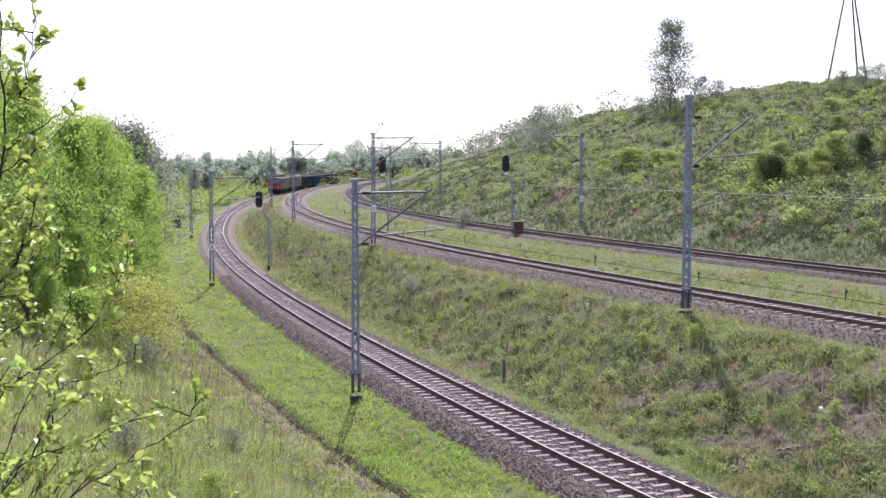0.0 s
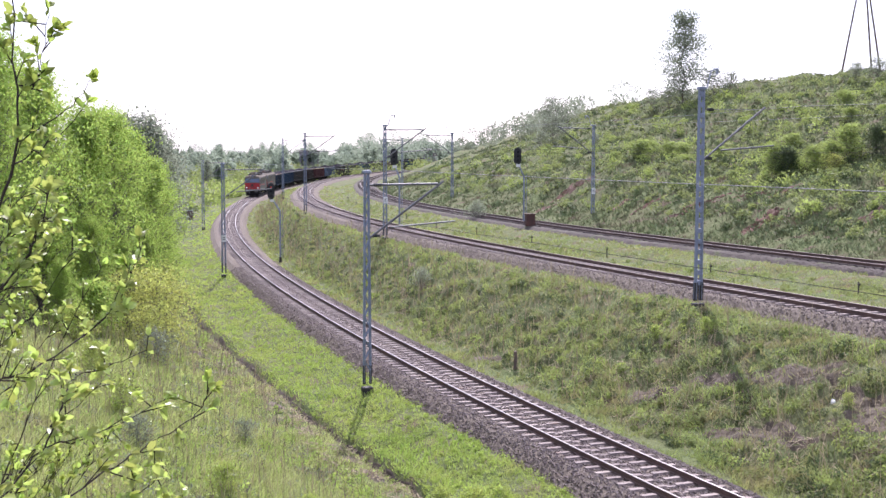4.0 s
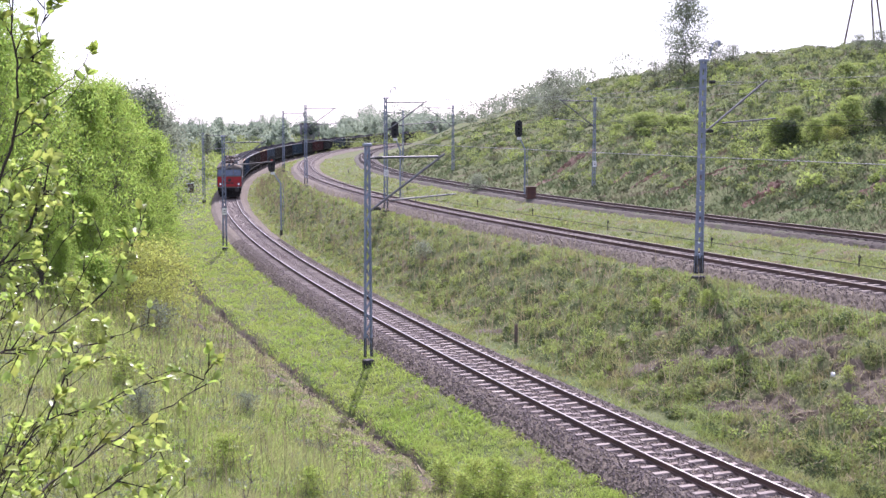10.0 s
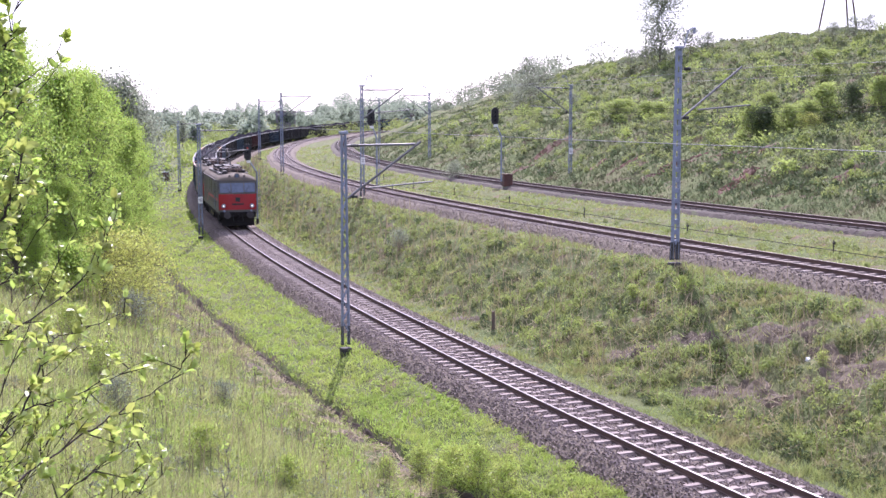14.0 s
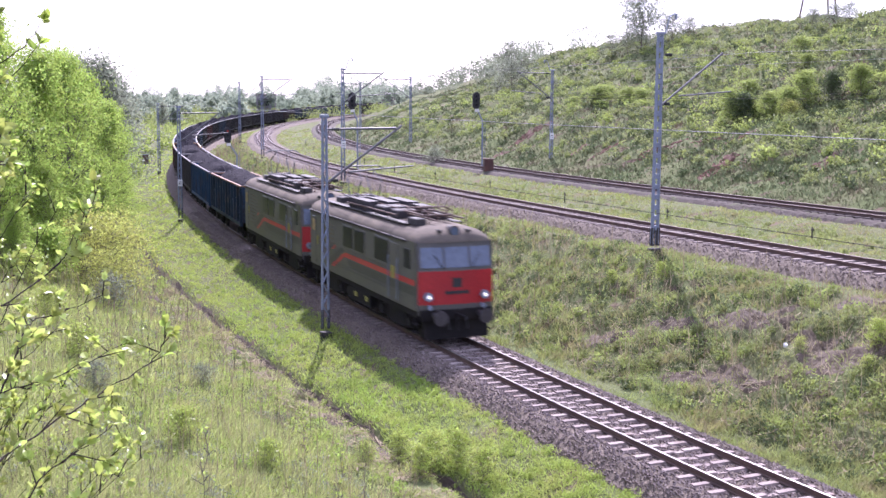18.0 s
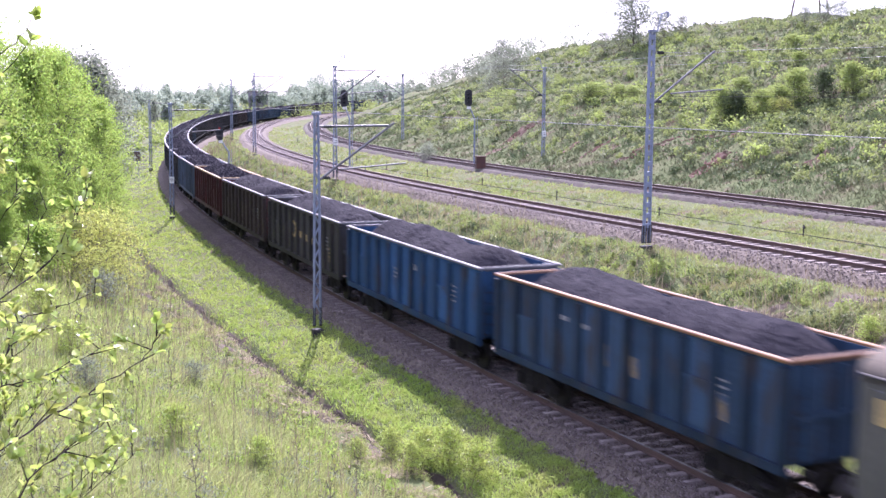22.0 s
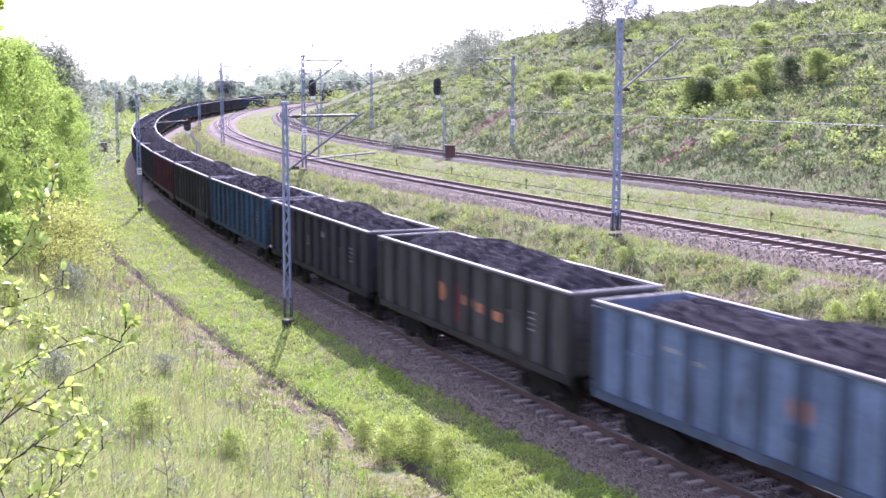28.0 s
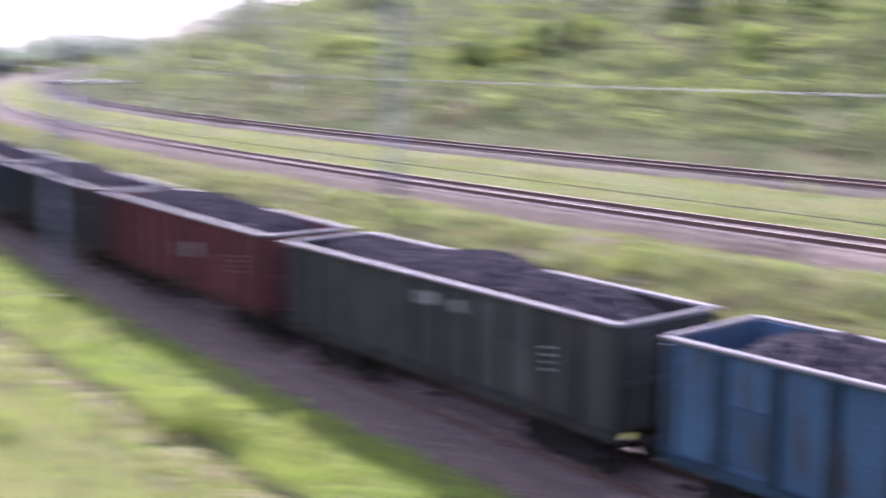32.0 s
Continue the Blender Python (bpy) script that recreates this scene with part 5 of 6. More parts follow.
        for sx in (-1, 1):
            for y in (-0.5, 0.5):
                bm = bmesh.new()
                rod(bm, (cx + sx * 0.45, y, 4.45), (cx + sx * spread, y * 0.9, 4.45 + h1), 0.03, seg=6)
                rod(bm, (cx + sx * spread, y * 0.9, 4.45 + h1), (cx + sx * 0.1, y * 0.6, 4.45 + h2 - 0.05), 0.022, seg=6)
                part("pantograph_arm", bm, pm, pg)
        bm = bmesh.new()
        for sx in (-0.16, 0.16):
            rod(bm, (cx + sx, -0.65, 4.45 + h2), (cx + sx, 0.65, 4.45 + h2), 0.026, seg=6)
            for sy in (-1, 1):
                rod(bm, (cx + sx, sy * 0.65, 4.45 + h2), (cx + sx, sy * 0.95, 4.45 + h2 - 0.16), 0.022, seg=6)
        part("collector_shoe", bm, pm, pg)
    # running gear
    bm = bmesh.new()
    box(bm, 0, 0, 0.95, LL - 0.4, 2.3, 0.22)
    part("underframe", bm, M["under"], m)
    for sx in (-1, 1):
        bogie(m, sx * 4.25, 0.62, 3.05)
        for sy in (-1, 1):
            bm = bmesh.new()
            rod(bm, (sx * NOSE, sy * 0.875, 1.06), (sx * (NOSE + 0.62), sy * 0.875, 1.06), 0.11, seg=10)
            rod(bm, (sx * (NOSE + 0.62), sy * 0.875, 1.06), (sx * (NOSE + 0.7), sy * 0.875, 1.06), 0.27, seg=20)
            part("buffer", bm, M["roof_gear"], m, "round dark buffer")
        bm = bmesh.new()
        rbox(bm, sx * (NOSE - 0.05), 0, 1.04, 0.16, 2.75, 0.42, 0.03, 1)
        part("buffer_beam", bm, M["under"], m, "black buffer beam")
        bm = bmesh.new()
        rbox(bm, sx * (NOSE + 0.32), 0, 1.04, 0.74, 0.12, 0.14, 0.02, 1)
        rod(bm, (sx * (NOSE + 0.2), 0, 1.0), (sx * (NOSE + 0.22), 0, 0.6), 0.05, 0.04, 8)
        part("coupling_hook", bm, M["under"], m)
        bm = bmesh.new()
        prism(bm, [(sx * (NOSE - 0.3), 0.2), (sx * (NOSE + 0.06), 0.2), (sx * (NOSE - 0.1), 0.86), (sx * (NOSE - 0.3), 0.86)], -1.22, 1.22)
        part("snow_plough", bm, M["under"], m)
        for y in (-0.35, 0.0, 0.35):
            bm = bmesh.new()
            rod(bm, (sx * NOSE, y, 1.0), (sx * (NOSE + 0.18), y, 0.55), 0.03, seg=6)
            part("brake_hose", bm, M["black"], m)
    return m


LOCOS = [locomotive()]
LOCOS.append(copy_thing(LOCOS[0], Matrix()))
tagged(LOCOS[1], "grey and red electric freight locomotive with unlit headlights")
for o in LOCOS[1].children_recursive:
    if o.name.startswith("headlight_lens"):
        o.data = o.data.copy()
        o.data.materials[0] = M["glass"]
        o["label"] = "unlit headlight lens"
UNIT = 15.7

# ---- vegetation ----
rng = np.random.RandomState(5)


def unit(v):
    return v / np.maximum(np.linalg.norm(v, axis=-1, keepdims=True), 1e-9)


def leaves(C, size, r, long=1.0, wide=0.55):
    """A pointed leaf or spray at each centre, turned at random."""
    n = len(C)
    a = unit(r.normal(size=(n, 3)))
    b = unit(np.cross(a, r.normal(size=(n, 3))))
    s = (size * r.uniform(0.55, 1.3, n))[:, None]
    return np.stack([C - a * s * long, C - b * s * wide, C + a * s * long, C + b * s * wide], 1)


def stuff(name, V, material, label, category):
    n, k = V.shape[:2]
    return tagged(new(name, poly_mesh(name, V, (n, k), material)), label, category, kind="stuff")


def tree_model(seed, tall, spread, n_limbs, n_leaves, leaf, material, label, low=0.12, category="tree", droop=0.0, name="tree", lean=0.04, clump=0.27, stem=1.0, rise=(15, 55)):
    r = np.random.RandomState(seed)
    t = thing(name, label, category)
    bm = bmesh.new()
    pts = [Vector((0, 0, -0.3))]
    for i in range(1, 7):
        pts.append(Vector((r.normal() * lean * i, r.normal() * lean * i, tall * 0.93 * i / 6)))
    rad = lambda k: (0.012 * tall * (1 - k) + 0.012) * stem
    for i in range(6):
        rod(bm, pts[i], pts[i + 1], rad(i / 6), rad((i + 1) / 6), 7)
    if name != "sapling":
        part("trunk", bm, M["bark"], t, "slender greyish trunk")
        bm = bmesh.new()
    C = []
    per = n_leaves // n_limbs
    for i in range(n_limbs):
        k = low + (0.97 - low) * (i + r.uniform(0, 1)) / n_limbs
        f = k * 6
        j = min(int(f), 5)
        p = pts[j].lerp(pts[j + 1], f - j)
        a = i * 2.4 + r.uniform(-0.5, 0.5)
        ln = spread * (1.05 - k) ** 0.55 * r.uniform(0.55, 1.2) * (0.55 + 0.45 * min(1, k / 0.3))
        el = radians(r.uniform(*rise))
        d = Vector((math.cos(a) * math.cos(el), math.sin(a) * math.cos(el), math.sin(el)))
        q = p + d * ln
        rod(bm, p, q, rad(k) * 0.42 + 0.004, 0.006, 4)
        tips = [q]
        for s in range(6):
            u = r.uniform(0.35, 1.0)
            m = p.lerp(q, u)
            e = m + Vector((r.normal(), r.normal(), r.normal() * 0.6 + 0.15)) * ln * 0.30
            rod(bm, m, e, 0.010 * stem ** 0.6, 0.004 * stem ** 0.6, 3)
            tips.append(e)
        tips = np.array(tips)
        c = tips[r.randint(0, len(tips), per)] + r.normal(size=(per, 3)) * clump * np.array([1, 1, 0.75])
        C.append(c)
    part("stem" if name == "sapling" else "branchwork", bm, M["bark"], t)
    C = np.concatenate(C)
    C[:, 2] = np.maximum(C[:, 2], 0.1)
    V = leaves(C, leaf, r)
    cr = new("crown", poly_mesh("crown", V, V.shape[:2], material))
    cr.parent = t
    return t


def plant_at(ob, x, y, turn, size=1.0, z=None, first=[], stretch=1.0):
    z = lie(x, y) - 0.1 if z is None else z
    m = Matrix.Translation((x, y, z)) @ Matrix.Rotation(turn, 4, "Z") @ Matrix.Diagonal((size, size, size * stretch, 1))
    if ob not in first:
        first.append(ob)
        ob.matrix_basis = m
        return ob
    c = copy_thing(ob, m)
    c.matrix_basis = m
    return c


# young birches on the left bank
BIRCH = [tree_model(20 + i, (10.5, 9.0, 11.5)[i], (3.4, 3.0, 3.6)[i], 80, 20000, 0.066, M["leaf_birch"], "young birch in fresh bright green leaf on the bank", 0.03, clump=0.24, rise=(34, 72)) for i in range(3)]
for b in BIRCH:
    tagged(b, group="birches on the bank")
for i, (x, y, k) in enumerate(((-20.4, 86.0, 0.84), (-20.5, 80.0, 1.22), (-18.4, 77.5, 0.84), (-20.0, 71.5, 1.05), (-22.5, 76.0, 1.1), (-18.0, 66.5, 0.95), (-21.0, 63.5, 1.1), (-17.6, 60.0, 1.12), (-20.5, 56.0, 1.12), (-17.4, 53.0, 1.02), (-19.5, 48.5, 1.1), (-16.6, 45.5, 0.95), (-18.6, 41.0, 1.05), (-24.5, 69.0, 1.1), (-24.5, 59.0, 1.15), (-24.0, 85.0, 1.05), (-28.0, 90.0, 1.0), (-16.9, 69.5, 0.5), (-16.6, 63.0, 0.45), (-17.9, 73.5, 0.5), (-18.9, 82.5, 0.5), (-16.2, 56.5, 0.45), (-15.4, 49.5, 0.4))):
    plant_at(BIRCH[i % 3], x - 1.0, y, i * 1.7, k * (0.93 + 0.1 * math.sin(i * 3.1)), stretch=1.1 if y < 70 and k > 0.6 else 1.12)
DULL = [tree_model(40 + i, (12.0, 10.0)[i], (4.0, 3.8)[i], 60, 9000, 0.11, M["leaf_grey"], "broad grey-green tree standing in the meadow", 0.12, clump=0.42, rise=(25, 65)) for i in range(2)]
for b in DULL:
    tagged(b, group="meadow trees")
for i, (x, y, k) in enumerate(((-29.4, 106.0, 1.14), (-27.6, 108.0, 1.34), (-31.6, 110.0, 1.1), (-28.4, 114.0, 1.15), (-41.0, 130.0, 1.1), (-46.0, 150.0, 1.0), (-38.0, 152.0, 0.7), (-44.0, 190.0, 0.5), (-56.0, 230.0, 0.7), (-70.0, 250.0, 0.8), (-62.0, 300.0, 0.6), (-80.0, 330.0, 0.9))):
    plant_at(DULL[i % 2], x, y, i * 1.3, k)
# airy poplar and shrubs on the hill
POPLAR = tree_model(60, 12.2, 4.4, 76, 11500, 0.12, M["leaf_grey"], "tall airy grey-green tree on the hill crest", 0.02, lean=0.06, clump=0.4, stem=0.65)
plant_at(POPLAR, 28.6, 152.0, 0.4)
SHRUB = [tree_model(70 + i, 3.0, (1.9, 1.9, 2.3, 1.9, 2.2, 1.9)[i], 44, (4500, 4500, 3600, 4500, 1600, 2600)[i], (0.08, 0.08, 0.052, 0.08, 0.07, 0.075)[i], (M["leaf_birch"], M["leaf_dark"], M["leaf_yellow"], M["leaf_hill"], M["leaf_grey"], M["leaf_young"])[i], ("bright green shrub on the bank", "dark green shrub on the bank", "yellow-green shrub coming into leaf", "mid-green shrub on the hillside", "airy grey-green shrub on the hill crest", "small bright leafy bush beside the ditch")[i], 0.05, "shrub", name="shrub", clump=0.22, stem=(1, 1, 0.5, 1, 0.6, 0.6)[i]) for i in range(6)]
for b in SHRUB:
    tagged(b, group="shrubs")
for i, (k, x, y, sz) in enumerate(((1, 25.9, 94.0, 0.75), (3, 26.4, 94.8, 0.7), (3, 25.3, 95.2, 0.9), (1, 31.9, 91.5, 0.7), (0, 21.0, 117.5, 0.75), (0, 19.4, 121.5, 0.7), (0, 16.5, 124.0, 0.6), (0, 24.0, 109.0, 0.55), (2, 28.2, 89.6, 0.5), (0, 29.0, 104.0, 0.7), (0, 36.0, 112.0, 0.8), (0, 28.5, 91.1, 0.75), (0, 30.0, 92.5, 0.85), (0, 27.3, 92.0, 0.7), (0, 33.5, 90.0, 0.8), (0, 18.1, 118.4, 0.9), (0, 22.0, 116.0, 0.6), (4, 40.0, 121.3, 0.7), (4, 42.0, 120.5, 0.8), (4, 44.0, 122.0, 0.8), (4, 1.9, 108.0, 0.75), (2, -14.4, 57.0, 1.2), (2, -13.4, 53.5, 1.1), (2, -15.3, 61.0, 1.1), (2, -12.7, 50.0, 0.8), (2, -14.9, 54.0, 1.0), (0, -15.6, 51.0, 0.8), (4, -11.9, 47.6, 0.55), (5, -14.8, 46.5, 0.6), (5, -12.2, 40.0, 0.45), (5, -9.3, 33.0, 0.4), (4, -8.0, 30.0, 0.35), (5, -5.4, 27.6, 0.35), (4, -6.4, 36.2, 0.3), (5, -3.2, 26.4, 0.3), (4, 17.5, 222.0, 1.9), (3, -30.5, 118.0, 0.9), (3, -31.5, 124.0, 1.1), (3, -29.5, 112.0, 0.8), (3, -34.0, 133.0, 1.2), (3, -36.5, 141.0, 1.0), (0, 34.0, 104.0, 0.6), (4, 17.0, 145.0, 0.6), (4, 13.5, 166.0, 1.5), (4, 12.0, 170.0, 1.2), (4, 15.5, 176.0, 1.6), (4, 31.6, 148.0, 1.3), (4, 33.4, 147.0, 0.9), (4, 25.6, 156.0, 1.0), (4, 27.0, 153.0, 1.0), (5, 12.0, 36.3, 0.17), (5, 13.7, 34.4, 0.3), (5, 14.5, 33.8, 0.26), (5, 13.1, 33.6, 0.2), (5, 3.6, 34.9, 0.17), (5, 3.1, 35.2, 0.17), (5, 0.5, 31.6, 0.42), (5, 1.2, 30.8, 0.38), (5, -0.3, 32.0, 0.3), (5, 1.8, 30.0, 0.34), (5, 0.2, 30.4, 0.3), (5, -1.2, 31.0, 0.25), (4, -2.0, 70.2, 0.5), (5, 9.6, 45.6, 0.24), (5, 8.0, 47.4, 0.2), (5, 8.9, 47.0, 0.16), (5, 26.5, 44.5, 0.2), (1, 39.5, 84.0, 1.1), (0, 41.0, 80.0, 1.2), (1, 45.0, 78.0, 1.2), (0, 37.0, 70.0, 0.8))):
    plant_at(SHRUB[3 if k == 0 and y > 65 and y != 108.0 else k], x, y, i * 2.1, sz * (1.1 if k == 0 and y > 100 else 1), stretch=0.6 if k == 0 and y > 100 else 1.0)

SAPLING = [tree_model(90 + i, 1.7, 0.24, 12, (170, 50)[i], 0.032, M["leaf_young"], ("thin sapling with sparse young leaves in the grass", "almost bare upright dark stem in the grass")[i], 0.2, "sapling", name="sapling", lean=0.007, clump=0.06, stem=0.22) for i in range(2)]
for b in SAPLING:
    tagged(b, group="saplings on the bank")
rs = np.random.RandomState(17)
for i in range(70):
    s_ = 13 * (70 / 16) ** rs.uniform()
    x, y, z, h = on_track(T1, s_, float(np.interp(s_, *DITCH)) + rs.uniform(1.5, 13))
    plant_at(SAPLING[i % 2], float(x), float(y), i * 1.9, rs.uniform(0.6, 1.3))

# far houses among the trees
def far_house(deg, dist, wide, deep, tall, gable, label):
    x, y = math.sin(radians(deg)) * dist, math.cos(radians(deg)) * dist
    hs = thing("house", label, "house", "far houses", Matrix.Translation((x, y, lie(x, y) - 0.3)) @ Matrix.Rotation(radians(-deg), 4, "Z"))
    bm = bmesh.new()
    box(bm, 0, 0, tall / 2, wide, deep, tall)
    part("wall", bm, M["wall"], hs)
    bm = bmesh.new()
    if gable:
        prism(bm, [(-wide / 2 - 0.4, tall - 0.1), (wide / 2 + 0.4, tall - 0.1), (0, tall + gable)], -deep / 2 - 0.4, deep / 2 + 0.4)
    else:
        box(bm, 0, 0, tall + 0.35, wide + 0.5, deep + 0.5, 0.7)
    part("roof", bm, M["roof"], hs)
    for fl in range(int(tall / 3)):
        for k in range(int(wide / 2.4)):
            bm = bmesh.new()
            box(bm, -wide / 2 + 1.4 + k * 2.4, -deep / 2 - 0.02, 1.7 + fl * 3.0, 1.1, 0.08, 1.4)
            part("window", bm, M["dark_glass"], hs)


far_house(-6.9, 440, 7.0, 8.0, 7.4, 0, "far grey-purple flat-roofed house behind the trees")
far_house(-1.15, 440, 5.0, 8.0, 5.6, 2.4, "far house with a grey-purple gabled roof behind the trees")

# distant woods beyond the fields
r = np.random.RandomState(9)
C = []
for i in range(420):
    a = radians(r.uniform(-24, 9))
    d = r.choice([r.uniform(330, 480), r.uniform(480, 900)])
    if d < 420 and a > radians(-8):
        d += 130
    x, y = math.sin(a) * d, math.cos(a) * d
    tall = 0.82 * r.uniform(4.0, 10.0) * (1.0 + 0.5 * (d > 600)) * (1.0 + 0.55 * float(smooth((math.degrees(a) + 9) / 7))) * (1.5 if r.rand() < 0.06 else 1)
    wide = tall * r.uniform(0.26, 0.5)
    knots = unit(r.normal(size=(14, 3))) * r.uniform(0.3, 1.0, (14, 1)) * np.array([wide, wide, tall * 0.5])
    n = int(90 + 60 * tall)
    g = knots[r.randint(0, 14, n)] + r.normal(size=(n, 3)) * np.array([wide, wide, tall * 0.5]) * 0.2
    C.append(np.array([x, y, lie(x, y) + tall * 0.52]) + g)
stuff("far_woods", leaves(np.concatenate(C), 0.34, r, 1.0, 0.8), M["leaf_far"], "distant woods and hedges beyond the fields, leaves paled for haze", "woods")
C = []
for i in range(340):
    s = r.uniform(140, 420)
    x, y, z, h = on_track(T1, s, r.uniform(9, 60) if i % 2 else r.uniform(6, 14))
    tall = r.uniform(0.6, 1.6) + 2.6 * (s > 220) * r.uniform() ** 2
    n = 90
    g = unit(r.normal(size=(n, 3))) * r.uniform(0.4, 1.0, (n, 1)) ** 0.5
    C.append(np.array([x, y, lie(x, y) + tall * 0.4]) + g * np.array([tall * 0.7, tall * 0.7, tall * 0.5]))
stuff("field_scrub", leaves(np.concatenate(C), 0.26, r), M["leaf_hill"], "low green scrub in the far meadow", "scrub")
C = []
for i in range(230):
    a, d = radians(r.uniform(-21, -1)), r.uniform(335, 470)
    x, y = math.sin(a) * d, math.cos(a) * d
    tall = r.uniform(2.0, 5.2)
    n = 150
    g = unit(r.normal(size=(n, 3))) * r.uniform(0.3, 1.0, (n, 1)) ** 0.5
    C.append(np.array([x, y, lie(x, y) + tall * 0.4]) + g * np.array([tall * 0.8, tall * 0.8, tall * 0.5]))
stuff("far_bushes", leaves(np.concatenate(C), 0.3, r), M["leaf_weed"], "green bushes in the far fields before the woods", "bushes")
C = []
for i in range(60):
    s = r.uniform(200, 420)
    x, y, z, h = on_track(T3, s, -r.uniform(20, 60))
    tall = r.uniform(2, 5.5)
    n = 420
    g = unit(r.normal(size=(n, 3))) * r.uniform(0.4, 1.0, (n, 1)) ** 0.5
    C.append(np.array([x, y, lie(x, y) + tall * 0.45]) + g * np.array([tall * 0.6, tall * 0.6, tall * 0.5]))
stuff("crest_scrub", leaves(np.concatenate(C), 0.22, r), M["leaf_grey"], "scrub and small trees along the far crest", "scrub")


# low weeds and tussocks on the banks
def tussocks(name, n, pick, size, leaf, per, material, label, seed):
    r = np.random.RandomState(seed)
    C = []
    while len(C) < n:
        x, y = pick(r)
        s = size * r.uniform(0.5, 1.5)
        g = unit(r.normal(size=(per, 3))) * r.uniform(0.2, 1.0, (per, 1)) ** 0.5
        C.append(np.array([x, y, 0]) + g * np.array([s, s, s * 0.75]) + np.array([0, 0, s * 0.45]))
    C = np.array(C)
    C = C[~in_scar(C[:, :, 0].mean(1), C[:, :, 1].mean(1), 0.95)]
    z = height(C[:, :, 0].mean(1), C[:, :, 1].mean(1))
    C[:, :, 2] += z[:, None]
    return stuff(name, leaves(C.reshape(-1, 3), leaf, r), material, label, "weeds")


def band(T, s0, s1, o0, o1):
    def pick(r):
        s = s0 * (s1 / s0) ** r.uniform()
        x, y, z, h = on_track(T, s, r.uniform(o0, o1))
        return float(x), float(y)
    return pick


def slope_pick(r):
    s = 12 * (180 / 12) ** r.uniform()
    xa, ya, _, _ = on_track(T1, s, -3.4)
    xb, yb, _, _ = on_track(T2, s, 3.1)
    k = r.uniform(0.0, 0.97)
    return float(xa + (xb - xa) * k), float(ya + (yb - ya) * k)


tussocks("hill_weeds", 3000, band(T3, 25, 200, -46, -6), 0.5, 0.10, 62, M["leaf_weed"], "low green weeds and brambles on the hillside", 21)
tussocks("hill_weeds", 1300, band(T3, 25, 200, -46, -5), 0.5, 0.10, 58, M["leaf_dark"], "low dull green weeds on the hillside", 22)
tussocks("hill_brambles", 260, band(T3, 30, 160, -38, -8), 0.75, 0.11, 150, M["leaf_hill"], "brighter green brambles on the hillside", 27)
tussocks("slope_weeds", 1250, slope_pick, 0.26, 0.042, 90, M["leaf_weed"], "leafy green weeds on the slope between the tracks", 23)
tussocks("slope_weeds", 700, slope_pick, 0.26, 0.042, 80, M["leaf_dark"], "dull green weeds on the slope between the tracks", 24)
tussocks("slope_weeds", 320, slope_pick, 0.3, 0.045, 110, M["leaf_hill"], "bright green leafy weeds on the slope between the tracks", 28)
tussocks("bank_weeds", 1900, band(T1, 12, 95, 6.6, 19), 0.22, 0.028, 95, M["leaf_birch"], "leafy weeds among the tall grass of the bank", 25)
tussocks("bank_weeds", 420, band(T1, 12, 70, 7.5, 17), 0.26, 0.03, 110, M["leaf_grey"], "grey-green leafy weeds among the tall grass of the bank", 29)
tussocks("strip_weeds", 1500, band(T1, 12, 110, 2.1, 5.6), 0.15, 0.026, 70, M["strip"], "low leafy clumps in the lush grass beside the track", 30)
tussocks("lineside_weeds", 260, band(T2, 15, 150, -7.5, -3.2), 0.24, 0.05, 70, M["leaf_weed"], "low weeds between the tracks", 26)


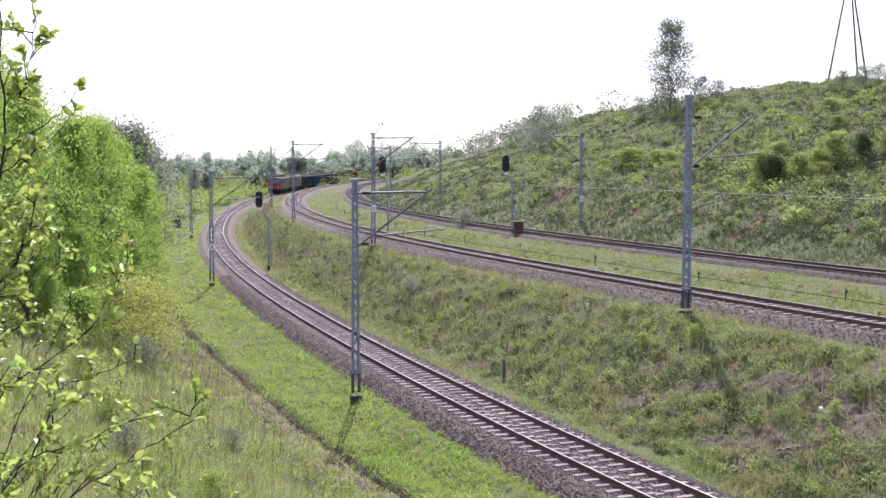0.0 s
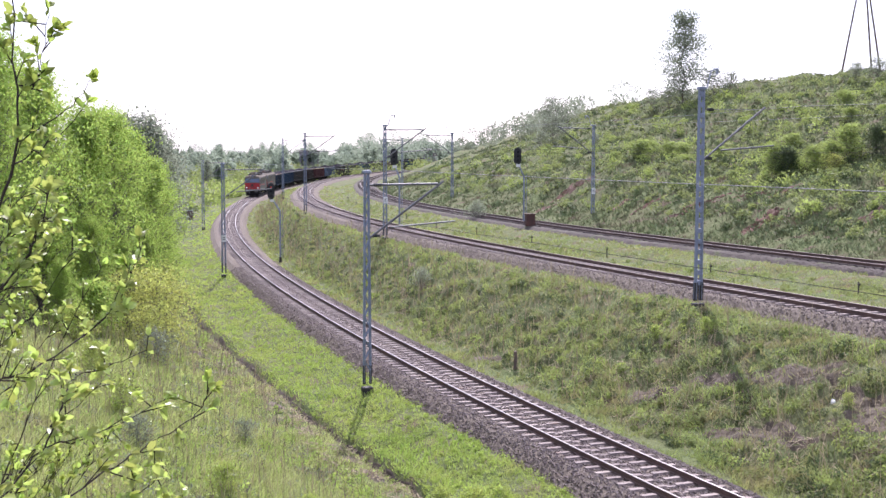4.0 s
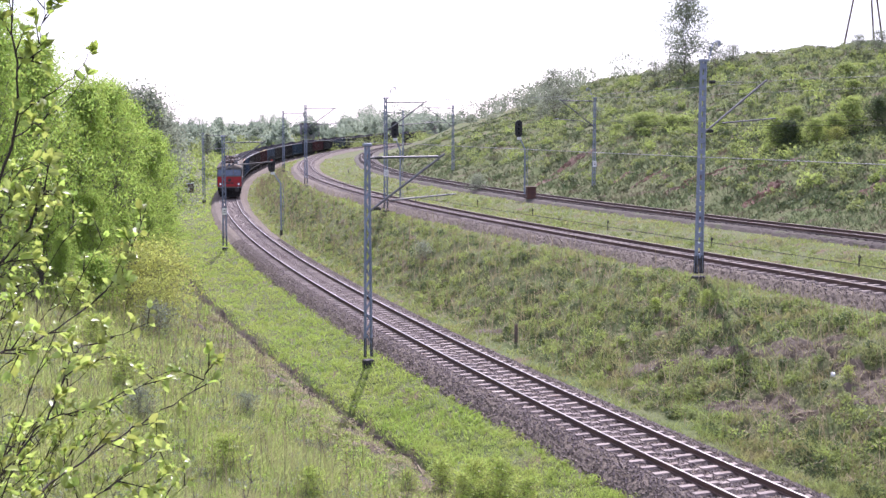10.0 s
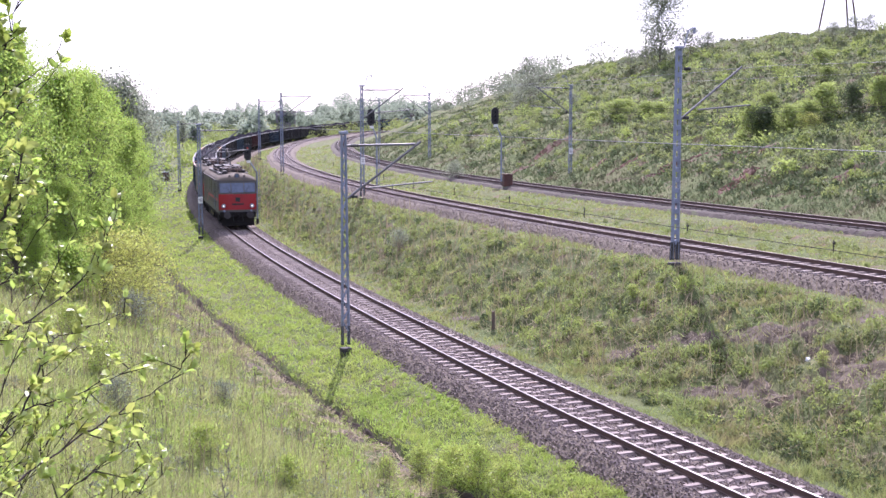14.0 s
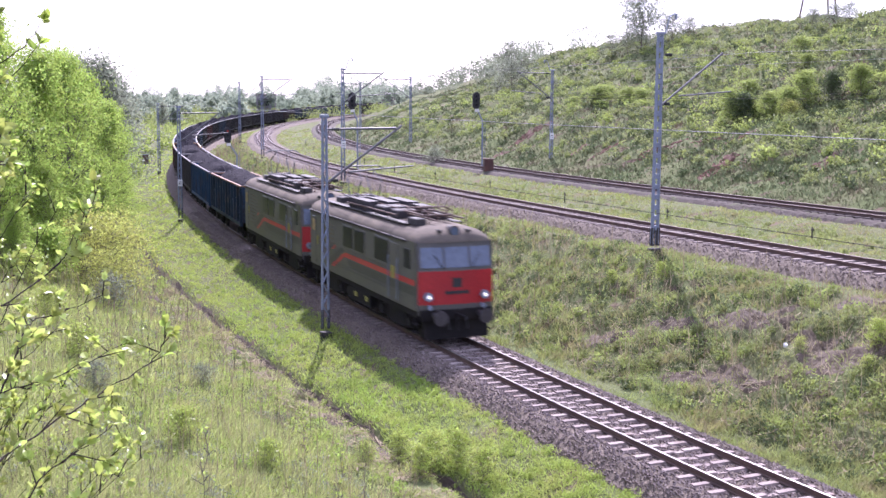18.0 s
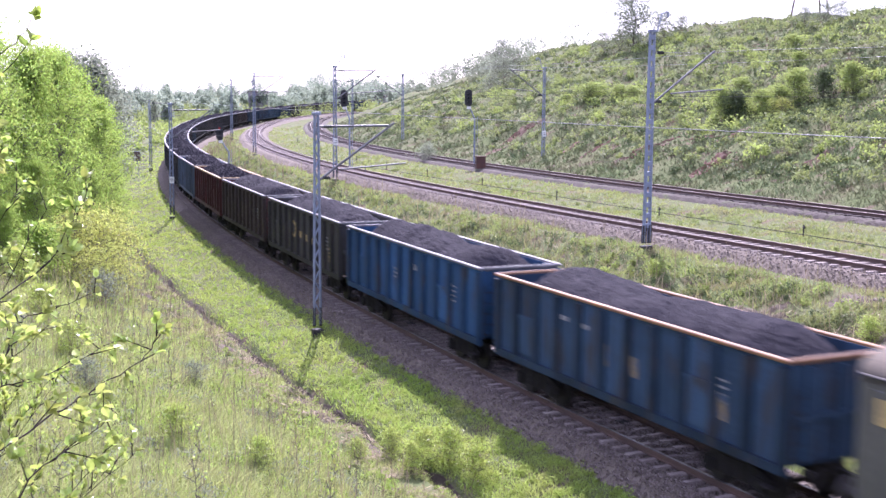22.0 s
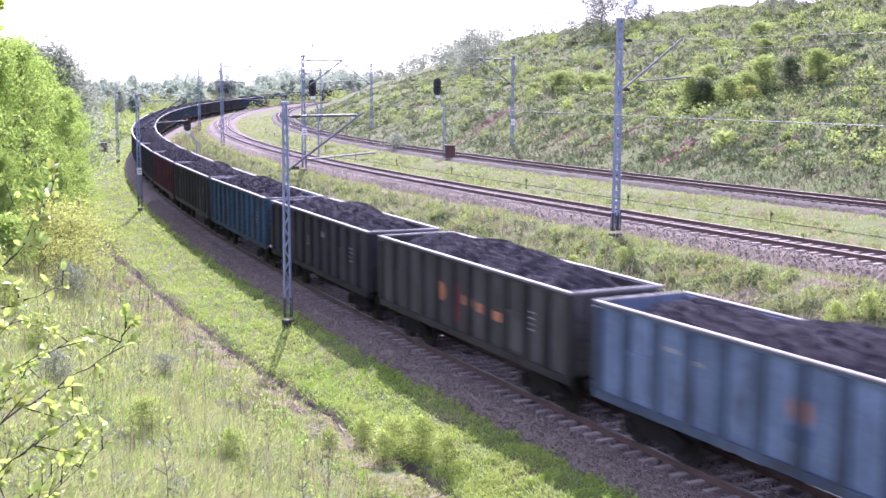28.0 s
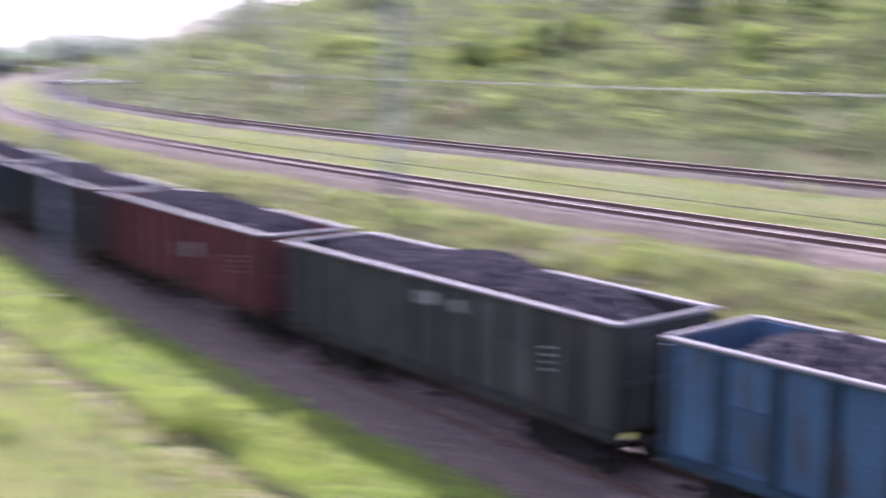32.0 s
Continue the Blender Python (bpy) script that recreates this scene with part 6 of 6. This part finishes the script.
# grass: tapering blades, finest where it is near
def grass(n, seed):
    r = np.random.RandomState(seed)
    a = np.radians(r.uniform(-23, 37, n))
    u = r.uniform(size=n)
    lo, hi = 11.0, 230.0
    d = np.where(r.uniform(size=n) < 0.6, 1 / (1 / hi + u * (1 / lo - 1 / hi)), lo * (hi / lo) ** u)
    X, Y = d * np.sin(a), d * np.cos(a)
    o1, s1, _ = offsets(T1, X, Y)
    o2, _, _ = offsets(T2, X, Y)
    o3, s3, _ = offsets(T3, X, Y)
    od = np.interp(s1, *DITCH)
    patch = waves(X, Y, 5.0, 31) + 0.7 * waves(X, Y, 1.7, 32)
    zone = np.where(o1 > od, 0, np.where(o1 > 0, 1, np.where(o2 > 0, 2, np.where(o3 > 0, 3, 4))))
    clear = np.minimum(np.abs(o1), np.minimum(np.abs(o2), np.abs(o3))) > np.where(np.abs(o1) < 3.5, np.where(o1 > 0, 2.12, 2.0), 2.05) + 0.2 * waves(X, Y, 1.3, 33) + 0.12 * waves(X, Y, 4.0, 37)
    thin = np.array([0.95, 1.2, 0.9, 0.6, 0.95])[zone] + np.array([0.3, 0.15, 0.42, 0.4, 0.35])[zone] * patch
    keep = clear & (r.uniform(size=n) < thin) & ((np.abs(o1 - od) > 0.27) | (s1 > 100))
    keep &= ~((o1 > od) & (o1 < od + 3.0) & (waves(X, Y, 3.5, 34) > 0.55))
    keep &= ~in_scar(X, Y, np.where(X < 1, 0.95, 0.8)) | (r.uniform(size=n) < np.where(X < 1, 0.3, 0.3))
    keep &= ~((zone == 2) & (waves(X, Y, 2.6, 36) + 0.6 * waves(X, Y, 0.9, 38) > 0.28) & (r.uniform(size=n) < 0.85))
    keep &= ~((zone == 4) & (r.uniform(size=n) < 0.9 * rills(X, Y, s3, -o3 - 3.0)))
    low = np.where(zone == 0, 0.45 + 0.55 * smooth((o1 - od - 1.0) / 3.0), 1.0)
    X, Y, d, zone, patch, low = X[keep], Y[keep], d[keep], zone[keep], patch[keep], low[keep]
    n = len(X)
    Z = height(X, Y)
    tall = np.array([0.30, 0.13, 0.22, 0.14, 0.26])[zone] * r.uniform(0.45, 1.35, n) * (0.85 + 0.3 * patch) * low
    wide = np.maximum(0.008, d * 0.0005) * np.where(d > 75, 1.5, 1.0) * r.uniform(0.7, 1.5, n)
    t = r.uniform(0, 6.283, n)
    px, py = np.cos(t) * wide, np.sin(t) * wide
    lx, ly = r.normal(size=n) * tall * 0.8, r.normal(size=n) * tall * 0.8
    root = Z - 0.04
    V = np.stack([np.stack([X - px, Y - py, root], -1), np.stack([X + px, Y + py, root], -1), np.stack([X + lx, Y + ly, Z + tall], -1)], 1)
    return V, zone


V, zone = grass(1150000, 41)
stuff("grass", V[zone == 0], M["grass"], "tall rough spring grass on the near bank", "grass")
stuff("grass", V[zone == 1], M["strip"], "short lush green grass beside the track", "grass")
stuff("grass", V[(zone == 2) | (zone == 3)], M["grass_slope"], "rough weedy grass on the slope and between the tracks", "grass")
stuff("grass", V[zone == 4], M["grass_hill"], "olive green rough grass on the hillside", "grass")

# dry stems
r = np.random.RandomState(43)
n = 6500
pk = [band(T1, 10, 90, 6.5, 19)(r) for _ in range(n)]
X, Y = np.array(pk).T
pk = [slope_pick(r) for _ in range(3000)]
X, Y = np.concatenate([X, np.array(pk)[:, 0]]), np.concatenate([Y, np.array(pk)[:, 1]])
n = len(X)
Z = height(X, Y)
d = np.hypot(X, Y)
tall = r.uniform(0.35, 1.25, n) ** 1.3
wide = np.maximum(0.004, d * 0.00022)
t = r.uniform(0, 6.283, n)
lx, ly = r.normal(size=n) * tall * 0.16, r.normal(size=n) * tall * 0.16
P0 = np.stack([X, Y, Z - 0.05], -1)
P1 = np.stack([X + lx, Y + ly, Z + tall], -1)
W = np.stack([np.cos(t) * wide, np.sin(t) * wide, 0 * t], -1)
Q = np.stack([P0 - W, P0 + W, P1 + W * 0.6, P1 - W * 0.6], 1)
brown = (np.arange(n) % 4 == 0) & (np.arange(n) < 6500)
stuff("dry_stems", Q[~brown], M["dry"], "dry straw-coloured stems standing in the grass", "dry stems")
stuff("brown_stems", Q[brown], M["bark"], "thin dark bare weed stems standing in the grass", "weed stems")

# straw and dead leaves lying along the ditch
r = np.random.RandomState(44)
n = 5000
S = 6 + 50 * r.uniform(size=n) ** 1.2
O = np.interp(S, *DITCH) + 0.35 + np.abs(r.normal(size=n)) * 1.1
X, Y, _, _ = on_track(T1, S, O)
keep = waves(X, Y, 2.6, 46) > -0.1
X, Y = X[keep], Y[keep]
n = len(X)
P0 = np.stack([X, Y, height(X, Y) + 0.06 + r.uniform(0, 0.1, n)], -1)
a = r.uniform(0, 6.283, n)
D = np.stack([np.cos(a), np.sin(a), r.normal(size=n) * 0.25], -1) * r.uniform(0.06, 0.2, (n, 1))
W = np.stack([-np.sin(a), np.cos(a), 0 * a], -1) * r.uniform(0.008, 0.022, (n, 1))
stuff("straw_litter", np.stack([P0 - D - W, P0 + D - W, P0 + D + W, P0 - D + W], 1), M["dry"], "dead straw and leaves lying along the ditch", "litter")

# dead stalks and straw on the slope between the tracks
r = np.random.RandomState(48)
X, Y = np.array([slope_pick(r) for _ in range(13000)]).T
keep = (waves(X, Y, 2.6, 36) + 0.6 * waves(X, Y, 0.9, 38) > 0.05) & (np.hypot(X, Y) < 75)
X, Y = X[keep], Y[keep]
n = len(X)
P0 = np.stack([X, Y, height(X, Y) + 0.05 + r.uniform(0, 0.14, n)], -1)
a = r.uniform(0, 6.283, n)
D = np.stack([np.cos(a), np.sin(a), r.normal(size=n) * 0.45], -1) * r.uniform(0.08, 0.3, (n, 1))
W = np.stack([-np.sin(a), np.cos(a), 0 * a], -1) * r.uniform(0.006, 0.016, (n, 1))
stuff("straw_litter", np.stack([P0 - D - W, P0 + D - W, P0 + D + W, P0 - D + W], 1), M["dry"], "dead stalks and straw lying on the slope", "litter")

# loose stones on the nearest ballast
r = np.random.RandomState(45)
n = 62000
k = r.uniform(size=n)
S = 8 + 80 * k ** 1.6
O = r.uniform(-3.0, 3.0, n)
keep = np.abs(np.abs(O) - 0.7535) > 0.1
S, O = S[keep], O[keep]
n = len(S)
x, y, z, h = on_track(T1, S, O)
x2, y2, z2, h2 = on_track(T2, S[::3] + 12, O[::3])
prof = np.array(sorted(BED))
zz = z + np.interp(O, prof[:, 0], prof[:, 1]) + 0.02
C = np.stack([x, y, zz], -1)
zz2 = z2 + np.interp(O[::3], prof[:, 0], prof[:, 1]) + 0.02
C = np.concatenate([C, np.stack([x2, y2, zz2], -1)])
n = len(C)
sz = r.uniform(0.016, 0.036, (n, 1, 1))
tet = np.array([(1, 1, 1), (1, -1, -1), (-1, 1, -1), (-1, -1, 1)], float)
Q = C[:, None] + (tet[None] + r.uniform(-0.5, 0.5, (n, 4, 3))) * sz * np.array([1, 1, 0.75])
stuff("ballast_stones", np.concatenate([Q[:, [0, 1, 2]], Q[:, [0, 3, 1]], Q[:, [0, 2, 3]], Q[:, [1, 3, 2]]]), M["stone"], "loose grey-brown ballast stones", "ballast")

# ---- the shrub close to the camera, its branches reaching in from the side ----
near_shrub = thing("leafy_shrub", "wild fruit shrub with dark twigs and young yellow-green leaves", "shrub", "", Matrix())
r = np.random.RandomState(77)


def leaf_mesh():
    bm = bmesh.new()
    mid = [bm.verts.new((x, 0, z)) for x, z in ((0, 0), (0.3, 0.03), (0.65, 0.03), (1.0, -0.06))]
    for sy in (-1, 1):
        e1, e2 = bm.verts.new((0.28, sy * 0.27, 0.10)), bm.verts.new((0.68, sy * 0.24, 0.08))
        for f in ((mid[0], mid[1], e1), (mid[1], mid[2], e2, e1), (mid[2], mid[3], e2)):
            bm.faces.new(f)
    me = bpy.data.meshes.new("leaf")
    bm.to_mesh(me)
    bm.free()
    me.materials.append(M["leaf_young"])
    return me


LEAF = leaf_mesh()
leaf_v = np.array([v.co[:] for v in LEAF.vertices])
leaf_f = [tuple(p.vertices) for p in LEAF.polygons]
picked, joined = 0, []


def leaf_at(p, d, size, parent):
    """One leaf: as a part of its branch while they can be told apart, else joined to the foliage."""
    global picked
    d = Vector(d).normalized()
    m = Matrix.Translation(p) @ d.to_track_quat("X", "Z").to_matrix().to_4x4() @ Matrix.Rotation(r.uniform(-1.2, 1.2), 4, "X") @ Matrix.Diagonal((size, size, size, 1))
    if parent is not None and picked < 290:
        ob = new("leaf", LEAF)
        ob.parent, ob.matrix_basis = parent, m
        picked += 1
    else:
        joined.append(m)


def curve_points(ctrl, n):
    """A smooth line through a few points."""
    c = [2 * Vector(ctrl[0]) - Vector(ctrl[1])] + [Vector(p) for p in ctrl] + [2 * Vector(ctrl[-1]) - Vector(ctrl[-2])]
    out = []
    for i in range(1, len(c) - 2):
        for k in range(n):
            t = k / n
            out.append(0.5 * ((2 * c[i]) + (c[i + 1] - c[i - 1]) * t + (2 * c[i - 1] - 5 * c[i] + 4 * c[i + 1] - c[i + 2]) * t * t + (-c[i - 1] + 3 * c[i] - 3 * c[i + 1] + c[i + 2]) * t ** 3))
    out.append(c[-2])
    return out


def branch(ctrl, r0, r1, leafy=1.0, own=0.5, leaf=0.047):
    r0, r1 = r0 * 0.55, r1 * 0.6
    pts = curve_points(ctrl, 5)
    bm = bmesh.new()
    n = len(pts) - 1
    for i in range(n):
        pts[i + 1] = pts[i + 1] + Vector(r.normal(size=3)) * 0.004
        rod(bm, pts[i], pts[i + 1], r0 + (r1 - r0) * i / n, r0 + (r1 - r0) * (i + 1) / n, 6)
    twigs = []
    for i in range(n):
        if r.rand() < 0.85 * leafy and i > 0:
            p = pts[i].lerp(pts[i + 1], r.uniform())
            d = (pts[i + 1] - pts[i]).normalized() + Vector(r.normal(size=3)) * 0.8 + Vector((0, 0, 0.35))
            ln = r.uniform(0.04, 0.12)
            q = p + d.normalized() * ln
            rod(bm, p, q, 0.0028, 0.0014, 4)
            twigs.append((p, q))
    b = part("branch", bm, M["twig"], near_shrub)
    twigs.append((pts[-3], pts[-1]))
    for p, q in twigs:
        for k in range(r.randint(5, 11)):
            u = r.uniform(0.35, 1.0) if k > 2 else r.uniform(0.9, 1.0)
            a = p.lerp(q, u)
            d = (q - p).normalized() * 0.8 + Vector(r.normal(size=3)) * 0.65
            leaf_at(a, d, leaf * r.uniform(0.5, 1.15), b if r.rand() < own else None)
    return b


gz = lie(-1.9, 3.2)
root = (-1.95, 3.2, gz - 0.1)
branch([root, (-1.95, 3.25, gz + 1.2), (-1.8, 3.45, 6.9), (-1.61, 3.88, 8.08), (-1.53, 4.02, 8.5), (-1.47, 4.04, 8.74), (-1.51, 4.13, 9.01), (-1.54, 4.23, 9.25)], 0.016, 0.004, 0.5)
branch([(-1.47, 4.04, 8.73), (-1.36, 3.97, 8.78), (-1.24, 3.91, 8.85), (-1.15, 3.84, 8.93)], 0.005, 0.0018, 0.35)
branch([(-1.48, 4.09, 8.92), (-1.45, 4.15, 8.92), (-1.42, 4.17, 9.04), (-1.40, 4.17, 9.19)], 0.005, 0.002)
branch([(-1.49, 4.03, 8.65), (-1.44, 4.16, 8.70), (-1.39, 4.28, 8.77), (-1.31, 4.31, 8.87)], 0.005, 0.002, 0.5)
branch([(-1.8, 3.45, 6.9), (-1.6, 3.6, 7.6), (-1.53, 3.70, 8.11), (-1.44, 3.73, 8.25), (-1.40, 3.86, 8.34), (-1.35, 3.87, 8.43), (-1.34, 3.98, 8.60)], 0.011, 0.003)
branch([(-1.8, 3.45, 6.9), (-1.6, 3.45, 7.7), (-1.46, 3.51, 7.98), (-1.41, 3.64, 7.99), (-1.34, 3.77, 8.01), (-1.25, 4.01, 8.08), (-1.18, 4.24, 8.19), (-1.15, 4.45, 8.40)], 0.010, 0.002)
branch([(-1.9, 3.2, 6.4), (-1.55, 3.25, 7.4), (-1.39, 3.32, 7.65), (-1.34, 3.45, 7.67), (-1.28, 3.68, 7.77), (-1.20, 3.92, 7.75), (-1.05, 4.38, 7.79)], 0.010, 0.002, 0.8)
branch([(-1.9, 3.2, 6.4), (-1.5, 3.2, 7.3), (-1.25, 3.27, 7.60), (-1.21, 3.39, 7.63), (-1.11, 3.74, 7.68), (-1.03, 3.97, 7.71), (-0.93, 4.30, 7.75), (-0.92, 4.41, 7.83)], 0.010, 0.002, 0.7)
branch([(-1.28, 3.68, 7.77), (-1.27, 3.79, 7.86), (-1.30, 4.00, 7.91), (-1.32, 4.20, 7.91), (-1.17, 4.55, 7.94)], 0.006, 0.002)
branch([(-1.4, 3.3, 7.1), (-1.15, 3.62, 7.51), (-1.08, 3.85, 7.54), (-1.02, 4.18, 7.57)], 0.006, 0.002)
branch([(-1.9, 3.9, 7.4), (-1.72, 4.27, 8.30), (-1.63, 4.30, 8.37), (-1.57, 4.43, 8.44), (-1.51, 4.56, 8.44)], 0.008, 0.002)
for i in range(19):
    a = radians(r.uniform(-23, -17.0))
    d = r.uniform(4.3, 6.0)
    z = r.uniform(7.1, 8.65)
    x, y = math.sin(a) * d, math.cos(a) * d
    s = Vector((x - 0.25, y - 0.1, z - r.uniform(0.3, 0.6)))
    e = Vector((x + r.uniform(0.0, 0.16), y + r.uniform(-0.1, 0.2), z + r.uniform(0.0, 0.2)))
    branch([s + Vector((-0.3, 0, -0.8)), s, s.lerp(e, 0.5) + Vector(r.normal(size=3)) * 0.03, e], 0.006, 0.0018, 1.0, 0.2, 0.04)
for i in range(19):
    a = radians(r.uniform(-22, -14.5))
    d = r.uniform(4.2, 6.0)
    x, y = math.sin(a) * d, math.cos(a) * d
    z = r.uniform(6.7, 7.5) + 0.05 * (d - 5)
    s = Vector((x - 0.2, y - 0.1, z - 0.35))
    e = Vector((x + r.uniform(0, 0.2), y + 0.15, z + r.uniform(0.0, 0.12)))
    branch([s + Vector((-0.2, 0, -0.7)), s, s.lerp(e, 0.5) + Vector(r.normal(size=3)) * 0.03, e], 0.005, 0.0016, 1.0, 0.1, 0.041)
me = bpy.data.meshes.new("foliage")
vs = [leaf_v @ np.array(m.to_3x3()).T + np.array(m.translation) for m in joined]
me.from_pydata(np.concatenate(vs).tolist(), [], [tuple(i * len(leaf_v) + j for j in f) for i in range(len(vs)) for f in leaf_f])
me.materials.append(M["leaf_young"])
fo = tagged(new("foliage", me), kind="stuff")
fo.parent = near_shrub


# ---- sleepers: the nearest as parts of their track, the rest joined ----
def sleeper_bm():
    bm = bmesh.new()
    for sy in (-1, 1):
        vs = box(bm, 0, sy * 0.72, -0.255, 0.27, 1.12, 0.17)
        for v in vs:
            if v.co.z > -0.2:
                v.co.x *= 0.62
    box(bm, 0, 0, -0.27, 0.2, 0.34, 0.13)
    return bm


bm = sleeper_bm()
SLEEPER = bpy.data.meshes.new("sleeper")
bm.to_mesh(SLEEPER)
bm.free()
SLEEPER.materials.append(M["sleeper"])
OLD_SLEEPER = SLEEPER.copy()
OLD_SLEEPER.materials[0] = M["old_sleeper"]
base_v = np.array([v.co[:] for v in SLEEPER.vertices])
base_f = [tuple(p.vertices) for p in SLEEPER.polygons]
for n, T, s_from, count in ((1, T1, -6.0, 300), (2, T2, 8.0, 260), (3, T3, 14.0, 200)):
    rest_v, rest_f = [], []
    for i in range(int(420 / 0.6)):
        s = s_from + i * 0.6
        x, y, z, h = on_track(T, s)
        m = Matrix.Translation((x, y, z + 0.012)) @ Matrix.Rotation(float(h), 4, "Z")
        if i < count:
            ob = new("sleeper", OLD_SLEEPER if n == 3 else SLEEPER)
            ob.matrix_basis = m
            ob.parent = TRACKS[n]
        else:
            k = len(rest_v) * len(base_v)
            rest_v.append(base_v @ np.array(m.to_3x3()).T + np.array(m.translation))
            rest_f += [tuple(k + j for j in f) for f in base_f]
    me = bpy.data.meshes.new("far_sleepers")
    me.from_pydata(np.concatenate(rest_v).tolist(), [], rest_f)
    me.materials.append(M["old_sleeper" if n == 3 else "sleeper"])
    ob = tagged(new("far_sleepers", me), kind="stuff")
    ob.parent = TRACKS[n]

# ---- the train's run: arc length of its front buffers, time by time ----
RUN = ((0, 2, 6, 9, 12, 13, 15, 18, 19, 20, 21, 22, 23, 24, 26, 27, 28, 29, 30, 31.5, 32), (283, 255.5, 197.5, 154, 111.8, 98.3, 71.8, 32.5, 19.4, 6.6, -6.25, -18.9, -31.8, -44.7, -70.2, -83.15, -96.15, -108.97, -121.8, -141.35, -147.8))


def motions():
    def along(ob, back, half):
        rows = []
        for t in np.arange(0, 32.01, 1.0):
            s = float(np.interp(t, *RUN)) + back
            xa, ya, za, _ = on_track(T1, s - half)
            xb, yb, zb, _ = on_track(T1, s + half)
            yaw = math.degrees(math.atan2(ya - yb, xa - xb))
            tilt = -math.degrees(math.atan2(za - zb, 2 * half))
            rows.append((float(t), pose((xa + xb) / 2, (ya + yb) / 2, (za + zb) / 2, 0, tilt, yaw)))
        walk(ob, rows)
    for i, m in enumerate(LOCOS):
        along(m, UNIT * (i + 0.5) - 0.35, 4.25)
    for i, w in enumerate(TRAIN):
        along(w, 2 * UNIT + 0.25 + PITCH * (i + 0.5), 4.5)


motions()
